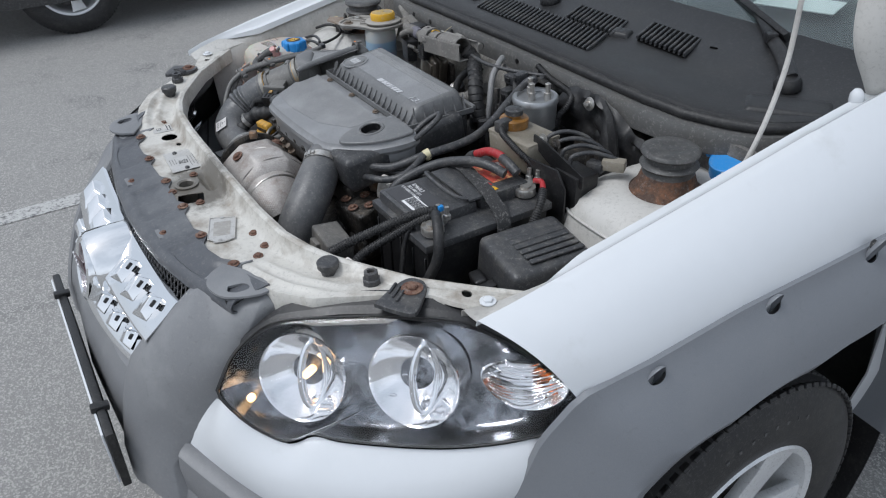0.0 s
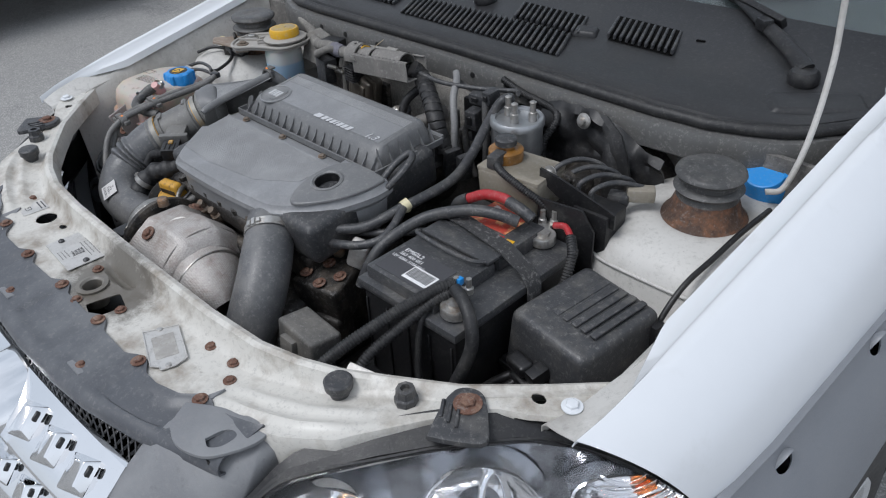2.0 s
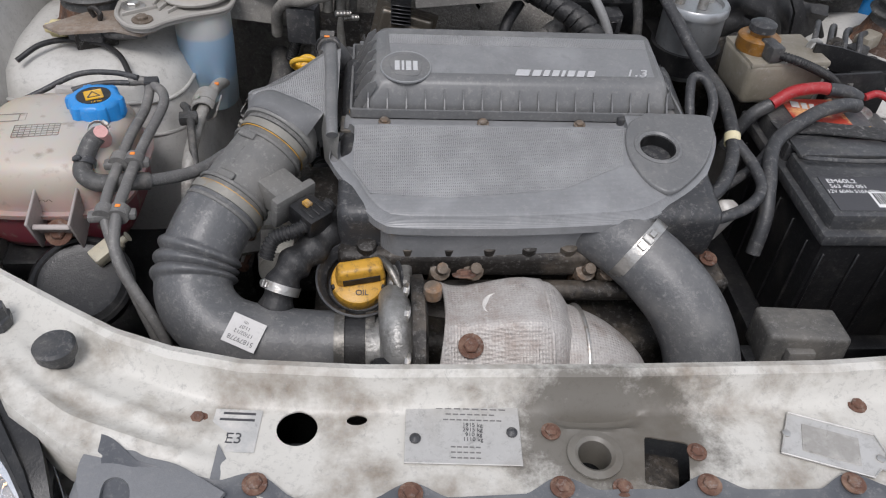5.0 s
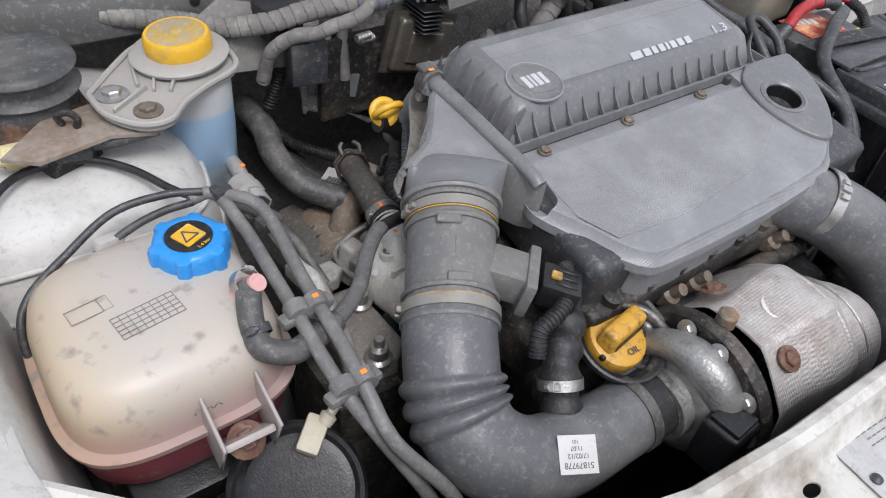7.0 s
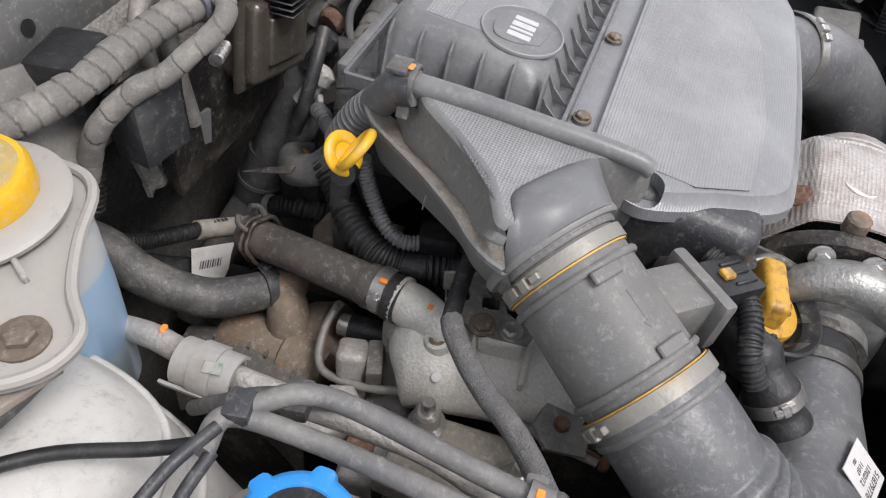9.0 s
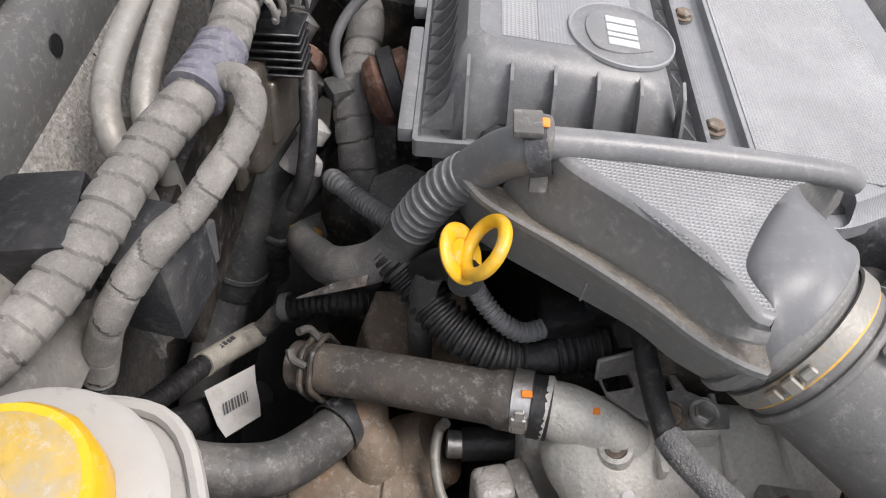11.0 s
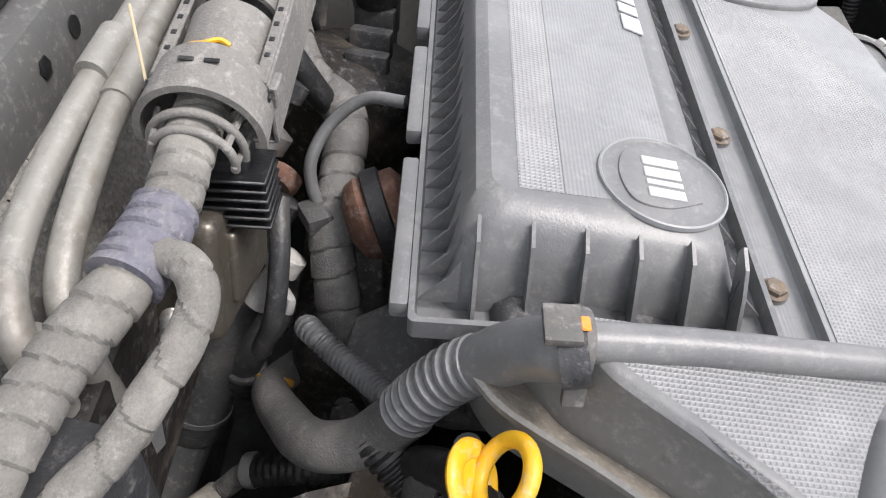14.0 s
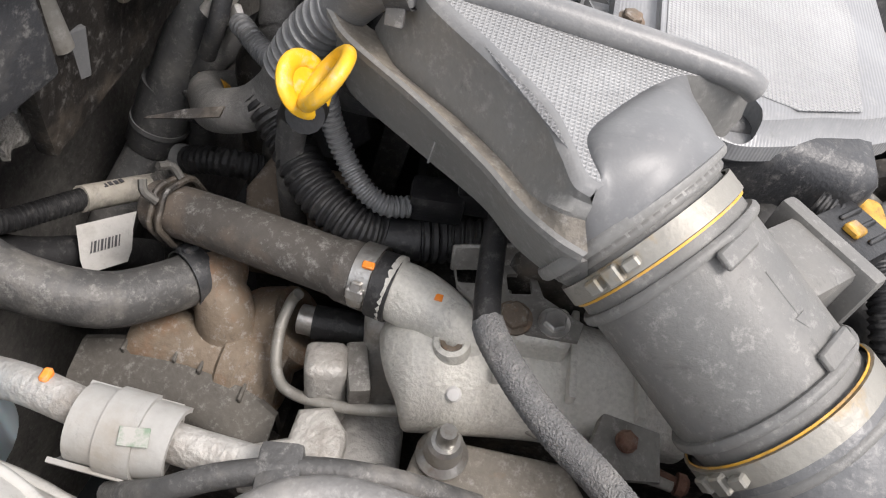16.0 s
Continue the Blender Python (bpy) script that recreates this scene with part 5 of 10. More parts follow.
for x in (-0.125, -0.09, 0.03, 0.055):
    part("glow_plug", lathe([(0.008, -0.05), (0.008, 0.0), (0.011, 0.002), (0.011, 0.016), (0.006, 0.018), (0.006, 0.03), (0, 0.031)], (x, 0.368, 0.800), (0.1, -0.6, 0.8), 12), BROWN, engine)
part("fuel_rail", tube([(-0.16, 0.352, 0.79), (0.09, 0.352, 0.79)], 0.011), DARK, engine)
fp = bmesh.new()
block((0.085, 0.075, 0.07), pose(0.155, 0.402, 0.755, 10, 0, 12), 0.008, 3, fp)
block((0.05, 0.04, 0.05), pose(0.175, 0.385, 0.705, 0, 0, 12), 0.008, 3, fp)
part("fuel_pump", fp, DARK, engine, "dark fuel injection pump")
for x, y, z in ((0.135, 0.375, 0.790), (0.170, 0.372, 0.788), (0.150, 0.408, 0.796), (0.185, 0.40, 0.792)):
    bolt((x, y, z), (0, -0.2, 1), r=0.006, parent=engine, material=RUST)
part("pump_elbow", tube([(0.140, 0.435, 0.795), (0.143, 0.428, 0.825), (0.150, 0.42, 0.845)], 0.010), BROWN, engine)
part("foil_wrap", block((0.03, 0.022, 0.055), pose(0.196, 0.432, 0.822, 15, 20, 30), 0.008, 3), SHIELD, engine, "crumpled foil sleeve")
RELAYM = stuff_mat("grey_dusted_relay_plastic", (0.085, 0.083, 0.079), 0.6, grain=(300, 0.2), stain=(18, (0.165, 0.155, 0.14), 0.46, 0.7), bump=(300, 0.2), dust=(0.3, 0.45))
hb = bmesh.new()
block((0.085, 0.05, 0.045), pose(0.250, 0.292, 0.778, -6, 0, -4), 0.006, 3, hb)
block((0.03, 0.012, 0.05), pose(0.240, 0.262, 0.765, -8, 0, 0), 0.004, 2, hb)
part("relay_box", hb, RELAYM, engine, "black plastic relay housing")
part("relay_bracket", block((0.10, 0.03, 0.05), pose(0.245, 0.285, 0.735), 0.004), BLACK, engine)

# --- air filter box with ribbed lid, cover plate and intake wedge ---
box = thing("air_filter_box", (-0.03, 0.5, 0.84), "large grey-black plastic air filter box over the engine", "air filter")


def top_z(y):
    return 0.913 - (0.515 - y) * 0.15


COV = [(-0.222, 0.516), (0.10, 0.516), (0.180, 0.514), (0.190, 0.505), (0.188, 0.480), (0.172, 0.445), (0.150, 0.412), (0.112, 0.382), (0.080, 0.364), (0.045, 0.358), (-0.056, 0.352), (-0.160, 0.352), (-0.185, 0.358), (-0.202, 0.378), (-0.214, 0.402), (-0.232, 0.432), (-0.238, 0.45), (-0.232, 0.47)]
cov = [(p.x, p.y) for p in spline([(x, y, 0) for x, y in COV], 4)]


def ringed(steps):
    """Closed rows of the cover's outline, drawn in by d and dropped by h."""
    cx, cy = -0.03, 0.445
    rows = []
    for d, h in steps:
        row = []
        for x, y in cov:
            vx, vy = x - cx, y - cy
            L = math.hypot(vx / 2.2, vy) or 1
            row.append((x - d * vx / 2.2 / L, y - d * vy / L, top_z(y - d * vy / L) - h))
        rows.append(row)
    return rows


cbm = loft(ringed(((0.012, 0.075), (0.008, 0.030), (0.002, 0.024), (-0.002, 0.020), (-0.002, 0.011), (0.003, 0.008), (0.006, 0.002), (0.011, 0.0), (0.03, 0.0), (0.06, 0.0))), 0, True)
cbm.verts.ensure_lookup_table()
nv = len(cov)
cbm.faces.new([cbm.verts[k] for k in range(nv)])
cbm.faces.new([cbm.verts[9 * nv + k] for k in range(nv)][::-1])
cover = part("cover_plate", cbm, LINES, box, "grey plastic cover with finely lined top", 35)
pip = prism([(-0.214, 0.418), (-0.196, 0.384), (-0.12, 0.378), (0.0, 0.392), (0.070, 0.428), (0.076, 0.458), (0.082, 0.484), (-0.214, 0.484)], 0.0005, Matrix.Translation((0, 0, top_z(0.515))) @ Matrix(((1, 0, 0, 0), (0, 1, 0, 0), (0, 0.15, 1, -0.15 * 0.515), (0, 0, 0, 1))), 0, 1)
part("pipped_panel", pip, DOTS, cover, "pipped panel", 0)
cut(cover, [block((0.330, 0.040, 0.030), pose(-0.0775, 0.507, 0.9165), 0.003, 2)])
cut(cover, [prism([(-0.226 + 0.012 * math.cos(a) + 0.10 * (0.014 if math.sin(a) > 0 else -0.014), 0.462 + (0.014 if math.sin(a) > 0 else -0.014) + 0.012 * math.sin(a)) for a in [2 * math.pi * (k + 0.5) / 28 for k in range(28)]], 0.03, pose(0, 0, 0.888), 0)])
part("channel_floor", block((0.31, 0.030, 0.004), pose(-0.075, 0.501, 0.8985), 0.001, 1), stuff_mat("brown_dusted_plastic", (0.10, 0.092, 0.082), 0.7, grain=(300, 0.2), stain=(30, (0.20, 0.175, 0.14), 0.48, 0.72), bump=(300, 0.3)), box, "", 0)
part("cover_skirt", block((0.40, 0.26, 0.07), pose(-0.03, 0.50, 0.865, 8), 0.015, 3), MATT, box)
low = bmesh.new()
block((0.06, 0.05, 0.055), pose(-0.168, 0.402, 0.857, 4), 0.014, 3, low)
part("cover_foot", low, COVER, box)
# smooth corner piece with the finger hole
cor = [(0.112, 0.508), (0.178, 0.506), (0.185, 0.495), (0.180, 0.470), (0.165, 0.438), (0.143, 0.410), (0.112, 0.386), (0.092, 0.398), (0.080, 0.428), (0.078, 0.458), (0.088, 0.490)]
corp = [(p.x, p.y) for p in spline([(x, y, 0) for x, y in cor + cor[:1]], 4)][:-1]
tiltm = Matrix.Translation((0, 0, top_z(0.515))) @ Matrix(((1, 0, 0, 0), (0, 1, 0, 0), (0, 0.15, 1, -0.15 * 0.515), (0, 0, 0, 1)))
corner = part("corner_piece", prism(corp, 0.0045, tiltm, 0.003, 3), COVER, cover, "smooth corner piece with a round hole", 50)
hole = (0.112, 0.452)
part("hole_lip", lathe([(0.020, 0.003), (0.023, 0.0055), (0.026, 0.0045), (0.0265, 0.002)], (hole[0], hole[1], top_z(hole[1]) + 0.001), (0, -0.15, 1), 32), COVER, corner)
for ob_ in (cover, corner):
    cut(ob_, [lathe([(0.0195, -0.06), (0.0195, 0.03)], (hole[0], hole[1], top_z(hole[1])), (0, -0.15, 1), 32)])
part("hole_sleeve", lathe([(0.0195, 0.005), (0.0197, -0.05), (0.0185, -0.05), (0.0185, 0.004)], (hole[0], hole[1], top_z(hole[1])), (0, -0.15, 1), 32), BLACK, corner)

# lid
def rr(x0, x1, y0, y1, r, z0, z1, n=6):
    """A rounded oblong whose height runs from z0 at y0 to z1 at y1."""
    pts = []
    for cx, cy, a0 in ((x1 - r, y1 - r, 0), (x0 + r, y1 - r, 90), (x0 + r, y0 + r, 180), (x1 - r, y0 + r, 270)):
        for k in range(n + 1):
            a = radians(a0 + 90 * k / n)
            x, y = cx + r * math.cos(a), cy + r * math.sin(a)
            pts.append((x, y, z0 + (z1 - z0) * (y - y0) / (y1 - y0)))
    return pts


lid_rows = [rr(-0.220, 0.156, 0.508, 0.658, 0.003, 0.903, 0.905), rr(-0.220, 0.156, 0.508, 0.658, 0.003, 0.913, 0.915), rr(-0.2175, 0.1535, 0.5105, 0.6555, 0.003, 0.9132, 0.9152), rr(-0.2165, 0.1525, 0.5115, 0.6545, 0.003, 0.905, 0.907), rr(-0.206, 0.145, 0.521, 0.645, 0.006, 0.9045, 0.9065), rr(-0.204, 0.144, 0.523, 0.642, 0.008, 0.912, 0.92), rr(-0.194, 0.140, 0.531, 0.638, 0.012, 0.932, 0.942), rr(-0.189, 0.137, 0.536, 0.634, 0.012, 0.9365, 0.9485), rr(-0.180, 0.132, 0.543, 0.628, 0.010, 0.9385, 0.951)]
lid = part("lid", loft(lid_rows, 0, True), COVER, box, "ribbed lid with round badge", 35)
tb = bmesh.new()
tb.faces.new([tb.verts.new(p) for p in rr(-0.180, 0.132, 0.543, 0.628, 0.010, 0.9385, 0.951)])
part("lid_top", tb, COVER, lid, "", 0)


def lid_z(y):
    return 0.9385 + (0.951 - 0.9385) * (y - 0.543) / 0.085


lt = Matrix(((1, 0, 0, 0), (0, 1, 0, 0), (0, 0.147, 1, 0.9385 - 0.147 * 0.543), (0, 0, 0, 1)))
part("lined_field", prism([(-0.172, 0.546), (0.126, 0.546), (0.128, 0.598), (-0.176, 0.598)], 0.0002, lt, 0, 1), LINES, lid, "", 0)
part("pipped_field", prism([(-0.176, 0.5985), (0.128, 0.5985), (0.129, 0.617), (-0.177, 0.617)], 0.00025, lt, 0, 1), DOTS, lid, "", 0)
rib_me = bpy.data.meshes.new("rib")
rb = bmesh.new()
a = [rb.verts.new(p) for p in ((-0.0009, 0, 0), (-0.0009, 0.016, 0), (-0.0009, 0.016, 0.022), (-0.0009, 0.011, 0.012), (0.0009, 0, 0), (0.0009, 0.016, 0), (0.0009, 0.016, 0.022), (0.0009, 0.011, 0.012))]
for q in ((0, 1, 2, 3), (7, 6, 5, 4), (0, 4, 5, 1), (1, 5, 6, 2), (2, 6, 7, 3), (3, 7, 4, 0)):
    rb.faces.new([a[i] for i in q])
bmesh.ops.recalc_face_normals(rb, faces=rb.faces)
rb.to_mesh(rib_me)
rb.free()
rib_me.materials.append(COVER)


def rib(m):
    o = new("rib", rib_me)
    o.parent = lid
    o.matrix_basis = Matrix.Translation(-Vector((-0.03, 0.5, 0.84))) @ m


for k in range(17):
    rib(pose(-0.200 + 0.0212 * k, 0.512, 0.907))
for k in range(26):
    rib(pose(-0.206 + 0.0137 * k, 0.6545, 0.912, 0, 0, 180) @ Matrix.Diagonal((0.8, 1.0, 1.15, 1)))
for k in range(6):
    y_ = 0.5265 + 0.0212 * k
    fin = bmesh.new()
    prof = ((-0.2165, 0.905), (-0.2150, 0.912), (-0.2075, 0.926), (-0.2010, 0.9345 + 0.0014 * k), (-0.1920, 0.9385 + 0.0018 * k), (-0.1900, 0.934), (-0.2040, 0.905))
    for side_ in (-0.0008, 0.0008):
        fin.faces.new([fin.verts.new((x, y_ + side_, z)) for x, z in prof])
    fin.verts.ensure_lookup_table()
    for q in range(7):
        fin.faces.new((fin.verts[q], fin.verts[(q + 1) % 7], fin.verts[7 + (q + 1) % 7], fin.verts[7 + q]))
    part("end_fin", fin, COVER, lid, "", 20)
for k in range(6):
    rib(pose(0.153, 0.530 + 0.0222 * k, 0.9085 + 0.0005 * k, 0, 0, 90) @ Matrix.Diagonal((1.2, 0.8, 1.4, 1)))
badge = part("badge", lathe([(0.0285, -0.001), (0.0285, 0.0010), (0.0275, 0.0016), (0.0258, 0.0006), (0.022, 0.0012), (0.012, 0.0021), (0, 0.0024)], (-0.158, 0.5545, lid_z(0.5545)), (0, -0.147, 1), 48), COVER, lid, "round badge with a pale ring")
part("badge_ring", lathe([(0.0272, 0.0016), (0.0278, 0.0022), (0.0286, 0.0018), (0.0288, 0.0)], (-0.158, 0.5545, lid_z(0.5545)), (0, -0.147, 1), 48, cap=False), stuff_mat("worn_grey_ring", (0.24, 0.245, 0.25), 0.45, bump=None), badge)
sq = [(-0.0110, -0.0155), (0.012, -0.017), (0.018, 0.0), (0.0165, 0.014), (0.006, 0.019), (-0.006, 0.019), (-0.0165, 0.014), (-0.018, 0.0)]
part("badge_field", prism([(p.x, p.y) for p in spline([(x, y, 0) for x, y in sq + sq[:1]], 4)][:-1], 0.0012, pose(-0.158, 0.5545, lid_z(0.5545) + 0.0012, 8.4), 0.0008, 2), COVER, badge)
PRINT = stuff_mat("pale_grey_print", (0.46, 0.465, 0.47), 0.4, bump=None, dust=(0.2, 0.3))
for k, (w, h_) in enumerate(((0.0056, 0.0165), (0.0030, 0.0165), (0.0060, 0.0165), (0.0052, 0.0165))):
    x = (-0.0098, -0.0034, 0.0030, 0.0105)[k]
    part("badge_stroke", block((w, h_, 0.0012), pose(-0.158 + x, 0.5545, lid_z(0.5545) + 0.0026, 8.4), 0.0004, 1), PRINT, badge, "", 30)
for k in range(8):
    w = (0.0135, 0.0085, 0.0060, 0.0070, 0.0035, 0.0070, 0.0075, 0.0075)[k]
    x = (-0.039, -0.0255, -0.0160, -0.0070, 0.0005, 0.0080, 0.0175, 0.0275)[k] * 1.18 + 0.020
    m = pose(x, 0.5485, lid_z(0.5485) + 0.0010, 8.4)
    sh = Matrix(((1, 0.38, 0, 0), (0, 1, 0, 0), (0, 0, 1, 0), (0, 0, 0, 1)))
    part("name_stroke", block((w * 1.15, 0.0105, 0.0014), m @ sh, 0.0004, 1), SILVER, lid, "", 30)
writing("1.3", 0.0175, pose(0.104, 0.5505, lid_z(0.5505) + 0.0011, 8.4), SILVER, lid, "number", 0.0008, 0.3, 1.25)
for x in (-0.182, -0.073, 0.036, 0.146):
    part("screw_boss", lathe([(0.0075, -0.008), (0.0068, 0.001), (0.004, 0.001), (0, 0.001)], (x, 0.500, 0.902), seg=18), COVER, box)
    bolt((x, 0.500, 0.903), (0, -0.1, 1), r=0.0052, parent=box, material=BROWN, label="dull screw", washer=1.3)
part("seam", block((0.10, 0.012, 0.02), pose(0.13, 0.508, 0.900), 0.003), MATT, box)
for x0, x1 in ((-0.212, -0.12), (-0.10, -0.02), (0.0, 0.07), (0.09, 0.15)):
    part("lid_clip", block((x1 - x0, 0.008, 0.009), pose((x0 + x1) / 2, 0.662, 0.911), 0.002, 2), COVER, box)
part("box_base", block((0.37, 0.12, 0.075), pose(-0.035, 0.588, 0.868, 0, 0, 0), 0.012, 3), MATT, box)
part("orange_seal", block((0.003, 0.118, 0.004), pose(-0.2195, 0.577, 0.9015), 0.001, 1), OCHRE, box)

# wedge that feeds the filter, with its long vent pipe
SCUFF = stuff_mat("scuffed_dusty_black_plastic", (0.165, 0.163, 0.156), 0.5, grain=(300, 0.15), stain=(15, (0.185, 0.178, 0.165), 0.46, 0.74), bump=(400, 0.15), dust=(0.33, 0.4))
LEDGE = stuff_mat("brown_dust_on_plastic", (0.20, 0.178, 0.148), 0.85, grain=(300, 0.25), stain=(60, (0.12, 0.11, 0.098), 0.5, 0.7), bump=(350, 0.4), dust=(0.36, 0.4))
# stations from the pipe's end to the tip: top edge, foot of the side, outer edge of the ledge, hem of the skirt
WST = (((-0.236, 0.600, 0.938), (-0.236, 0.612, 0.902), (-0.232, 0.637, 0.914), (-0.226, 0.632, 0.874)),
       ((-0.246, 0.592, 0.9375), (-0.248, 0.603, 0.901), (-0.244, 0.629, 0.913), (-0.238, 0.624, 0.870)),
       ((-0.257, 0.583, 0.9365), (-0.257, 0.594, 0.900), (-0.255, 0.617, 0.910), (-0.247, 0.613, 0.868)),
       ((-0.276, 0.558, 0.934), (-0.276, 0.566, 0.900), (-0.276, 0.582, 0.906), (-0.268, 0.577, 0.865)),
       ((-0.296, 0.534, 0.931), (-0.297, 0.543, 0.902), (-0.301, 0.550, 0.905), (-0.289, 0.547, 0.866)),
       ((-0.313, 0.5235, 0.9297), (-0.316, 0.531, 0.908), (-0.321, 0.532, 0.907), (-0.308, 0.530, 0.868)),
       ((-0.3245, 0.5175, 0.9288), (-0.329, 0.521, 0.916), (-0.334, 0.518, 0.910), (-0.322, 0.510, 0.870)),
       ((-0.3275, 0.5110, 0.9280), (-0.331, 0.511, 0.917), (-0.337, 0.507, 0.908), (-0.326, 0.498, 0.872)))
lines = [spline([st[k] for st in WST], 6) for k in range(4)]
wz = lambda y: 0.9282 + (y - 0.512) * 0.12
side_rows, ledge_rows, skirt_rows, rim_rows = [], [], [], []
for a_, b_, c_, d_ in zip(*lines):
    inn = Vector((0.80, -0.58, 0)) * 0.0045 + Vector((0, 0, 0.0006))
    rim_rows.append([a_ + inn, a_ + inn * 0.5 + Vector((0, 0, 0.0005)), a_, a_ + Vector((-0.0012, 0.0012, -0.0018))])
    side_rows.append([a_ + Vector((-0.0012, 0.0012, -0.0018)), a_.lerp(b_, 0.5) + Vector((0.0008, -0.0008, 0)), b_ + Vector((0, 0, 0.002)), b_])
    ledge_rows.append([b_, b_.lerp(c_, 0.12) - Vector((0, 0, 0.0005)), b_.lerp(c_, 0.8), c_])
    skirt_rows.append([c_, c_ + Vector((-0.0012, 0.0012, -0.0012)), c_ + Vector((-0.0012, 0.0012, -0.0045)), c_.lerp(d_, 0.18), c_.lerp(d_, 0.6), d_, d_ + Vector((0.03, -0.025, -0.006))])
wedge = part("intake_wedge", loft(side_rows), SCUFF, box, "triangular plastic intake duct with dusty ledge", 40)
part("ledge", loft(ledge_rows), LEDGE, wedge, "ledge under brown dust", 30)
part("skirt", loft(skirt_rows), SCUFF, wedge, "", 35)
part("wedge_rim", loft(rim_rows), COVER, wedge, "", 60)
AX = Vector((-0.50, -0.775, -0.38)).normalized()
C1, C2 = Vector((-0.301, 0.479, 0.885)), Vector((-0.343, 0.416, 0.854))
topdir = (Vector((0, 0, 1)) - AX * AX.z).normalized()
sidedir = AX.cross(topdir)
TAB = [(-0.3275, 0.5110), (-0.3215, 0.5095), (-0.3125, 0.5140), (-0.3045, 0.5165), (-0.2965, 0.5150), (-0.286, 0.5095), (-0.274, 0.5025), (-0.262, 0.4945), (-0.252, 0.4865), (-0.246, 0.4800)]
tabline = spline([(x, y, wz(y)) for x, y in TAB], 4)
edge_in = [q + Vector((0.80, -0.58, 0)) * 0.0045 for q in lines[0]]
top_pts = [Vector((-0.232, 0.598, 0)), *[q for q in edge_in[6:-2]], *tabline[3:], Vector((-0.238, 0.462, 0)), Vector((-0.232, 0.452, 0))]
wbm = bmesh.new()
wbm.faces.new([wbm.verts.new((q.x, q.y, wz(q.y) + 0.0006)) for q in top_pts])
bmesh.ops.triangulate(wbm, faces=wbm.faces[:])
part("wedge_top", wbm, DOTS, wedge, "pipped top", 0)
# smooth thumb tab that runs down into the round mouth
tab_rows = []
N = len(tabline)
rim_c = C1 - AX * 0.0125
for k in range(9):
    t_ = k / 8
    row = []
    for i, q in enumerate(tabline):
        a_ = radians(82 - 150 * i / (N - 1))
        r_ = rim_c + 0.0425 * (math.cos(a_) * topdir + math.sin(a_) * sidedir)
        lift = math.sin(math.pi * i / (N - 1)) ** 0.7
        w_ = q.lerp(r_, t_) + topdir * (0.0050 * lift * math.sin(math.pi * min(1.0, t_ * 1.15)) ** 0.8) + Vector((0, 0, 0.0007 + 0.0022 * lift * min(1, t_ * 8)))
        row.append(w_)
    tab_rows.append(row)
tab_rows.insert(0, [q - Vector((0, 0, 0.002)) for q in tabline])
tab_rows.append([rim_c + AX * 0.001 + 0.0418 * (math.cos(radians(82 - 150 * i / (N - 1))) * topdir + math.sin(radians(82 - 150 * i / (N - 1))) * sidedir) for i in range(N)])
part("thumb_tab", loft(tab_rows), stuff_mat("smooth_grey_plastic", (0.135, 0.137, 0.140), 0.45, grain=(300, 0.06), stain=(16, (0.185, 0.185, 0.185), 0.46, 0.74), bump=(900, 0.05), dust=(0.3, 0.2)), wedge, "smooth thumb tab over the mouth", 60)
part("mouth", sweep(bmesh.new(), fine([C1 - AX * 0.046, C1 - AX * 0.03, C1 - AX * 0.014, C1 - AX * 0.0065], 0.002), lambda s, L: 0.0395 if s > L - 0.006 else 0.0405 * math.sqrt(max(0.05, 1 - max(0.0, 1 - s / 0.03) ** 2)), 48), SCUFF, wedge, "rounded mouth of the duct", 60)
part("mouth_lip", lathe([(0.0385, -0.003), (0.0432, -0.003), (0.0440, -0.0015), (0.0440, 0.0012), (0.0428, 0.0028), (0.0385, 0.0028)], rim_c - AX * 0.0005, AX, 56, cap=False), SCUFF, wedge)
part("wedge_end", loft([[(-0.246, 0.480, wz(0.48) + 0.0006), (-0.249, 0.479, 0.905), (-0.248, 0.482, 0.865)], [(-0.238, 0.462, wz(0.462) + 0.0006), (-0.241, 0.460, 0.90), (-0.24, 0.464, 0.865)], [(-0.228, 0.448, wz(0.448) + 0.0006), (-0.231, 0.446, 0.90), (-0.23, 0.452, 0.865)]]), SCUFF, wedge)
part("vent_pipe", sweep(bmesh.new(), spline([(-0.2445, 0.606, 0.9395), (-0.2425, 0.575, 0.9375), (-0.2405, 0.545, 0.9345), (-0.2395, 0.515, 0.9315), (-0.238, 0.485, 0.928), (-0.2365, 0.458, 0.9235), (-0.236, 0.448, 0.919)], 8), lambda s, L: 0.0078 - 0.0018 * s / L, 18), COVER, box, "moulded vent pipe")
CLAMPB = stuff_mat("dusty_clip_plastic", (0.085, 0.082, 0.078), 0.6, stain=(40, (0.15, 0.14, 0.125), 0.48, 0.7), dust=(0.3, 0.45))
clamp = part("pipe_clamp", lathe([(0.0108, -0.0042), (0.0128, -0.0042), (0.0132, -0.003), (0.0132, 0.003), (0.0128, 0.0042), (0.0108, 0.0042)], (-0.2455, 0.600, 0.9395), (0.05, -1, -0.1), 28, cap=False), CLAMPB, box, "black ring clip with orange mark")
part("clip_block", block((0.016, 0.013, 0.0035), pose(-0.2475, 0.606, 0.9520, 0, 0, 0), 0.001, 2), CLAMPB, clamp)
part("clip_tail", block((0.0045, 0.008, 0.014), pose(-0.2570, 0.599, 0.9305, 0, 20, 0), 0.001, 2), CLAMPB, clamp)
part("paint_mark", block((0.006, 0.0035, 0.0012), pose(-0.2475, 0.5985, 0.9533), 0.0005, 1), ORANGE, box)
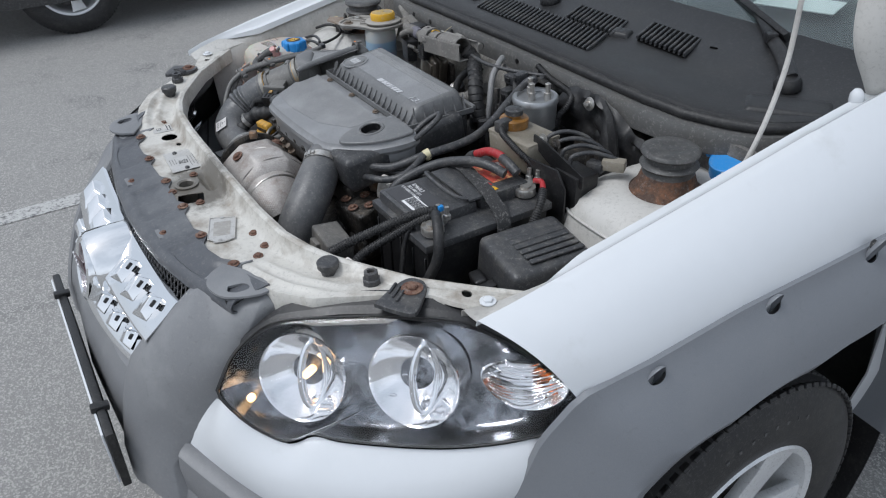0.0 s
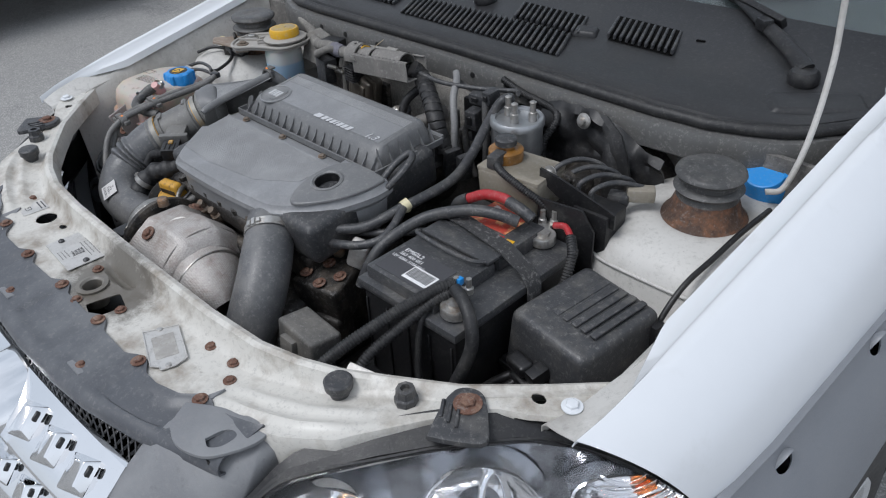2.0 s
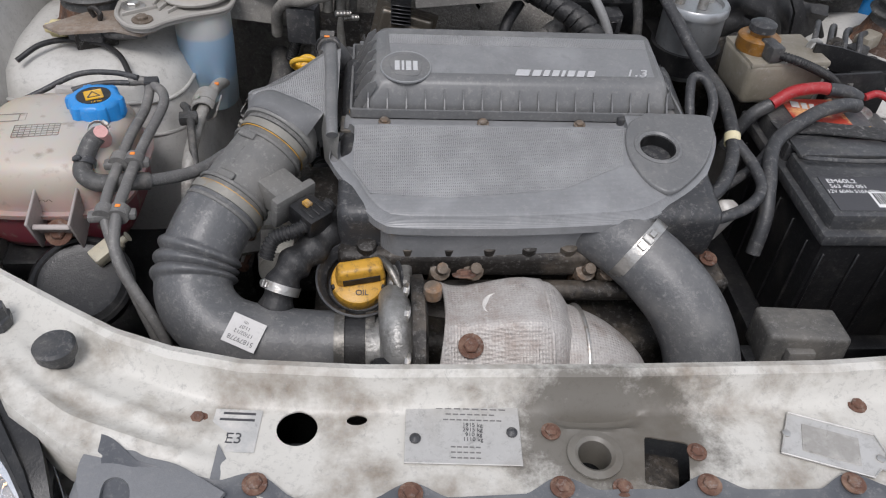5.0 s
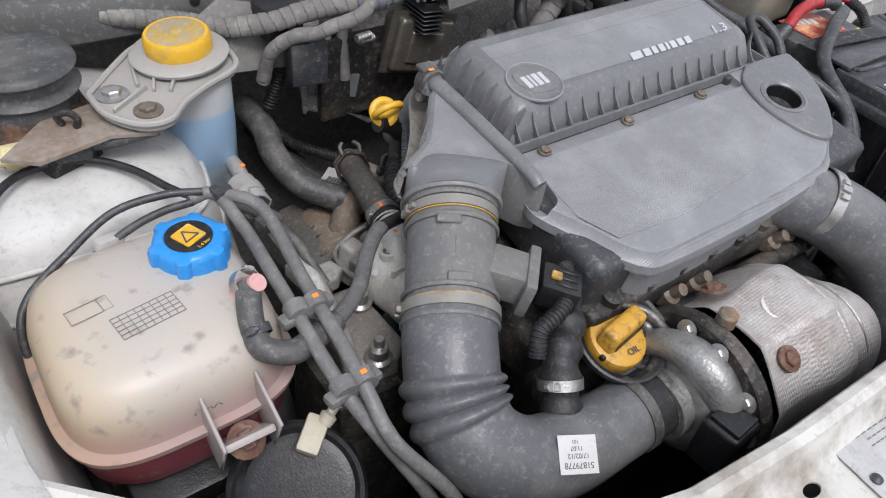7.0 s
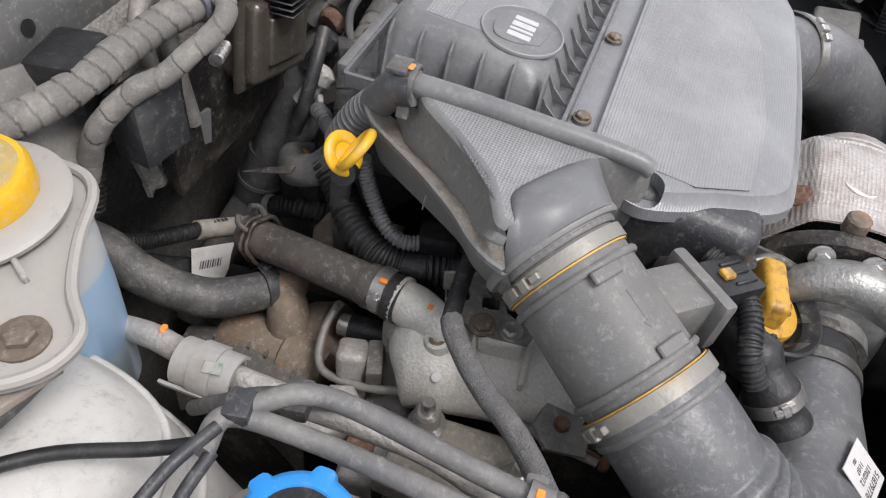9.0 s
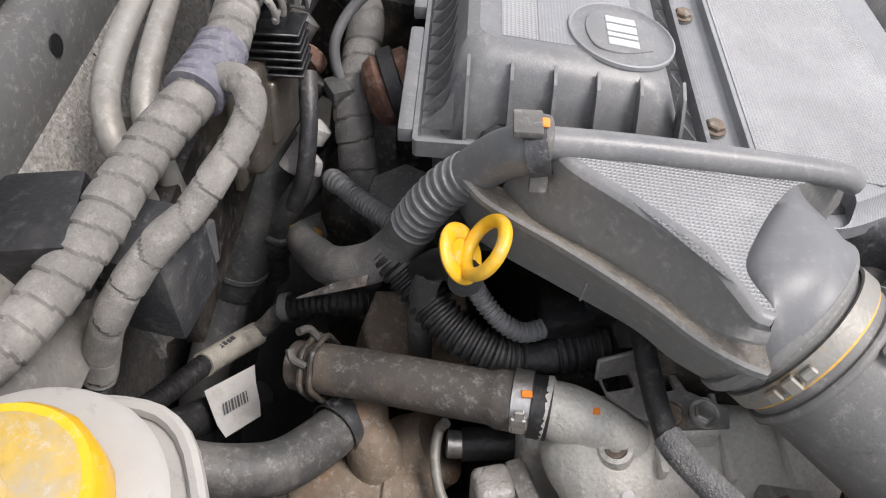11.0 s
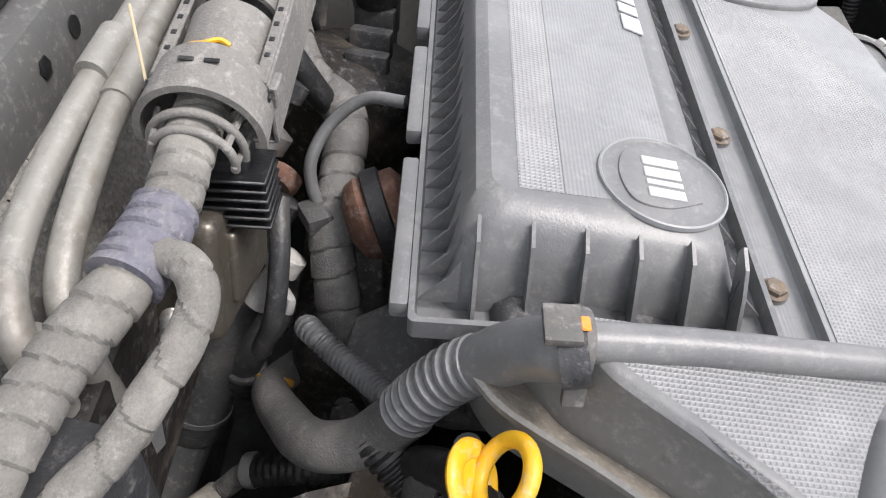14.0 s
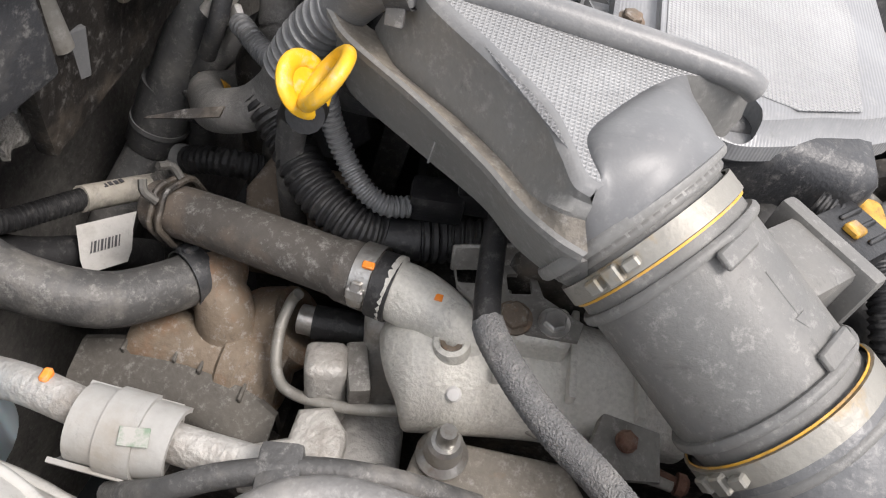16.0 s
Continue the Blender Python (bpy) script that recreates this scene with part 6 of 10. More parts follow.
for y_, z_ in ((0.567, 0.884), (0.602, 0.888)):
    part("mould_mark", block((0.0012, 0.0012, 0.012), pose(-0.283 + (y_ - 0.567) * 1.05, y_ + 0.006, z_, 10, 0, 45), 0.0004, 1), SCUFF, wedge)

# --- air mass meter and intake hose ---
MAFM = stuff_mat("dusty_dark_meter_plastic", (0.118, 0.117, 0.113), 0.52, grain=(400, 0.14), stain=(14, (0.175, 0.168, 0.155), 0.44, 0.74), bump=(900, 0.12), dust=(0.30, 0.45))
maf = thing("air_mass_meter", tuple(C1 + AX * 0.035), "grey plastic air mass meter tube with connector", "air meter")
part("tube", sweep(bmesh.new(), [C1 - AX * 0.012, C1 + AX * 0.004, C1 + AX * 0.02, C2 - AX * 0.02, C2 - AX * 0.004, C2 + AX * 0.01], lambda s, L: 0.0375 if 0.01 < s < L - 0.012 else 0.036, 44), MAFM, maf)
band(C1, AX, 0.0382, 0.0085, "hose_clip", maf, stuff_mat("pale_clip", (0.235, 0.225, 0.20), 0.5, 0.3, stain=(40, (0.25, 0.18, 0.09), 0.54, 0.68), bump=(300, 0.2), dust=(0.18, 0.45)), 0.012, 2.2, "pale steel hose clip")
band(C2 + AX * 0.004, AX, 0.0396, 0.0090, "hose_clip", maf, stuff_mat("pale_clip_two", (0.235, 0.225, 0.20), 0.5, 0.3, stain=(40, (0.25, 0.18, 0.09), 0.54, 0.68), bump=(300, 0.2), dust=(0.18, 0.45)), 0.012, 2.6, "pale steel hose clip")
for place, rad in ((C1 + AX * 0.0052, 0.0384), (C2 - AX * 0.0012, 0.0396)):
    part("yellow_line", lathe([(rad, -0.0005), (rad * 1.010, -0.0005), (rad * 1.010, 0.0005), (rad, 0.0005)], place, AX, 48, cap=False), OCHRE, maf, "worn yellow line beside the clip")
mm = (C1 + C2) / 2
sens = Vector((0.62, -0.60, -0.15)).normalized()
sm = Matrix.Translation(mm + sens * 0.05 + Vector((0, 0, 0.008))) @ sens.to_track_quat("X", "Z").to_matrix().to_4x4()
sb = block((0.040, 0.036, 0.030), sm, 0.004, 2)
block((0.010, 0.052, 0.036), sm @ Matrix.Translation((0.016, 0, 0)), 0.003, 2, sb)
part("sensor", sb, MAFM, maf)
for place, rad in ((C1 + AX * 0.0125, 0.0405), (C1 - AX * 0.0085, 0.0395), (C2 - AX * 0.009, 0.0405), (C2 + AX * 0.0145, 0.0408)):
    part("collar", lathe([(rad - 0.006, -0.0022), (rad - 0.001, -0.0022), (rad, -0.001), (rad, 0.001), (rad - 0.001, 0.0022), (rad - 0.006, 0.0022)], place, AX, 56), MAFM, maf)
q1 = Vector((0, 0, 1)).rotation_difference(AX).to_matrix().to_4x4()
for place, off in ((C1 + AX * 0.018, 0.006), (C2 - AX * 0.014, -0.004)):
    tm = Matrix.Translation(place + topdir * 0.0385) @ Matrix((AX.cross(topdir), AX, topdir)).transposed().to_4x4()
    part("key_tab", block((0.020, 0.008, 0.003), tm @ Matrix.Translation((off, 0, 0)), 0.001, 1), MAFM, maf)
tm = Matrix.Translation(mm + topdir * 0.0372) @ Matrix((AX.cross(topdir), AX, topdir)).transposed().to_4x4()
part("flow_arrow", block((0.0012, 0.020, 0.001), tm, 0.0003, 1), MAFM, maf)
part("arrow_head", prism([(-0.003, 0.0), (0.003, 0.0), (0.0, 0.006)], 0.001, tm @ Matrix.Translation((0, 0.009, -0.0004)), 0.0002, 1), MAFM, maf)
for k in (-1, 0, 1):
    part("grip_rib", block((0.018, 0.0025, 0.003), sm @ Matrix.Translation((0.046, 0.008 * k, 0.014)), 0.0008, 1), BLACK, maf)
part("connector", block((0.034, 0.030, 0.024), sm @ Matrix.Translation((0.042, 0, 0.002)), 0.003, 2), BLACK, maf, "black plug")
part("plug_lock", block((0.009, 0.008, 0.004), sm @ Matrix.Translation((0.036, 0, 0.0155)), 0.001, 1), OCHRE, maf)

ihose = thing("intake_hose", (-0.36, 0.33, 0.75), "dusty grey rubber intake hose with a bellows bend", "hose")
hp = [tuple(C2 + AX * 0.002), tuple(C2 + AX * 0.03), (-0.372, 0.360, 0.818), (-0.370, 0.330, 0.798), (-0.345, 0.306, 0.783), (-0.305, 0.297, 0.775), (-0.255, 0.297, 0.770), (-0.226, 0.297, 0.770)]


def bell(s, L):
    if 0.052 < s < 0.0895:
        return 0.0375 + 0.0058 * abs(math.sin((s - 0.052) * math.pi / 0.0125)) ** 0.8
    if s < 0.014:
        return 0.0395
    return 0.0385 - 0.006 * max(0, (s - 0.1) / (L - 0.1))


part("hose", sweep(bmesh.new(), fine(hp, 0.0012), bell, 48), DUCTM, ihose)
lab = part("label", prism([(-0.017, -0.0145), (0.017, -0.0145), (0.017, 0.0145), (-0.017, 0.0145)], 0.0006, Matrix.Translation((-0.315, 0.2775, 0.8075)) @ pose(0, 0, 0, 33, 0, 0) @ pose(0, 0, 0, 0, 0, 156), 0, 1), PAPER, ihose, "white paper part label", 0)
lm = Matrix.Translation((-0.315, 0.2775, 0.8075)) @ pose(0, 0, 0, 33, 0, 0) @ pose(0, 0, 0, 0, 0, 156) @ Matrix.Translation((0, 0, 0.0008))
writing("51879778", 0.0066, lm @ pose(0, 0.008, 0), INK, lab, depth=0.0001)
writing("17/02/12", 0.0055, lm @ pose(0, 0.001, 0), INK, lab, depth=0.0001)
writing("11:07", 0.005, lm @ pose(0.001, -0.0045, 0), INK, lab, depth=0.0001)
writing("101", 0.004, lm @ pose(0.002, -0.0095, 0), INK, lab, depth=0.0001)
WORM = stuff_mat("oily_worm_clip_steel", (0.13, 0.125, 0.115), 0.4, 0.6, stain=(70, (0.30, 0.28, 0.25), 0.5, 0.62), bump=(250, 0.2), dust=(0.3, 0.4))
band((-0.226, 0.297, 0.770), (1, 0, 0), 0.033, 0.010, "worm_clip", ihose, WORM, 0.014, 1.2, "dull worm clip")
band((-0.196, 0.297, 0.770), (1, 0, 0), 0.031, 0.009, "worm_clip", ihose, WORM, 0.013, 1.2, "dull worm clip")
part("coupling", sweep(bmesh.new(), [(-0.232, 0.297, 0.770), (-0.19, 0.297, 0.770)], 0.031, 32), RUBBER, ihose)
# breather branch beside the hose
br = thing("breather_hose", (-0.27, 0.36, 0.78), "black breather hose with ribbed sleeve", "hose")
part("pipe", sweep(bmesh.new(), spline([(-0.292, 0.318, 0.792), (-0.284, 0.336, 0.815), (-0.272, 0.352, 0.828), (-0.252, 0.372, 0.834), (-0.240, 0.392, 0.838), (-0.225, 0.42, 0.835)], 8), lambda s, L: 0.0165 + 0.002 * math.sin(s * 260), 24), RUBBER, br)
band((-0.285, 0.334, 0.812), (0.3, 0.6, 0.7), 0.0185, 0.009, "clip", br, STEEL, 0.010, 3.6, "steel clip")
part("sleeve", ribbed([(-0.238, 0.398, 0.868), (-0.250, 0.378, 0.866), (-0.270, 0.366, 0.860), (-0.292, 0.362, 0.852), (-0.300, 0.352, 0.835)], 0.0078, 0.0036, 0.16), RUBBER, br)

# --- turbocharger ---
CASTD = stuff_mat("oily_cast_alloy", (0.27, 0.268, 0.258), 0.42, 0.5, grain=(250, 0.2), stain=(26, (0.10, 0.092, 0.082), 0.46, 0.70), bump=(300, 0.4), dust=(0.42, 0.4))
turbo = thing("turbocharger", (-0.08, 0.285, 0.70), "turbocharger under an embossed heat shield", "turbocharger")
vol = bmesh.new()
sweep(vol, [Vector((-0.166, 0.290 + 0.032 * math.cos(a), 0.768 + 0.033 * math.sin(a))) for a in [2 * math.pi * k / 40 for k in range(39)]], lambda s, L: 0.016 + 0.012 * s / L, 18)
lathe([(0.031, -0.03), (0.032, -0.012), (0.040, -0.006), (0.040, 0.008), (0.046, 0.010), (0.046, 0.020), (0.03, 0.028)], (-0.170, 0.290, 0.770), (1, 0, 0), 40, vol)
part("compressor", vol, CASTD, turbo, "cast alloy compressor housing")
fl = bmesh.new()
lathe([(0.075, 0), (0.078, 0.004), (0.078, 0.012), (0.07, 0.015), (0.03, 0.015)], (-0.156, 0.290, 0.765), (1, 0, 0), 44, fl)
part("flange", fl, DARK, turbo)
for a in (35, 70, 100, 140, 170):
    bolt((-0.160, 0.29 + 0.066 * math.cos(radians(a)), 0.765 + 0.066 * math.sin(radians(a))), (-1, 0, 0.3), r=0.0055, parent=turbo, material=STEEL)
part("arch", sweep(bmesh.new(), spline([(-0.176, 0.336, 0.796), (-0.174, 0.316, 0.813), (-0.171, 0.290, 0.820), (-0.169, 0.264, 0.811), (-0.166, 0.246, 0.788), (-0.163, 0.240, 0.760)], 8), lambda d_, L: 0.0125 + 0.005 * math.sin(math.pi * d_ / L) ** 2, 22), CASTD, turbo, "cast alloy scroll")
part("arch_lug", block((0.026, 0.030, 0.024), pose(-0.166, 0.352, 0.806, 10), 0.007, 3), CASTD, turbo)
part("stud", lathe([(0.009, 0), (0.009, 0.012), (0.007, 0.014), (0, 0.014)], (-0.136, 0.296, 0.838), (0, 0, 1), 18), BROWN, turbo)
part("actuator", block((0.038, 0.036, 0.055), pose(-0.176, 0.236, 0.772, 0, 0, 6), 0.006, 3), BLACK, turbo, "black actuator block")
part("actuator_lid", block((0.030, 0.028, 0.006), pose(-0.176, 0.236, 0.801, 0, 0, 6), 0.002, 2), BLACK, turbo)
rows = []
for i in range(22):
    x = -0.136 + 0.138 * i / 21
    r = 0.073 - 0.004 * math.sin(i * 0.35) - 0.018 * max(0, (x + 0.02) / 0.022) ** 2 * (x > -0.02)
    row = []
    for k in range(61):
        a = radians(-28 + 236 * k / 60)
        bulge = 1.015
        facet = 1 / max(abs(math.cos((a - 0.35) % 0.785 - 0.3927)), 0.1) * 0.965
        emb = 0.0025 * (abs(x + 0.062) < 0.036) * (1.1 < a < 2.0)
        rr_ = r * bulge * (0.25 + 0.75 * facet) + emb
        row.append((x + 0.012 * math.sin(a) ** 2 * (i < 3) * (1 - i / 3), 0.288 + rr_ * 1.02 * math.cos(a), 0.764 + rr_ * 0.98 * math.sin(a)))
    rows.append(row)
DIMPLE = stuff_mat("dimpled_heat_shield", (0.43, 0.405, 0.385), 0.55, 0.3, grain=(420, 0.3), stain=(26, (0.30, 0.255, 0.225), 0.46, 0.70), bump=None, dust=(0.58, 0.55))
dn, dl = DIMPLE.node_tree.nodes, DIMPLE.node_tree.links
vor = dn.new("ShaderNodeTexVoronoi")
vor.inputs["Scale"].default_value, vor.inputs["Randomness"].default_value = 330, 0.15
dl.new(next(x for x in dn if x.type == "TEX_COORD").outputs["Object"], vor.inputs["Vector"])
dbp = dn.new("ShaderNodeBump")
dbp.inputs["Strength"].default_value, dbp.inputs["Distance"].default_value = 0.8, 0.0010
dl.new(vor.outputs["Distance"], dbp.inputs["Height"])
dl.new(dbp.outputs["Normal"], dn["Principled BSDF"].inputs["Normal"])
part("heat_shield", loft(rows, 0.0016), DIMPLE, turbo, "dimpled silver heat shield", 60)
for x_, w_ in ((-0.040, 0.0030), (-0.024, 0.0026)):
    part("shield_ridge", sweep(bmesh.new(), [Vector((x_, 0.288 + 0.0745 * math.cos(radians(a)), 0.764 + 0.0725 * math.sin(radians(a)))) for a in range(20, 161, 5)], w_, 10, squash=0.8), DIMPLE, turbo, "", 60)
part("shield_mark", lathe([(0.0155, -0.001), (0.0155, 0.0006), (0.0145, 0.0012), (0.0135, 0.0005), (0.006, 0.0006), (0, 0.0007)], (-0.073, 0.286, 0.8352), (0, -0.05, 1), 30), SHIELD, turbo, "embossed round mark")
bolt((-0.102, 0.333, 0.829), (0, 0.5, 0.8), r=0.0075, parent=turbo, material=RUST, label="rusty shield bolt", washer=1.6)
bolt((-0.102, 0.246, 0.822), (0, -0.5, 0.8), r=0.0075, parent=turbo, material=RUST, label="rusty shield bolt", washer=1.6)
rows = []
for i in range(16):
    t = i / 15
    c = Vector((-0.012, 0.282, 0.757)).lerp(Vector((0.062, 0.262, 0.745)), t)
    r = 0.064 * math.sqrt(max(0.04, 1 - (0.93 * t) ** 2.4))
    rows.append([(c.x + 0.02 * math.sin(math.radians(-20 + 220 * k / 20)) * t, c.y + r * math.cos(radians(-20 + 220 * k / 20)), c.z + r * math.sin(radians(-20 + 220 * k / 20))) for k in range(21)])
part("outlet_shield", loft(rows, 0.0016), DIMPLE, turbo, "silver outlet shield", 60)
part("shield_band", sweep(bmesh.new(), [Vector((0.012 + 0.002 * math.sin(radians(a)), 0.278 + 0.061 * math.cos(radians(a)), 0.756 + 0.061 * math.sin(radians(a)))) for a in range(-15, 200, 8)], 0.0022, 8), STEEL, turbo)
bolt((0.060, 0.268, 0.772), (0.5, -0.3, 0.8), r=0.007, parent=turbo, material=STEEL)
part("oil_feed", tube([(-0.164, 0.325, 0.812), (-0.178, 0.348, 0.828), (-0.196, 0.372, 0.822), (-0.21, 0.385, 0.80)], 0.0042), WORM, turbo)

# --- oil filler ---
oil = thing("oil_filler", (-0.213, 0.338, 0.775), "ochre oil filler cap in a black rubber cup", "oil cap")
OA = Vector((0.0, -0.35, 0.93))
part("neck", lathe([(0.026, -0.075), (0.026, -0.02), (0.033, -0.012), (0.041, -0.004), (0.0445, 0.002), (0.0445, 0.007), (0.0425, 0.008), (0.0410, 0.006), (0.0375, -0.004), (0.033, -0.008), (0.032, -0.013), (0.0, -0.013)], (-0.207, 0.345, 0.812), OA, 48), MATT, oil, "dusty black rubber drip cup")
part("cup_ring", lathe([(0.0335, -0.0035), (0.0352, -0.001), (0.0335, 0.001)], (-0.207, 0.345, 0.810), OA, 44, cap=False), BLACK, oil)
CAPM = stuff_mat("grimy_ochre_plastic", (0.52, 0.285, 0.035), 0.42, grain=(200, 0.12), stain=(38, (0.10, 0.055, 0.015), 0.54, 0.72), bump=(400, 0.15), dust=(0.05, 0.6))
part("cap", lathe([(0.0265, -0.014), (0.0278, -0.010), (0.0280, 0.002), (0.0268, 0.0055), (0.024, 0.0068), (0, 0.007)], (-0.2085, 0.346, 0.809), OA, 44), CAPM, oil, "grimy ochre cap")
om = Matrix.Translation((-0.2085, 0.346, 0.810)) @ OA.to_track_quat("Z", "Y").to_matrix().to_4x4()
part("grip", block((0.052, 0.020, 0.022), om @ pose(0.002, 0.004, 0.014, -10, 0, 10), 0.006, 4, taper=0.86), CAPM, oil, "moulded grip bar")
part("soot", block((0.038, 0.0012, 0.0085), om @ pose(0.004, -0.0062, 0.012, -14, 0, 10), 0.0005, 1), BLACK, oil, "oily soot along the grip")
for a_ in (70, 105, 200, 340):
    part("rim_notch", block((0.0055, 0.004, 0.006), om @ pose(0.0268 * math.cos(radians(a_)), 0.0268 * math.sin(radians(a_)), 0.003, 0, 0, a_ + 90), 0.001, 1), BLACK, oil)
writing("OIL", 0.0085, om @ pose(0.004, -0.017, 0.0072), INK, oil, depth=0.0002)

# --- charge air hose on the other side ---
ch = thing("charge_air_hose", (0.13, 0.26, 0.58), "thick grey rubber charge air hose", "hose")
part("hose", sweep(bmesh.new(), spline([(0.035, 0.395, 0.848), (0.064, 0.369, 0.846), (0.098, 0.338, 0.832), (0.128, 0.302, 0.806), (0.143, 0.268, 0.765), (0.140, 0.245, 0.71), (0.125, 0.235, 0.60)], 8), lambda s, L: 0.0345 + 0.004 * min(1, s / 0.1), 36), DUCTM, ch)
CA = Vector((0.033, -0.028, -0.016)).normalized()
band((0.080, 0.357, 0.843), CA, 0.0372, 0.013, "hose_clip", ch, STEEL, 0.012, 2.9, "steel clip with orange mark")

# --- coolant reservoir ---
TANK = bpy.data.materials.new("milky_tank_plastic_with_pink_coolant")
TANK.use_nodes = True
tn, tl = TANK.node_tree.nodes, TANK.node_tree.links
tp = tn["Principled BSDF"]
ttc = tn.new("ShaderNodeTexCoord")
tsep = tn.new("ShaderNodeSeparateXYZ")
tl.new(ttc.outputs["Object"], tsep.inputs["Vector"])
tno = tn.new("ShaderNodeTexNoise")
tno.inputs["Scale"].default_value = 18
tl.new(ttc.outputs["Object"], tno.inputs["Vector"])
tad = tn.new("ShaderNodeMath")
tad.operation, tad.inputs[1].default_value = "MULTIPLY_ADD", 0.012
tl.new(tno.outputs["Fac"], tad.inputs[0])
tl.new(tsep.outputs["Z"], tad.inputs[2])
tmr = tn.new("ShaderNodeMapRange")
tmr.inputs["From Min"].default_value, tmr.inputs["From Max"].default_value = 0.03, 0.128
tl.new(tad.outputs[0], tmr.inputs["Value"])
trm = tn.new("ShaderNodeValToRGB")
els = trm.color_ramp.elements
els[0].position, els[0].color = 0.0, (0.22, 0.045, 0.065, 1)
els[1].position, els[1].color = 1.0, (0.43, 0.395, 0.355, 1)
for p_, c_ in ((0.24, (0.26, 0.075, 0.09, 1)), (0.31, (0.40, 0.30, 0.285, 1)), (0.44, (0.40, 0.29, 0.265, 1)), (0.66, (0.42, 0.365, 0.305, 1))):
    e = els.new(p_)
    e.color = c_
tl.new(tmr.outputs["Result"], trm.inputs["Fac"])
tgr = tn.new("ShaderNodeMapRange")
tgr.inputs["From Min"].default_value, tgr.inputs["From Max"].default_value = -0.02, -0.10
tl.new(tsep.outputs["X"], tgr.inputs["Value"])
tyl = tn.new("ShaderNodeMix")
tyl.data_type, tyl.blend_type = "RGBA", "MULTIPLY"
tyl.inputs["B"].default_value = (1.08, 0.98, 0.74, 1)
tl.new(tgr.outputs["Result"], tyl.inputs["Factor"])
tl.new(trm.outputs["Color"], tyl.inputs["A"])
tst = tn.new("ShaderNodeTexNoise")
tst.inputs["Scale"].default_value, tst.inputs["Detail"].default_value = 60, 8
tl.new(ttc.outputs["Object"], tst.inputs["Vector"])
tsr = tn.new("ShaderNodeValToRGB")
tsr.color_ramp.elements[0].position, tsr.color_ramp.elements[1].position = 0.58, 0.72
tl.new(tst.outputs["Fac"], tsr.inputs["Fac"])
tdm = tn.new("ShaderNodeMix")
tdm.data_type = "RGBA"
tdm.inputs["B"].default_value = (0.27, 0.235, 0.20, 1)
tl.new(tsr.outputs["Color"], tdm.inputs["Factor"])
tl.new(tyl.outputs["Result"], tdm.inputs["A"])
tl.new(tdm.outputs["Result"], tp.inputs["Base Color"])
tp.inputs["Roughness"].default_value = 0.42
tp.inputs["Subsurface Weight"].default_value, tp.inputs["Subsurface Scale"].default_value = 0.35, 0.02
tank = thing("coolant_reservoir", (-0.545, 0.487, 0.765), "milky coolant reservoir, half full of pink coolant", "reservoir")


def sup(cx, cy, rx, ry, e, z, n=64):
    out = []
    for k in range(n):
        a = 2 * math.pi * k / n
        c_, s_ = math.cos(a), math.sin(a)
        out.append((cx + rx * math.copysign(abs(c_) ** (2 / e), c_), cy + ry * math.copysign(abs(s_) ** (2 / e), s_), z))
    return out


TC = (-0.546, 0.518)
rows = [sup(*TC, rx, ry, e, z) for z, rx, ry, e in ((0.765, 0.02, 0.02, 3), (0.765, 0.065, 0.065, 3.5), (0.77, 0.076, 0.076, 3.5), (0.782, 0.082, 0.082, 3.5), (0.820, 0.084, 0.084, 3.5), (0.8205, 0.091, 0.091, 3.6), (0.8265, 0.092, 0.092, 3.6), (0.827, 0.085, 0.085, 3.5), (0.852, 0.084, 0.084, 3.4), (0.868, 0.080, 0.080, 3.3), (0.878, 0.071, 0.071, 3.2), (0.884, 0.056, 0.056, 3), (0.887, 0.03, 0.03, 2.5), (0.8871, 0.0003, 0.0003, 2))]
part("tank", loft(rows, 0, True), TANK, tank, "milky plastic tank", 50)
part("neck", lathe([(0.026, 0), (0.026, 0.02)], (-0.503, 0.545, 0.872), seg=32), TANK, tank)
cap = part("cap", lathe([(0.0280, -0.010), (0.0288, -0.008), (0.0288, -0.001), (0.0280, 0.001), (0.0280, 0.016), (0.0268, 0.020), (0.0235, 0.0225), (0.019, 0.0228), (0.0185, 0.0222), (0, 0.0222)], (-0.503, 0.545, 0.880), seg=120, wave=lambda a, k: 1 + (0.010 * math.cos(60 * a) if 0 < k < 3 else 0) + (0.13 * min(1.0, max(0.0, (math.cos(6 * a) - 0.45) * 5)) if 3 <= k <= 5 else 0)), BLUE, tank, "bright blue pressure cap")
part("cap_disc", lathe([(0.018, 0.0222), (0.018, 0.0228), (0, 0.0228)], (-0.503, 0.545, 0.880), seg=40), BLACK, cap)
part("cap_sign", block((0.019, 0.019, 0.0006), pose(-0.503, 0.545, 0.9031, 0, 0, 25), 0.001, 1), YELLOW, cap, "yellow warning square")
tri_bm = bmesh.new()
for k in range(3):
    a = radians(90 + 120 * k + 25)
    b = radians(210 + 120 * k + 25)
    p, q = Vector((0.0075 * math.cos(a), 0.0075 * math.sin(a) - 0.001, 0)), Vector((0.0075 * math.cos(b), 0.0075 * math.sin(b) - 0.001, 0))
    d = q - p
    block((d.length, 0.0012, 0.0004), Matrix.Translation(Vector((-0.503, 0.545, 0.9036)) + (p + q) / 2) @ Matrix.Rotation(math.atan2(d.y, d.x), 4, "Z"), 0, 1, tri_bm)
part("cap_triangle", tri_bm, INK, cap, "", 0)
writing("1.4 bar", 0.0044, pose(-0.496, 0.5315, 0.9032, 0, 0, 25), YELLOW, cap, depth=0.0002)
grid_bm = bmesh.new()
gm = pose(-0.553, 0.497, 0.8872, 0, 0, 8)
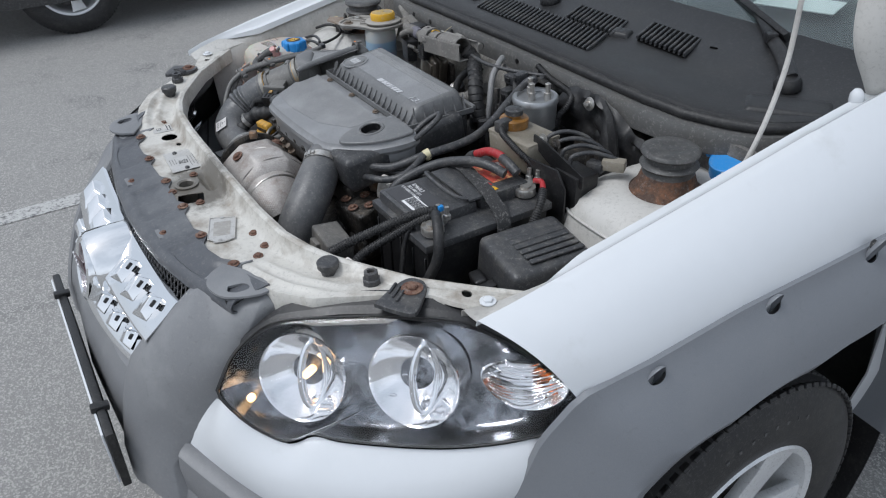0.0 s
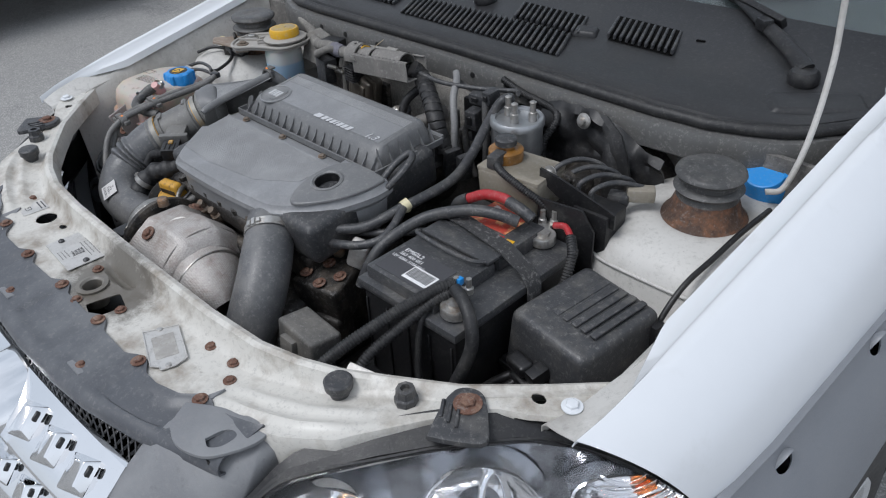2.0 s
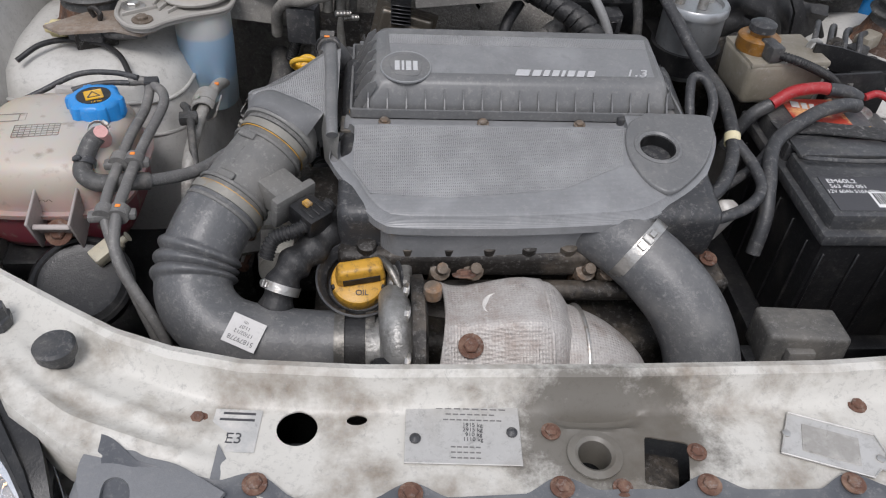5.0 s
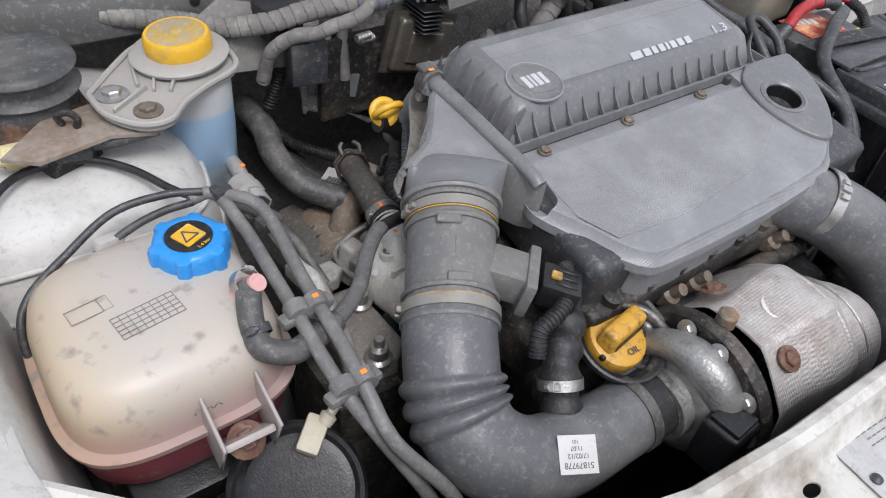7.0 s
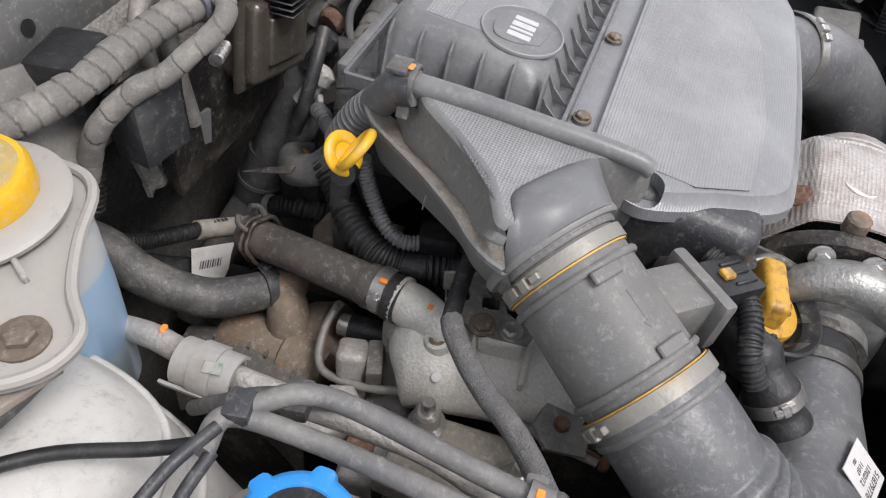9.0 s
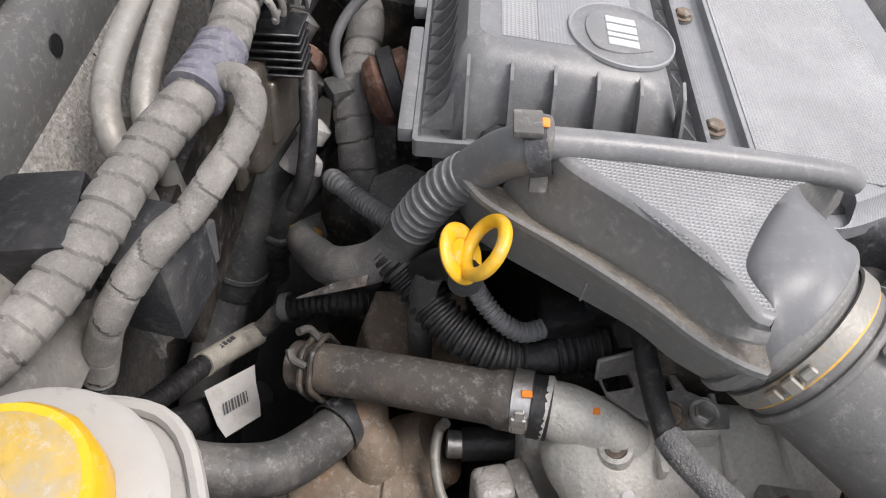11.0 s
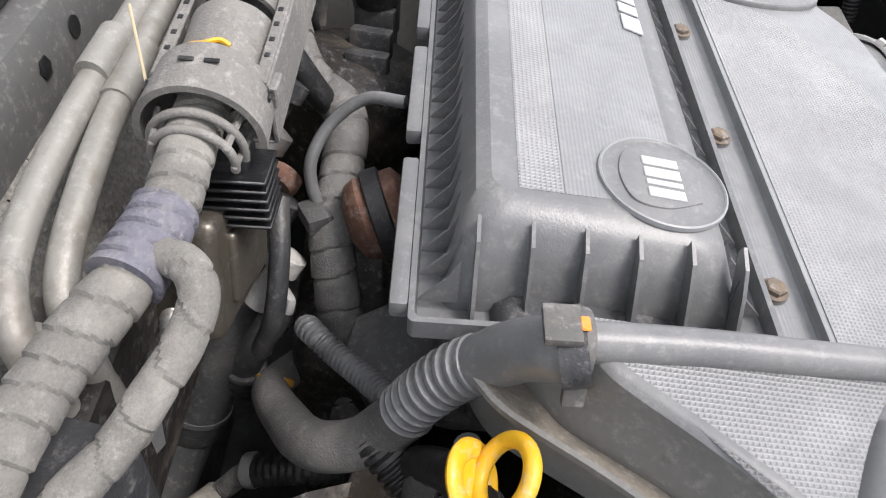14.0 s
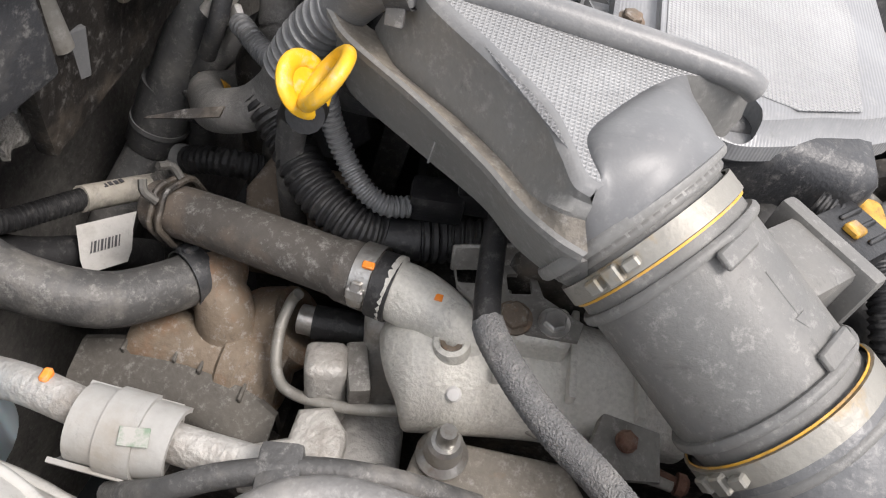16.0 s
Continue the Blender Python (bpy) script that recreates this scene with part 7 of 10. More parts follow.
MOULD = stuff_mat("dusty_moulded_print", (0.20, 0.175, 0.15), 0.6, bump=None)
for w_, d_, x_, y_ in ((0.030, 0.0005, -0.030, 0.036), (0.030, 0.0005, -0.030, 0.022), (0.0005, 0.014, -0.045, 0.029), (0.0005, 0.014, -0.015, 0.029), (0.0008, 0.014, -0.022, 0.029)):
    part("moulded_line", block((w_, d_, 0.0006), gm @ pose(x_, y_, -0.0004), 0, 1), MOULD, tank, "", 0)
for k in range(9):
    block((0.0005, 0.0225, 0.0006), gm @ pose(-0.0232 + 0.0058 * k, 0, 0), 0, 1, grid_bm)
for k in range(6):
    block((0.0464, 0.0005, 0.0006), gm @ pose(0, -0.01125 + 0.0045 * k, 0), 0, 1, grid_bm)
part("moulded_grid", grid_bm, MOULD, tank, "", 0)
writing("MAX", 0.010, pose(-0.540, 0.4340, 0.843, 78, 0, 0), BROWN, tank, depth=0.0002)
part("nozzle", lathe([(0.011, -0.01), (0.011, 0.012), (0.008, 0.018), (0.007, 0.03)], (-0.487, 0.492, 0.876), (0.3, -0.5, 0.8), 20), stuff_mat("pink_stained_plastic", (0.55, 0.30, 0.28), 0.4, bump=None), tank)
lg = bmesh.new()
block((0.038, 0.006, 0.05), pose(-0.523, 0.417, 0.814, 40, 0, 0), 0.002, 2, lg)
for s in (-1, 1):
    block((0.003, 0.046, 0.048), pose(-0.523 + 0.021 * s, 0.424, 0.826, 20, 0, 0), 0.001, 1, lg)
part("tank_bracket", lg, stuff_mat("milky_plastic", (0.34, 0.30, 0.285), 0.45, bump=(200, 0.05)), tank)
bolt((-0.523, 0.4135, 0.815), (0, -0.65, 0.75), r=0.0085, parent=tank, material=RUST, label="rusty bolt")
part("foot", block((0.12, 0.09, 0.03), pose(-0.545, 0.472, 0.752, 10), 0.006), BLACK, tank)
part("foot_post", block((0.05, 0.05, 0.5), pose(-0.59, 0.49, 0.505), 0.006), BLACK, tank)
th = thing("tank_vent_hose", (-0.46, 0.44, 0.86), "thin black hose from the coolant reservoir", "hose")
part("hose", tube([(-0.483, 0.484, 0.892), (-0.488, 0.472, 0.890), (-0.493, 0.456, 0.880), (-0.492, 0.440, 0.872), (-0.474, 0.430, 0.868), (-0.450, 0.438, 0.864), (-0.430, 0.448, 0.858)], 0.0095, 16), HOSE, th)
band((-0.484, 0.486, 0.894), (0.3, -0.6, 0.7), 0.0105, 0.010, "clip", th, STEEL, 0.009, 1.0, "steel spring clip")
band((-0.492, 0.452, 0.878), (0, -0.7, -0.4), 0.0105, 0.007, "clip", th, MATT, 0.010, 2.0)

# --- washer filler ---
wash = thing("washer_tank", (-0.425, 0.745, 0.775), "white washer bottle with blue fluid and yellow cap", "washer bottle")
WB = bpy.data.materials.new("white_bottle_with_blue_fluid")
WB.use_nodes = True
bn, bl = WB.node_tree.nodes, WB.node_tree.links
btc, bse, bmr, brp = bn.new("ShaderNodeTexCoord"), bn.new("ShaderNodeSeparateXYZ"), bn.new("ShaderNodeMapRange"), bn.new("ShaderNodeValToRGB")
bl.new(btc.outputs["Object"], bse.inputs["Vector"])
bl.new(bse.outputs["Z"], bmr.inputs["Value"])
bmr.inputs["From Min"].default_value, bmr.inputs["From Max"].default_value = 0.0, 0.15
bl.new(bmr.outputs["Result"], brp.inputs["Fac"])
be = brp.color_ramp.elements
be[0].position, be[0].color = 0.0, (0.34, 0.40, 0.44, 1)
be[1].position, be[1].color = 1.0, (0.42, 0.42, 0.39, 1)
for p_, c_ in ((0.30, (0.34, 0.42, 0.47, 1)), (0.34, (0.245, 0.36, 0.49, 1)), (0.72, (0.26, 0.375, 0.50, 1)), (0.75, (0.41, 0.43, 0.44, 1))):
    e = be.new(p_)
    e.color = c_
bl.new(brp.outputs["Color"], bn["Principled BSDF"].inputs["Base Color"])
bn["Principled BSDF"].inputs["Roughness"].default_value = 0.4
bn["Principled BSDF"].inputs["Subsurface Weight"].default_value = 0.2
bn["Principled BSDF"].inputs["Subsurface Scale"].default_value = 0.02
rows = [sup(-0.420, 0.750, r * 0.98, r * 1.06, 2.3, z, 40) for z, r in ((0.776, 0.01), (0.776, 0.028), (0.781, 0.034), (0.86, 0.0365), (0.905, 0.0365), (0.918, 0.034), (0.918, 0.0005))]
part("bottle", loft(rows, 0, True), WB, wash, "translucent bottle with blue fluid", 50)
NATUR = stuff_mat("dusty_white_plastic", (0.315, 0.30, 0.275), 0.5, grain=(200, 0.06), stain=(35, (0.30, 0.28, 0.26), 0.52, 0.8), bump=(250, 0.1))
WP = [(-0.516, 0.735), (-0.512, 0.700), (-0.492, 0.672), (-0.468, 0.668), (-0.448, 0.688), (-0.420, 0.706), (-0.388, 0.722), (-0.378, 0.745), (-0.384, 0.79), (-0.41, 0.815), (-0.452, 0.80), (-0.48, 0.775)]
wp = [(p.x, p.y) for p in spline([(x, y, 0) for x, y in WP + WP[:1]], 4)][:-1]
flat = part("flange_plate", prism(wp, 0.006, pose(0, 0, 0.917), 0.002, 2), NATUR, wash, "white plastic mounting flange")
rimb = sweep(bmesh.new(), [Vector((x, y, 0.924)) for x, y in wp + wp[:1]], 0.0032, 8, False)
part("flange_rim", rimb, NATUR, flat)
wr = bmesh.new()
for x, y, L, rz in ((-0.487, 0.712, 0.045, 35), (-0.472, 0.745, 0.03, 80), (-0.445, 0.722, 0.028, 60), (-0.46, 0.73, 0.028, 70)):
    block((L, 0.003, 0.006), pose(x, y, 0.925, 0, 0, rz), 0.001, 1, wr)
part("flange_ribs", wr, NATUR, flat)
part("collar", lathe([(0.034, 0), (0.036, 0.006), (0.045, 0.007), (0.046, 0.010), (0.044, 0.012), (0.03, 0.014)], (-0.423, 0.762, 0.921), (-0.05, 0, 1), 44), NATUR, wash)
yc = part("cap", lathe([(0.0305, 0), (0.031, 0.002), (0.031, 0.014), (0.029, 0.0175), (0.006, 0.0178), (0.005, 0.0195), (0, 0.0195)], (-0.423, 0.762, 0.934), (-0.05, 0, 1), 60, wave=lambda a, k: 1 + (0.012 * (math.cos(12 * a) > 0.9) if 1 <= k <= 2 else 0)), YELLOW, wash, "yellow washer cap")
part("cap_dust", lathe([(0.0262, 0.0176), (0.0250, 0.0182), (0.0065, 0.0184), (0.0055, 0.0200), (0.004, 0.0206), (0, 0.0206)], (-0.423, 0.762, 0.934), (-0.05, 0, 1), 40, cap=False), stuff_mat("grime_on_yellow_plastic", (0.40, 0.27, 0.055), 0.7, grain=(200, 0.2), stain=(55, (0.30, 0.26, 0.19), 0.42, 0.62), bump=(300, 0.2), dust=(0.4, 0.5)), yc, "grimy top")
bolt((-0.498, 0.727, 0.923), r=0.0085, parent=wash, material=STEEL, washer=1.7)
bolt((-0.479, 0.690, 0.923), r=0.0075, parent=wash, material=BROWN)
mount_ = part("tank_mount", prism([(-0.600, 0.690), (-0.575, 0.672), (-0.515, 0.684), (-0.480, 0.672), (-0.462, 0.690), (-0.480, 0.722), (-0.505, 0.742), (-0.560, 0.730)], 0.004, pose(0, 0, 0.909), 0.001, 2), stuff_mat("brown_rusted_sheet", (0.215, 0.165, 0.125), 0.75, 0.1, grain=(200, 0.3), stain=(40, (0.30, 0.27, 0.24), 0.48, 0.7), bump=(250, 0.4)), wash, "rusty sheet bracket")
part("mount_leg", block((0.05, 0.03, 0.05), pose(-0.548, 0.712, 0.886, 0, 0, 20), 0.004), DARK, mount_)
part("mount_clip", tube([(-0.545, 0.716, 0.914), (-0.548, 0.714, 0.924), (-0.540, 0.709, 0.928), (-0.534, 0.706, 0.922), (-0.536, 0.707, 0.914)], 0.0032, 8), DARK, mount_)

# --- horn ---
hn = thing("horn", (-0.50, 0.37, 0.74), "round black horn below the lock panel edge", "horn")
part("shell", lathe([(0.02, -0.03), (0.045, -0.028), (0.052, -0.014), (0.0535, -0.008), (0.0535, 0.0), (0.050, 0.003), (0.047, 0.001), (0.042, 0.0045), (0.035, 0.002), (0.0, 0.006)], (-0.500, 0.377, 0.777), (0.05, -0.42, 0.9), 48), BLACK, hn)
part("plug", block((0.030, 0.018, 0.016), pose(-0.476, 0.401, 0.800, 15, -20, 40), 0.003), stuff_mat("cream_plug", (0.46, 0.42, 0.32), 0.5), hn, "cream plastic plug")
part("plug_nose", lathe([(0.006, 0), (0.007, 0.008), (0.004, 0.010), (0.004, 0.016), (0.006, 0.018), (0, 0.02)], (-0.466, 0.402, 0.806), (0.8, 0.3, 0.5), 12), stuff_mat("cream_plug_nose", (0.46, 0.42, 0.32), 0.5), hn)
part("stay", block((0.02, 0.02, 0.40), pose(-0.50, 0.375, 0.55), 0.004), BLACK, hn)

# --- pipes across the right side ---
PIPEG = stuff_mat("dusty_grey_pipe", (0.125, 0.122, 0.118), 0.5, grain=(250, 0.15), stain=(30, (0.22, 0.21, 0.195), 0.48, 0.74), bump=(400, 0.2), dust=(0.3, 0.45))
ac = thing("air_conditioning_pipes", (-0.45, 0.45, 0.70), "pair of dusty grey pipes held by clips", "pipe")
part("pipe", tube([(-0.482, 0.604, 0.887), (-0.460, 0.603, 0.886), (-0.454, 0.560, 0.88), (-0.457, 0.502, 0.88), (-0.459, 0.446, 0.875), (-0.459, 0.390, 0.865), (-0.446, 0.358, 0.835), (-0.417, 0.320, 0.77), (-0.40, 0.31, 0.70)], 0.0056, 14), PIPEG, ac)
part("pipe", tube([(-0.452, 0.596, 0.887), (-0.438, 0.578, 0.888), (-0.433, 0.551, 0.885), (-0.440, 0.478, 0.88), (-0.443, 0.419, 0.875), (-0.445, 0.376, 0.865), (-0.440, 0.342, 0.838), (-0.405, 0.308, 0.78), (-0.39, 0.30, 0.70)], 0.0056, 14), PIPEG, ac)
for y, z in ((0.455, 0.8785), (0.384, 0.866)):
    cb = block((0.046, 0.012, 0.008), pose(-0.451, y, z - 0.003, 0, 0, 8), 0.003, 2)
    for x in (-0.458, -0.443):
        lathe([(0.0088, -0.006), (0.0098, -0.006), (0.0098, 0.006), (0.0088, 0.006)], (x, y, z), (0.05, 1, 0.1), 18, cb)
    part("clip", cb, PIPEG, ac)
    part("paint_mark", block((0.005, 0.004, 0.002), pose(-0.443, y, z + 0.0095), 0.0005, 1), ORANGE, ac)
part("pipe_end", block((0.017, 0.014, 0.011), pose(-0.455, 0.600, 0.888, 0, 0, 10), 0.003), MATT, ac)
wl2 = thing("wing_cable", (-0.58, 0.58, 0.78), "pair of thin black cables along the inner wing", "cable")
part("cable", tube([(-0.470, 0.602, 0.893), (-0.50, 0.611, 0.894), (-0.541, 0.613, 0.890), (-0.583, 0.600, 0.874), (-0.618, 0.583, 0.86), (-0.632, 0.566, 0.84), (-0.632, 0.545, 0.80)], 0.0034, 10), MATT, wl2)
part("cable", tube([(-0.480, 0.600, 0.887), (-0.505, 0.601, 0.886), (-0.534, 0.597, 0.882), (-0.574, 0.586, 0.871), (-0.616, 0.572, 0.856), (-0.630, 0.558, 0.82)], 0.0034, 10), MATT, wl2)
part("tape_tag", block((0.024, 0.011, 0.011), pose(-0.552, 0.594, 0.878, 0, 15, 20), 0.003), stuff_mat("grubby_white_tape", (0.40, 0.38, 0.36), 0.7), wl2, "grubby white tape flag")
sn = thing("sensor_lead", (-0.55, 0.69, 0.88), "cream and grey sensor plug on a thin lead", "cable")
part("plug", lathe([(0.006, -0.02), (0.007, -0.012), (0.011, -0.011), (0.011, 0.004), (0.008, 0.006), (0.008, 0.014)], (-0.585, 0.706, 0.901), (0.9, -0.15, 0.05), 16), stuff_mat("cream_plug_two", (0.55, 0.47, 0.25), 0.5), sn, "cream plug")
part("socket", block((0.045, 0.022, 0.018), pose(-0.552, 0.701, 0.900, 0, 0, -9), 0.004), MATT, sn)
part("lead", tube([(-0.53, 0.696, 0.900), (-0.514, 0.690, 0.902), (-0.495, 0.684, 0.906), (-0.476, 0.682, 0.908)], 0.0055, 12), HOSE, sn)
part("loop", tube([(-0.63, 0.66, 0.88), (-0.607, 0.683, 0.89), (-0.578, 0.698, 0.890), (-0.538, 0.693, 0.889), (-0.509, 0.668, 0.886), (-0.488, 0.628, 0.884), (-0.478, 0.606, 0.888)], 0.0036, 10), BLACK, sn)

# --- battery ---
BATM = stuff_mat("dusty_battery_plastic", (0.045, 0.046, 0.049), 0.38, grain=(350, 0.15), stain=(24, (0.105, 0.101, 0.094), 0.50, 0.72), bump=(500, 0.2), dust=(0.26, 0.42))
bat = thing("battery", (0.372, 0.487, 0.69), "black car battery with white print label and holding strap", "battery")
part("tray", block((0.23, 0.28, 0.03), pose(0.372, 0.487, 0.68), 0.006), BLACK, bat)
part("tray_post", block((0.16, 0.2, 0.09), pose(0.372, 0.487, 0.625), 0.006), BLACK, bat)
part("case", block((0.172, 0.238, 0.155), pose(0.372, 0.487, 0.772), 0.004, 2), BLACK, bat)
part("lid_rim", block((0.184, 0.250, 0.014), pose(0.372, 0.487, 0.852), 0.003, 2), BATM, bat)
for k in range(5):
    part("case_rib", block((0.003, 0.004, 0.13), pose(0.292 + 0.04 * k, 0.3665, 0.765), 0.001, 1), BLACK, bat)
for k in range(6):
    part("case_rib", block((0.004, 0.003, 0.13), pose(0.2845, 0.39 + 0.038 * k, 0.765), 0.001, 1), BLACK, bat)
part("lid_front", block((0.128, 0.118, 0.022), pose(0.352, 0.432, 0.867), 0.005, 2), BATM, bat, "dusty black raised lid")
part("lid_rear", block((0.128, 0.100, 0.026), pose(0.352, 0.548, 0.869), 0.005, 2), BATM, bat, "dusty black raised lid")
part("lid_bridge", block((0.125, 0.034, 0.005), pose(0.354, 0.492, 0.882), 0.002, 2), BATM, bat)
hnd = sweep(bmesh.new(), spline([(0.292, 0.470, 0.885), (0.30, 0.462, 0.888), (0.36, 0.458, 0.888), (0.40, 0.462, 0.888), (0.412, 0.475, 0.886)], 6), 0.003, 8)
part("handle", hnd, BATM, bat)
part("strap", loft([[(0.285, 0.520, 0.886), (0.282, 0.545, 0.886)], [(0.33, 0.515, 0.889), (0.33, 0.540, 0.889)], [(0.41, 0.502, 0.889), (0.412, 0.527, 0.889)], [(0.455, 0.497, 0.872), (0.458, 0.522, 0.872)], [(0.468, 0.496, 0.855), (0.470, 0.521, 0.855)], [(0.468, 0.496, 0.74), (0.470, 0.521, 0.74)]], 0.002), stuff_mat("black_webbing", (0.035, 0.035, 0.036), 0.85, grain=(900, 0.4), bump=(900, 0.6)), bat, "black webbing strap")
lb = part("label", block((0.096, 0.060, 0.0008), pose(0.346, 0.411, 0.8786), 0.0003, 1), INK, bat, "black label with white print", 0)
WPRINT = stuff_mat("white_print", (0.72, 0.72, 0.72), 0.5, bump=None, dust=None)
part("label_field", block((0.044, 0.027, 0.0006), pose(0.366, 0.400, 0.8790), 0.0002, 1), WPRINT, lb, "", 0)
for k in range(15):
    part("bar", block((0.0011 if k % 3 else 0.0018, 0.019, 0.0004), pose(0.3475 + 0.0026 * k, 0.401, 0.8796), 0, 1), INK, lb, "", 0)
writing("EM60L2", 0.0105, pose(0.322, 0.432, 0.8793), WPRINT, lb, depth=0.0001)
writing("563 400 051", 0.0085, pose(0.326, 0.4225, 0.8793), WPRINT, lb, depth=0.0001)
writing("12V 60Ah 510A(EN)", 0.0080, pose(0.328, 0.4135, 0.8793) @ Matrix.Diagonal((0.9, 1, 1, 1)), WPRINT, lb, depth=0.0001)
pic = part("picture_label", block((0.070, 0.058, 0.0008), pose(0.352, 0.572, 0.8828), 0.0003, 1), stuff_mat("red_print", (0.42, 0.05, 0.03), 0.4, stain=(40, (0.75, 0.45, 0.2), 0.45, 0.6), bump=None), bat, "faded red and orange printed label", 0)
bars([(-0.024, -0.014, 0), (-0.011, -0.004, -0.001), (-0.001, 0.005, -0.001), (0.008, 0.016, -0.003)], pose(0.350, 0.583, 0.8836, 0, 0, -12), pic, PAPER, 0.014)
for k, c in enumerate((RED, YELLOW)):
    part("warning_mark", block((0.013, 0.013, 0.0008), pose(0.385 + 0.018 * k, 0.532, 0.8828, 0, 0, 10), 0.0002, 1), c, bat, "", 0)
# terminals and cables
for (x, y, nm) in ((0.436, 0.392, "negative_clamp"), (0.418, 0.588, "positive_clamp")):
    tb_ = lathe([(0.011, 0), (0.010, 0.022), (0, 0.022)], (x, y, 0.858), seg=20)
    lathe([(0.018, 0.004), (0.019, 0.006), (0.019, 0.016), (0.018, 0.018), (0.0095, 0.018)], (x, y, 0.858), (0, 0, 1), 26, tb_)
    block((0.02, 0.034, 0.014), pose(x - 0.012, y + 0.018, 0.870, 0, 0, 30), 0.003, 2, tb_)
    part(nm, tb_, STEEL, bat, "grey lead terminal clamp")
    for dx, dy in ((-0.018, 0.022), (-0.004, 0.03)):
        part("stud", lathe([(0.0065, 0), (0.0065, 0.008), (0.004, 0.009), (0.004, 0.022), (0, 0.022)], (x + dx, y + dy, 0.875), seg=6), STEEL, bat, "", 25)
part("blue_tag", block((0.008, 0.009, 0.010), pose(0.422, 0.416, 0.892), 0.002), BLUE, bat)
cab = thing("battery_cables", (0.38, 0.35, 0.70), "ribbed black battery cables", "cable")
part("cable", ribbed([(0.418, 0.412, 0.888), (0.404, 0.385, 0.884), (0.385, 0.335, 0.868), (0.362, 0.262, 0.842), (0.352, 0.235, 0.82), (0.34, 0.225, 0.76)], 0.0085, 0.0042, 0.14), RUBBER, cab)
part("cable", ribbed([(0.425, 0.412, 0.884), (0.412, 0.385, 0.876), (0.400, 0.345, 0.858), (0.386, 0.285, 0.83), (0.38, 0.262, 0.79)], 0.0075, 0.0042, 0.14), RUBBER, cab)
part("cable", tube([(0.425, 0.405, 0.886), (0.452, 0.392, 0.888), (0.474, 0.380, 0.872), (0.480, 0.372, 0.84), (0.470, 0.352, 0.79), (0.455, 0.335, 0.74)], 0.0085, 14), RUBBER, cab)
part("cable", tube([(0.412, 0.398, 0.878), (0.408, 0.362, 0.86), (0.412, 0.345, 0.80), (0.43, 0.33, 0.75)], 0.0045, 10), RUBBER, cab)
part("bracket_tag", block((0.045, 0.035, 0.05), pose(0.395, 0.268, 0.80, 30, 10, 20), 0.004), SHIELD, cab, "crumpled foil tag")
pc = thing("starter_cable", (0.30, 0.52, 0.80), "thick black cable with red sleeve over the battery", "cable")
part("cable", tube([(0.235, 0.40, 0.80), (0.243, 0.417, 0.838), (0.250, 0.445, 0.862), (0.272, 0.500, 0.884), (0.325, 0.532, 0.903), (0.365, 0.548, 0.906), (0.395, 0.562, 0.898)], 0.0085, 16), MATT, pc)
part("red_sleeve", tube([(0.292, 0.572, 0.892), (0.318, 0.580, 0.905), (0.350, 0.582, 0.910), (0.366, 0.580, 0.909)], 0.0076, 14), RED, pc, "red insulating sleeve")
part("cable", tube([(0.362, 0.580, 0.909), (0.385, 0.578, 0.907), (0.405, 0.580, 0.898)], 0.0088, 14), MATT, pc)
part("cable", tube([(0.292, 0.572, 0.892), (0.27, 0.57, 0.875), (0.25, 0.57, 0.83)], 0.0085, 14), MATT, pc)
part("red_sleeve", tube([(0.428, 0.600, 0.888), (0.445, 0.602, 0.892), (0.462, 0.592, 0.888)], 0.0048, 12), RED, pc)
part("cable", ribbed([(0.462, 0.592, 0.888), (0.478, 0.575, 0.875), (0.484, 0.555, 0.845), (0.482, 0.54, 0.80)], 0.0075, 0.004, 0.14), RUBBER, pc)

# --- fuse box ---
fb = thing("fuse_box", (0.545, 0.50, 0.70), "dusty black fuse box with ribbed lid", "fuse box")
part("lid", block((0.140, 0.155, 0.10), pose(0.545, 0.515, 0.805, 3, 2, -8), 0.014, 4, None, 0.9), BATM, fb)
for k in range(7):
    part("lid_rib", block((0.0095, 0.094, 0.004), pose(0.500 + 0.0152 * k, 0.532 - 0.002 * k, 0.8548 + 0.0006 * k, 3, 2, -8), 0.0018, 3), BATM, fb)
part("lid_skirt", block((0.150, 0.163, 0.012), pose(0.545, 0.515, 0.762, 3, 2, -8), 0.004, 2), BLACK, fb)
part("body", block((0.15, 0.16, 0.07), pose(0.545, 0.515, 0.735, 0, 0, -8), 0.008), BLACK, fb)
part("latch", block((0.03, 0.02, 0.05), pose(0.612, 0.565, 0.815, 0, 0, -8), 0.004), BLACK, fb)
for k in range(5):
    part("lead", tube([(0.505 + 0.010 * k, 0.436, 0.775), (0.492 + 0.012 * k, 0.418, 0.770 - 0.004 * k), (0.470 + 0.014 * k, 0.40, 0.745), (0.46 + 0.014 * k, 0.395, 0.70)], 0.0062, 10), BLACK, fb)
for k in range(2):
    part("plug", block((0.036, 0.022, 0.018), pose(0.512 + 0.006 * k, 0.428, 0.800 - 0.024 * k, 12, 0, -14), 0.006, 3), BLACK, fb, "rounded black plug")
    part("plug_collar", block((0.020, 0.026, 0.020), pose(0.538 + 0.006 * k, 0.430, 0.796 - 0.024 * k, 12, 0, -14), 0.002, 2), BLACK, fb)
part("yellow_wire", tube([(0.60, 0.45, 0.76), (0.605, 0.43, 0.775), (0.61, 0.42, 0.765), (0.615, 0.42, 0.74)], 0.002, 8), YELLOW, fb)
part("leg", block((0.10, 0.10, 0.44), pose(0.56, 0.53, 0.48), 0.004), BLACK, fb)

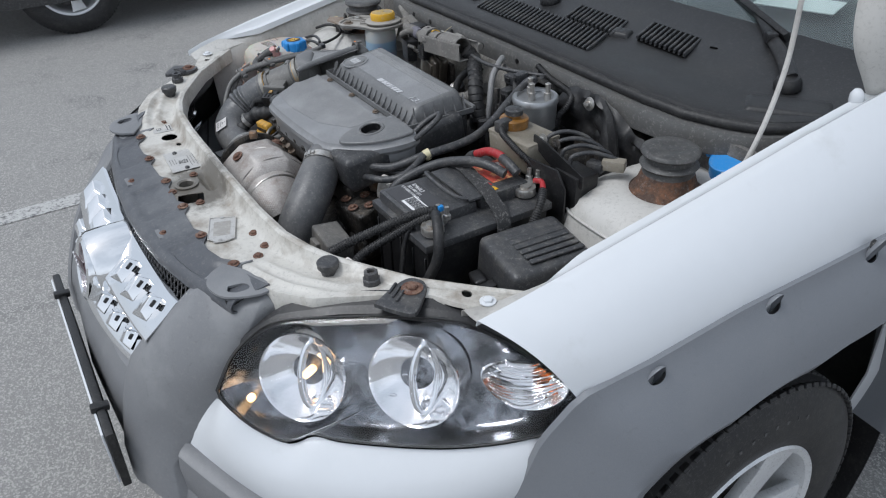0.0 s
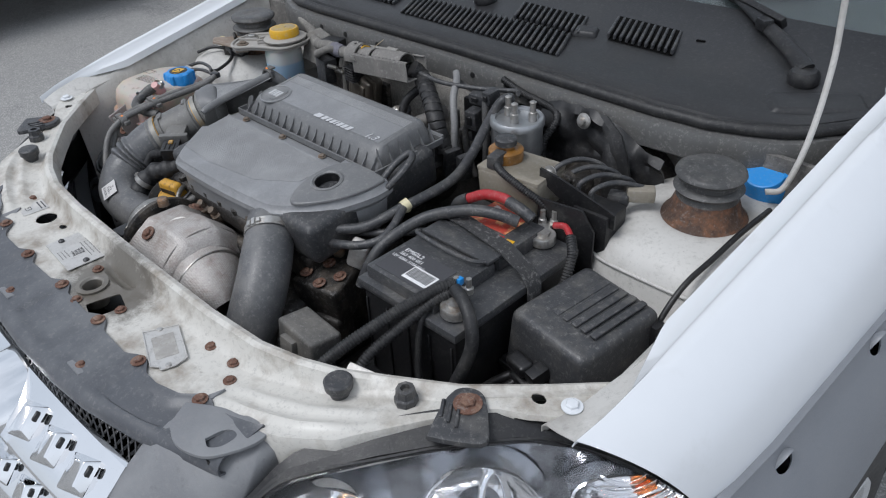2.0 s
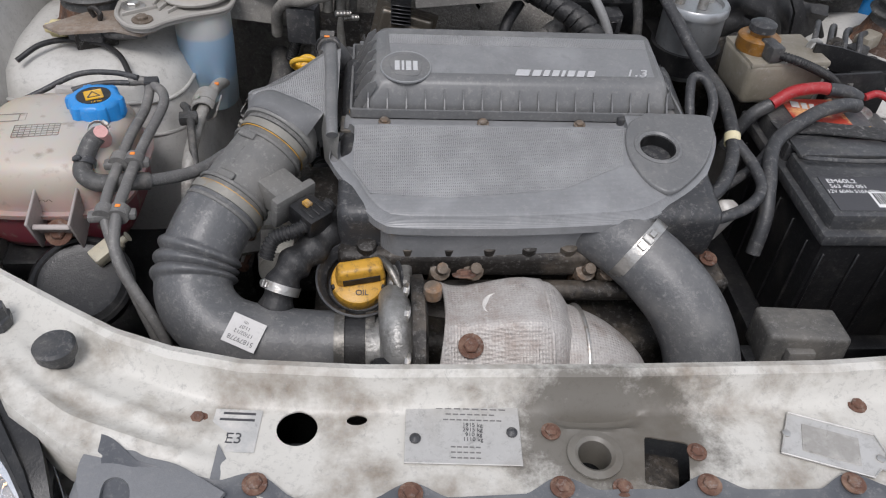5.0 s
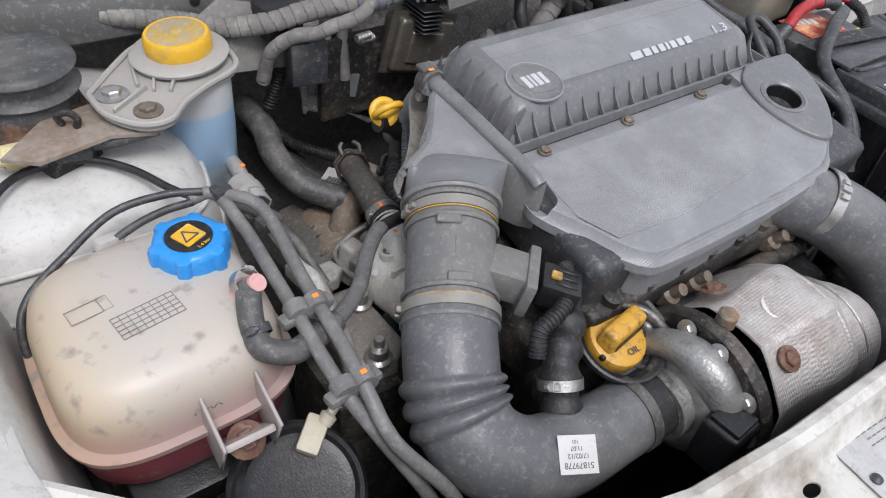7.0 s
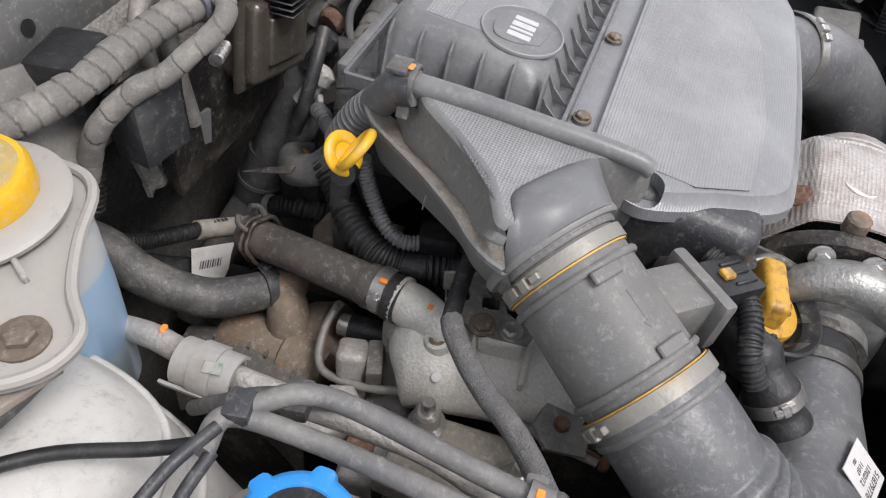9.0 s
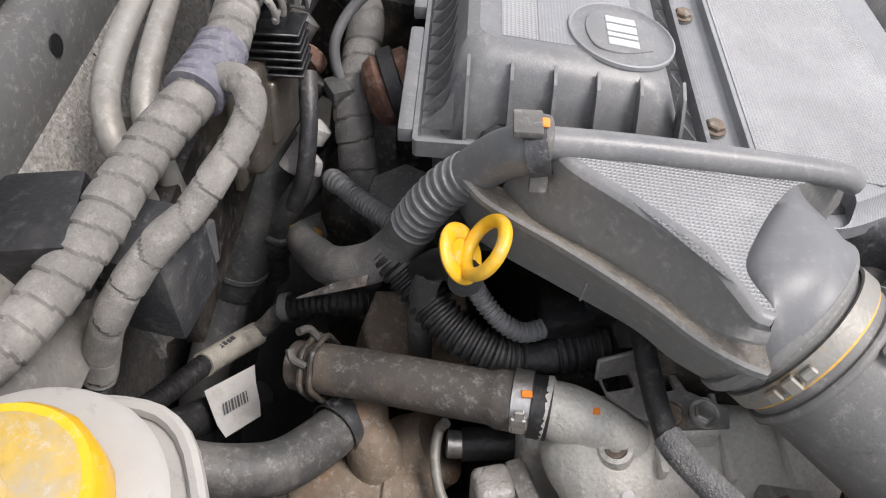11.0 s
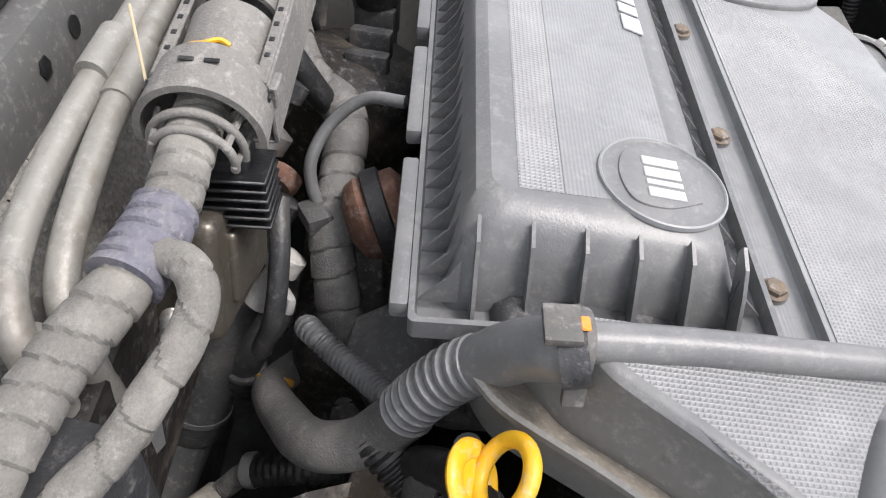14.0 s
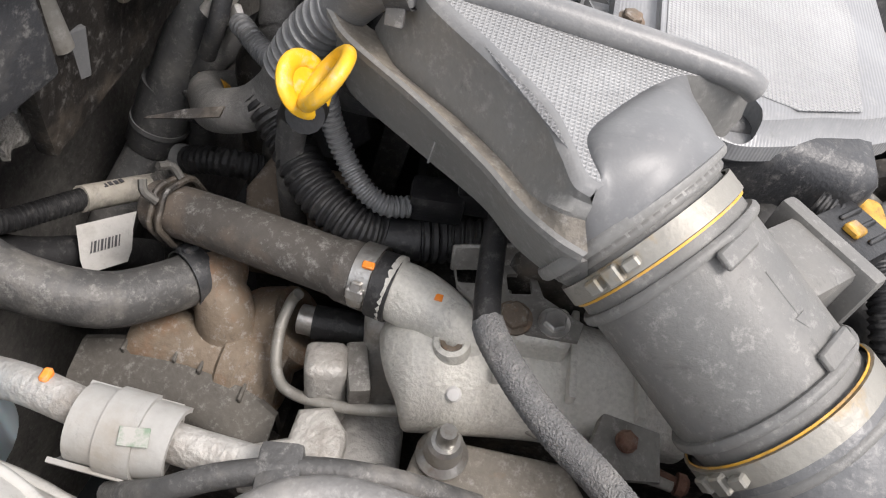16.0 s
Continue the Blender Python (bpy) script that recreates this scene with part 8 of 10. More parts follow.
# --- brake fluid reservoir ---
brk = thing("brake_fluid_reservoir", (0.32, 0.655, 0.86), "yellowed brake fluid reservoir with amber cap", "reservoir")
OLD = stuff_mat("yellowed_plastic", (0.235, 0.212, 0.170), 0.45, grain=(150, 0.08), stain=(20, (0.17, 0.15, 0.11), 0.45, 0.75), bump=(200, 0.1))
part("body", block((0.105, 0.075, 0.06), pose(0.322, 0.655, 0.895, 0, 0, 6), 0.010, 3, taper=1.06), OLD, brk, "yellowed translucent tank")
part("shoulder", block((0.108, 0.078, 0.008), pose(0.322, 0.655, 0.921, 0, 0, 6), 0.003, 2), OLD, brk)
part("cap", lathe([(0.026, 0), (0.0265, 0.003), (0.0265, 0.016), (0.024, 0.018), (0.013, 0.018), (0.013, 0.024), (0.016, 0.025), (0.016, 0.032), (0.012, 0.034), (0, 0.034)], (0.292, 0.655, 0.925), seg=40), stuff_mat("old_amber_plastic", (0.23, 0.105, 0.018), 0.3, grain=(120, 0.15), stain=(30, (0.07, 0.04, 0.02), 0.48, 0.7), bump=(200, 0.1), dust=(0.3, 0.35)), brk, "amber screw cap")
part("cap_top", lathe([(0.0165, 0.0245), (0.0165, 0.033), (0.013, 0.0355), (0, 0.0355)], (0.292, 0.655, 0.925), seg=30), MATT, brk)
part("plug", block((0.018, 0.03, 0.02), pose(0.298, 0.627, 0.936, 0, 0, 10), 0.003), MATT, brk)
part("cylinder", sweep(bmesh.new(), [(0.33, 0.60, 0.835), (0.33, 0.86, 0.835)], 0.03, 24), DARK, brk, "dark brake master cylinder")
part("booster", lathe([(0.02, -0.05), (0.09, -0.03), (0.12, 0.0), (0.12, 0.05), (0.1, 0.07)], (0.35, 0.84, 0.80), (0, 1, 0), 44), DARK, brk, "dark brake booster")
part("sensor_lead", ribbed([(0.305, 0.618, 0.934), (0.325, 0.608, 0.932), (0.36, 0.61, 0.918), (0.40, 0.622, 0.895), (0.43, 0.63, 0.87)], 0.006, 0.0036, 0.14), RUBBER, brk)

# --- fuel filter canister ---
ff = thing("fuel_filter", (0.238, 0.745, 0.84), "grey metal fuel filter canister with hose fittings", "filter")
CAN = stuff_mat("dull_grey_can", (0.36, 0.37, 0.38), 0.35, 0.7, grain=(80, 0.05), stain=(18, (0.22, 0.22, 0.22), 0.5, 0.8), bump=None)
part("can", lathe([(0.040, 0), (0.042, 0.004), (0.042, 0.088), (0.0445, 0.089), (0.0445, 0.098), (0.042, 0.101), (0.036, 0.1005), (0.034, 0.096), (0, 0.095)], (0.238, 0.745, 0.845), seg=44), CAN, ff)
for x, y in ((-0.022, 0.004), (0.004, -0.012), (0.022, 0.012)):
    part("fitting", lathe([(0.007, 0), (0.007, 0.014), (0.005, 0.015), (0.005, 0.03), (0.006, 0.031), (0, 0.035)], (0.238 + x, 0.745 + y, 0.941), seg=14), STEEL, ff)
part("holder", lathe([(0.046, 0), (0.048, 0.0), (0.048, 0.03), (0.046, 0.03)], (0.238, 0.745, 0.855), seg=40), BLACK, ff)
part("holder_leg", block((0.05, 0.10, 0.05), pose(0.238, 0.82, 0.84), 0.005), BLACK, ff)
fh = thing("fuel_hose", (0.2, 0.6, 0.80), "black fuel hose with pale yellow clip", "hose")
part("hose", tube([(0.120, 0.405, 0.850), (0.150, 0.41, 0.858), (0.196, 0.446, 0.862), (0.222, 0.50, 0.880), (0.236, 0.588, 0.892), (0.222, 0.65, 0.905), (0.205, 0.705, 0.93), (0.192, 0.755, 0.952), (0.205, 0.765, 0.962), (0.216, 0.752, 0.965)], 0.0080, 14), MATT, fh)
band((0.223, 0.508, 0.882), (0.2, 0.9, 0.3), 0.0090, 0.012, "clip", fh, stuff_mat("pale_yellow_clip", (0.62, 0.56, 0.36), 0.5), 0.010, 1.4, "pale yellow clip")
part("loop", tube([(0.185, 0.50, 0.895), (0.196, 0.528, 0.918), (0.192, 0.555, 0.932), (0.178, 0.56, 0.932), (0.170, 0.535, 0.918), (0.168, 0.51, 0.90)], 0.0055, 12), MATT, fh)
part("hose", tube([(0.226, 0.50, 0.882), (0.238, 0.47, 0.872), (0.240, 0.44, 0.862), (0.22, 0.418, 0.855), (0.19, 0.405, 0.85), (0.16, 0.405, 0.84)], 0.0066, 14), MATT, fh)
part("thin_hose", tube([(0.14, 0.44, 0.84), (0.20, 0.455, 0.85), (0.26, 0.50, 0.855), (0.30, 0.55, 0.85)], 0.006, 12), MATT, fh)
part("line", tube([(-0.03, 0.757, 0.962), (0.003, 0.748, 0.962), (0.063, 0.750, 0.957), (0.132, 0.770, 0.957), (0.187, 0.80, 0.957), (0.21, 0.78, 0.965)], 0.0042, 10), MATT, fh)
part("line", tube([(0.05, 0.80, 0.955), (0.08, 0.77, 0.958), (0.10, 0.74, 0.94), (0.12, 0.72, 0.90), (0.125, 0.71, 0.85)], 0.0065, 12), stuff_mat("grey_pipe", (0.2, 0.2, 0.2), 0.5), fh)

# --- bracket with pipes, behind the battery ---
bk = thing("valve_bracket", (0.42, 0.68, 0.80), "black steel bracket carrying thin pipes", "bracket")
part("arm", loft([[(0.365, 0.648, 0.938), (0.365, 0.648, 0.92)], [(0.40, 0.650, 0.932), (0.40, 0.650, 0.90)], [(0.45, 0.652, 0.918), (0.45, 0.652, 0.885)], [(0.492, 0.654, 0.905), (0.492, 0.654, 0.882)]], 0.004), BLACK, bk)
part("plate", prism([(-0.045, -0.07), (0.045, -0.07), (0.045, 0.02), (0.025, 0.05), (-0.045, 0.05)], 0.004, pose(0.43, 0.625, 0.86, 90, 0, 8), 0.001), BLACK, bk)
part("post", block((0.06, 0.05, 0.2), pose(0.455, 0.668, 0.80), 0.005), BLACK, bk)
for k in range(4):
    part("pipe", tube([(0.375 + 0.022 * k, 0.665, 0.90), (0.375 + 0.022 * k, 0.67, 0.930 - 0.004 * k), (0.39 + 0.022 * k, 0.70, 0.938 - 0.005 * k), (0.41 + 0.024 * k, 0.73, 0.925 - 0.004 * k), (0.43 + 0.018 * k, 0.745, 0.90)], 0.0038, 10), MATT, bk)
part("plug", block((0.04, 0.022, 0.02), pose(0.485, 0.725, 0.905, 0, 0, 35), 0.004), OLD, bk)
part("plug", block((0.03, 0.02, 0.018), pose(0.462, 0.705, 0.898, 0, 0, 20), 0.004), MATT, bk)
bolt((0.402, 0.665, 0.925), (0, -1, 0.2), r=0.007, parent=bk, material=DARK)
bolt((0.372, 0.66, 0.925), (0, -1, 0.2), r=0.007, parent=bk, material=STEEL)
blue = thing("clutch_fluid_reservoir", (0.592, 0.882, 0.86), "blue plastic reservoir cap beside the strut", "reservoir")
BA_ = Vector((0.02, -0.42, 0.9)).normalized()
part("cap", lathe([(0.0325, -0.036), (0.0325, -0.010), (0.0300, -0.004), (0.0298, 0.010), (0.0285, 0.0125), (0.0265, 0.0130), (0.0262, 0.0118), (0, 0.0116)], (0.594, 0.880, 0.905), BA_, 44), BLUE, blue, "bright blue cap")
part("neck", lathe([(0.028, -0.10), (0.028, -0.034)], (0.594, 0.880, 0.905), BA_, 30), BLACK, blue)
part("hinge", block((0.016, 0.014, 0.007), pose(0.560, 0.878, 0.912, 20, -12, 5), 0.002, 2), BLUE, blue)
part("lip", block((0.012, 0.012, 0.004), pose(0.626, 0.884, 0.917, 20, 0, 10), 0.0015, 2), BLUE, blue)
lw = thing("bulkhead_wires", (0.53, 0.86, 0.86), "bundle of grey wires behind the strut cover", "cable")
for k in range(6):
    part("wire", tube([(0.47 + 0.004 * k, 0.852, 0.905), (0.492 + 0.006 * k, 0.862, 0.925 + 0.004 * k), (0.52 + 0.006 * k, 0.878, 0.938), (0.535 + 0.004 * k, 0.892, 0.935)], 0.0028, 8), HOSE, lw)
lead = thing("wing_lead", (0.62, 0.7, 0.80), "thin black lead along the inner wing", "cable")
part("lead", tube([(0.640, 0.80, 0.905), (0.632, 0.74, 0.895), (0.628, 0.68, 0.885), (0.622, 0.62, 0.872), (0.617, 0.58, 0.84), (0.615, 0.56, 0.80)], 0.004, 10), BLACK, lead)
bhose = thing("bulkhead_hose", (0.42, 0.86, 0.78), "thick black hose at the bulkhead", "hose")
part("hose", tube([(0.30, 0.875, 0.945), (0.34, 0.855, 0.935), (0.37, 0.825, 0.91), (0.385, 0.81, 0.87), (0.39, 0.81, 0.80)], 0.021, 20), RUBBER, bhose)
part("hose", tube([(0.20, 0.868, 0.92), (0.26, 0.845, 0.925), (0.30, 0.86, 0.93)], 0.016, 16), HOSE, bhose)
part("corrugated_lead", ribbed([(0.135, 0.83, 0.955), (0.18, 0.825, 0.945), (0.25, 0.818, 0.938), (0.275, 0.80, 0.93), (0.27, 0.775, 0.90), (0.268, 0.77, 0.86)], 0.0065, 0.0038, 0.14), RUBBER, bhose)

# ============ along the bulkhead, behind the filter box ============
har = thing("wiring_conduit", (-0.15, 0.76, 0.88), "dusty tape-wrapped wiring conduit along the bulkhead", "wiring")


def taped(pts, r, pitch=0.014, seg=26, d=0.10, grow=0.0):
    """A tube wound round and round with overlapping tape, none of it quite even."""
    bm = bmesh.new()
    path = fine(pts, 0.0012)
    n = len(path)
    up = (path[1] - path[0]).orthogonal().normalized()
    rings, s_ = [], 0.0
    for i, p in enumerate(path):
        tan = (path[min(i + 1, n - 1)] - path[max(i - 1, 0)]).normalized()
        up = (up - tan * up.dot(tan)).normalized()
        side = tan.cross(up)
        s_ = 0.0012 * i
        lump = 0.05 * noise.noise((s_ * 55, r * 900, 0))
        ring = []
        for k in range(seg):
            a = 2 * math.pi * k / seg
            turn = s_ / pitch + 0.16 * math.cos(a) + 0.40 * noise.noise((s_ * 40, 0.5 * math.cos(a), r * 300))
            f = turn % 1.0
            h = d * 0.5 * f - 0.13 * (f > 0.93) - 0.06 * (f < 0.05)
            rad = r * (1 + grow * i / n) * (1 + h + lump + 0.012 * noise.noise((s_ * 200, 3 * math.cos(a), 3 * math.sin(a))))
            ring.append(bm.verts.new(p + rad * (math.cos(a) * up + math.sin(a) * side)))
        rings.append(ring)
    for a, b in zip(rings, rings[1:]):
        for k in range(seg):
            bm.faces.new((a[k], a[(k + 1) % seg], b[(k + 1) % seg], b[k]))
    bm.faces.new(rings[0])
    bm.faces.new(rings[-1][::-1])
    return bm


part("trunk", taped([(-0.150, 0.745, 0.962), (-0.179, 0.746, 0.957), (-0.201, 0.747, 0.952), (-0.231, 0.751, 0.949), (-0.254, 0.760, 0.946), (-0.272, 0.767, 0.942), (-0.293, 0.773, 0.938), (-0.315, 0.779, 0.932), (-0.36, 0.797, 0.925), (-0.41, 0.825, 0.93), (-0.47, 0.845, 0.94)], 0.0104, 0.0112, 32, 0.13, 0.0), TAPE, har, "grey tape winding", 22)
part("branch", taped([(-0.226, 0.747, 0.951), (-0.233, 0.733, 0.955), (-0.242, 0.7265, 0.951), (-0.256, 0.7285, 0.944), (-0.271, 0.735, 0.938), (-0.287, 0.745, 0.928), (-0.307, 0.758, 0.922), (-0.325, 0.775, 0.90), (-0.33, 0.79, 0.86)], 0.0066, 0.018, 26, 0.10, 0.18), TAPE, har, "frayed grey tape branch", 22)
VIO = stuff_mat("faded_violet_tape", (0.13, 0.127, 0.155), 0.8, grain=(500, 0.25), stain=(40, (0.20, 0.195, 0.20), 0.5, 0.7), bump=(600, 0.4))
part("violet_tape", taped([(-0.205, 0.7478, 0.9515), (-0.217, 0.7490, 0.9505), (-0.238, 0.7535, 0.9485)], 0.0122, 0.007, 28, 0.12, 0.08), VIO, har, "faded violet tape")
# plastic trough with a clip-on cover over the loom
SHELLM = stuff_mat("sandy_dusted_plastic", (0.155, 0.148, 0.138), 0.75, grain=(700, 0.3), stain=(22, (0.225, 0.213, 0.195), 0.46, 0.74), bump=(700, 0.35), dust=(0.36, 0.5))
sd = Vector((1, -0.02, 0.12)).normalized()
sy_ = Vector((0, 0, 1)).cross(sd).normalized()
sz_ = sd.cross(sy_)
SHM = Matrix.Translation((-0.163, 0.7445, 0.955)) @ Matrix((sd, sy_, sz_)).transposed().to_4x4()


def arch(x0, x1, r0, r1, span_, thick=0.0022, n=26, drop=0.0):
    """A bowed strip of shell from x0 to x1 along the trough."""
    rows = []
    for x, r in ((x0, r0), (x0 + 0.25 * (x1 - x0), r0 + 0.25 * (r1 - r0)), (x0 + 0.7 * (x1 - x0), r0 + 0.7 * (r1 - r0)), (x1, r1)):
        rows.append([SHM @ Vector((x, r * math.sin(radians(-span_ + 2 * span_ * k / n)), r * math.cos(radians(-span_ + 2 * span_ * k / n)) - drop)) for k in range(n + 1)])
    return loft(rows, thick)


part("cover", arch(-0.002, 0.026, 0.0265, 0.0250, 98, 0.003), SHELLM, har, "sand-dusted clip-on cover", 40)
part("dome", arch(0.024, 0.062, 0.0185, 0.0200, 92), SHELLM, har, "", 50)
part("dome", arch(0.070, 0.150, 0.0200, 0.0205, 92), SHELLM, har, "", 50)
part("dome_front", lathe([(0.0185, 0), (0.0185, 0.002), (0.011, 0.0025), (0.011, 0)], SHM @ Vector((0.024, 0, 0)), sd, 36, cap=False), SHELLM, har)
for s_ in (-1, 1):
    part("trough_wall", block((0.155, 0.0022, 0.034), SHM @ pose(0.097, 0.0235 * s_, -0.006), 0.0008, 1), SHELLM, har)
    part("trough_lip", block((0.155, 0.0055, 0.0020), SHM @ pose(0.097, 0.0210 * s_, 0.0115), 0.0007, 1), SHELLM, har)
    part("cover_ear", prism([(0.018, -0.004), (0.034, -0.004), (0.031, 0.004), (0.018, 0.006)], 0.003, SHM @ pose(0, 0.0245 * s_, 0.004, 90, 0, 0), 0.0008, 1), SHELLM, har)
    for k in range(11):
        part("slot", block((0.0028, 0.0024, 0.0016), SHM @ pose(0.036 + 0.0105 * k, 0.0208 * s_, 0.0122), 0.0003, 1), BLACK, har, "", 0)
    part("side_slot", block((0.006, 0.0012, 0.0030), SHM @ pose(0.017, 0.0252 * s_, 0.0075, s_ * -18), 0.0003, 1), BLACK, har, "", 0)
for y_ in (-0.0055, 0.0045):
    part("slot", block((0.0022, 0.0060, 0.0012), SHM @ pose(0.014, y_, 0.0265 - abs(y_) * 0.12), 0.0003, 1), BLACK, har, "", 0)
part("trough_floor", block((0.155, 0.046, 0.002), SHM @ pose(0.097, 0, -0.022), 0.0006, 1), SHELLM, har)
for x_, r_ in ((-0.0065, 0.0185), (-0.0135, 0.0162)):
    ring = [SHM @ Vector((x_, r_ * math.sin(radians(a)), r_ * math.cos(radians(a)) - 0.001)) for a in range(-105, 106, 6)]
    part("collar_arc", sweep(bmesh.new(), ring, 0.0019, 8, squash=1.0), SHELLM, har, "", 50)
for a in (-100, -62, 62, 100):
    part("collar_strut", block((0.020, 0.0028, 0.0026), SHM @ Matrix.Rotation(radians(-a), 4, "X") @ pose(-0.006, 0, 0.0172, 0, -8, 0), 0.0006, 1), SHELLM, har)
part("yellow_tie", tube([SHM @ Vector(q) for q in ((0.031, 0.0165, 0.0110), (0.0325, 0.0100, 0.0172), (0.0305, 0.0030, 0.0205), (0.033, -0.0030, 0.0207), (0.0320, -0.0075, 0.0190))], 0.0012, 8), YELLOW, har, "thin yellow tie")
part("paint_mark", block((0.003, 0.0035, 0.0006), SHM @ pose(0.0265, -0.001, 0.0194), 0.0002, 1), ORANGE, har, "", 0)
for k in range(6):
    part("comb_fin", block((0.026, 0.046, 0.0018), pose(-0.160, 0.742, 0.912 + 0.0050 * k, 0, 6, 0), 0.0006, 1), BLACK, har)
part("comb", block((0.020, 0.034, 0.034), pose(-0.158, 0.745, 0.926, 0, 6, 0), 0.002), BLACK, har)
part("trunk_far", taped([(-0.005, 0.744, 0.968), (0.003, 0.757, 0.952), (0.042, 0.735, 0.940), (0.075, 0.715, 0.925), (0.10, 0.70, 0.90), (0.115, 0.70, 0.86)], 0.015), RUBBER, har)
straw = single("straw", tube([(-0.119, 0.78, 0.985), (-0.133, 0.7745, 0.9735), (-0.147, 0.769, 0.962)], 0.0007, 6), stuff_mat("dry_straw", (0.42, 0.36, 0.24), 0.8, bump=None, dust=None), "thin dry straw stuck behind the loom cover", "straw")

sp1 = thing("brake_pipes", (-0.16, 0.79, 0.88), "pair of bare steel pipes bent along the bulkhead", "pipe")
BARE = stuff_mat("dull_bare_steel", (0.26, 0.25, 0.228), 0.52, 0.3, grain=(200, 0.12), stain=(40, (0.16, 0.142, 0.12), 0.5, 0.75), bump=(250, 0.2), dust=(0.45, 0.4))
part("pipe", tube([(-0.04, 0.795, 0.962), (-0.075, 0.796, 0.958), (-0.135, 0.800, 0.953), (-0.190, 0.801, 0.947), (-0.226, 0.798, 0.942), (-0.246, 0.792, 0.935), (-0.256, 0.785, 0.920), (-0.258, 0.78, 0.89), (-0.256, 0.78, 0.85)], 0.0066, 16), BARE, sp1)
part("pipe", tube([(-0.04, 0.786, 0.958), (-0.076, 0.787, 0.955), (-0.140, 0.788, 0.949), (-0.190, 0.786, 0.943), (-0.225, 0.783, 0.934), (-0.238, 0.778, 0.920), (-0.241, 0.774, 0.89), (-0.24, 0.77, 0.85)], 0.0064, 16), BARE, sp1)
for x in (-0.13, -0.06):
    part("joint_sleeve", sweep(bmesh.new(), [(x, 0.7995, 0.9535 + 0.003), (x + 0.03, 0.798, 0.9555 + 0.003)], 0.0075, 16), BARE, sp1)
part("joint_sleeve", sweep(bmesh.new(), [(-0.138, 0.788, 0.9495), (-0.10, 0.787, 0.952)], 0.0074, 16), BARE, sp1)
felt = thing("felt_mat", (-0.2, 0.83, 0.82), "dusty grey insulating felt under the cowl edge", "insulation")
rows = []
for i in range(150):
    x = -0.285 + 0.385 * i / 149
    row = []
    for q in range(34):
        t_ = q / 33
        lump = 0.010 * noise.noise((x * 22, t_ * 3.5, 1)) + 0.005 * noise.noise((x * 60, t_ * 9, 4)) + 0.0022 * noise.noise((x * 170, t_ * 26, 8))
        row.append((x, 0.842 - 0.052 * t_ - 0.012 * math.sin(math.pi * t_) + lump * 0.7, 0.928 - 0.12 * t_ + lump))
    rows.append(row)
FUZZ = stuff_mat("sandy_fuzzy_felt", (0.205, 0.195, 0.178), 0.97, grain=(420, 0.6), stain=(30, (0.12, 0.114, 0.104), 0.5, 0.72), bump=(420, 1.0), dust=(0.40, 0.6), spec=0.15)
part("mat", loft(rows, 0.004), FUZZ, felt, "", 60)

ecu = thing("control_unit", (-0.18, 0.75, 0.80), "dull brass-brown metal control unit on a bracket", "control unit")
METAL = stuff_mat("brown_plated_metal", (0.150, 0.132, 0.108), 0.36, 0.6, grain=(80, 0.12), stain=(14, (0.095, 0.082, 0.068), 0.45, 0.72), bump=(150, 0.15))
part("case", block((0.068, 0.030, 0.062), pose(-0.158, 0.762, 0.886, 0, 12, -6), 0.010, 3), METAL, ecu)
part("rim", block((0.084, 0.005, 0.076), pose(-0.157, 0.750, 0.886, 0, 12, -6), 0.002), METAL, ecu)
part("lid", block((0.070, 0.014, 0.064), pose(-0.157, 0.744, 0.886, 0, 12, -6), 0.0065, 4), METAL, ecu, "pressed metal lid")
part("lid_panel", block((0.042, 0.006, 0.038), pose(-0.157, 0.7365, 0.886, 0, 12, -6), 0.0028, 3), METAL, ecu)
part("sticker", block((0.014, 0.0006, 0.040), pose(-0.131, 0.7366, 0.886, 0, 12, -6), 0.0002, 1), PAPER, ecu, "white sticker", 0)
part("connector", block((0.04, 0.03, 0.05), pose(-0.29, 0.765, 0.89, 0, 0, -10), 0.004), MATT, ecu)
part("bracket", block((0.16, 0.012, 0.10), pose(-0.19, 0.775, 0.85), 0.003), DARK, ecu)
for x, y, z in ((-0.222, 0.752, 0.905), (-0.232, 0.742, 0.915)):
    part("stud", sweep(bmesh.new(), fine([(x + 0.006, y, z), (x - 0.014, y - 0.006, z + 0.002)], 0.0009), lambda s, L: 0.0040 + 0.0006 * math.sin(s * 4200), 12), STEEL, ecu)
for k in range(4):
    part("frame_bar", block((0.003, 0.030, 0.026), pose(-0.232 - 0.012 * k, 0.792, 0.845, 0, 8, -20), 0.001, 1), COVER, ecu)
part("frame_wall", block((0.055, 0.004, 0.030), pose(-0.25, 0.777, 0.842, 0, 8, -20), 0.001, 1), COVER, ecu)

# ============ hoses between bulkhead and engine ============
ht = thing("heater_pipe", (-0.2, 0.765, 0.60), "thick black pipe falling beside the bulkhead", "pipe")
PIPEM = stuff_mat("grey_dusted_pipe", (0.085, 0.086, 0.087), 0.55, grain=(250, 0.2), stain=(18, (0.17, 0.163, 0.152), 0.48, 0.74), bump=(300, 0.2), dust=(0.3, 0.45))
part("pipe", tube([(-0.06, 0.752, 0.825), (-0.098, 0.770, 0.778), (-0.116, 0.789, 0.725), (-0.121, 0.802, 0.685), (-0.134, 0.812, 0.658), (-0.158, 0.823, 0.632), (-0.19, 0.832, 0.60), (-0.22, 0.838, 0.56)], 0.0175, 22), PIPEM, ht)
PA_ = Vector((-0.22, 0.28, -0.93)).normalized()
part("sleeve", lathe([(0.0180, -0.034), (0.0208, -0.033), (0.0212, -0.010), (0.0214, 0.024), (0.0206, 0.026), (0.0180, 0.0262)], (-0.120, 0.800, 0.692), PA_, 32), PIPEM, ht, "slipped-over rubber sleeve", 50)
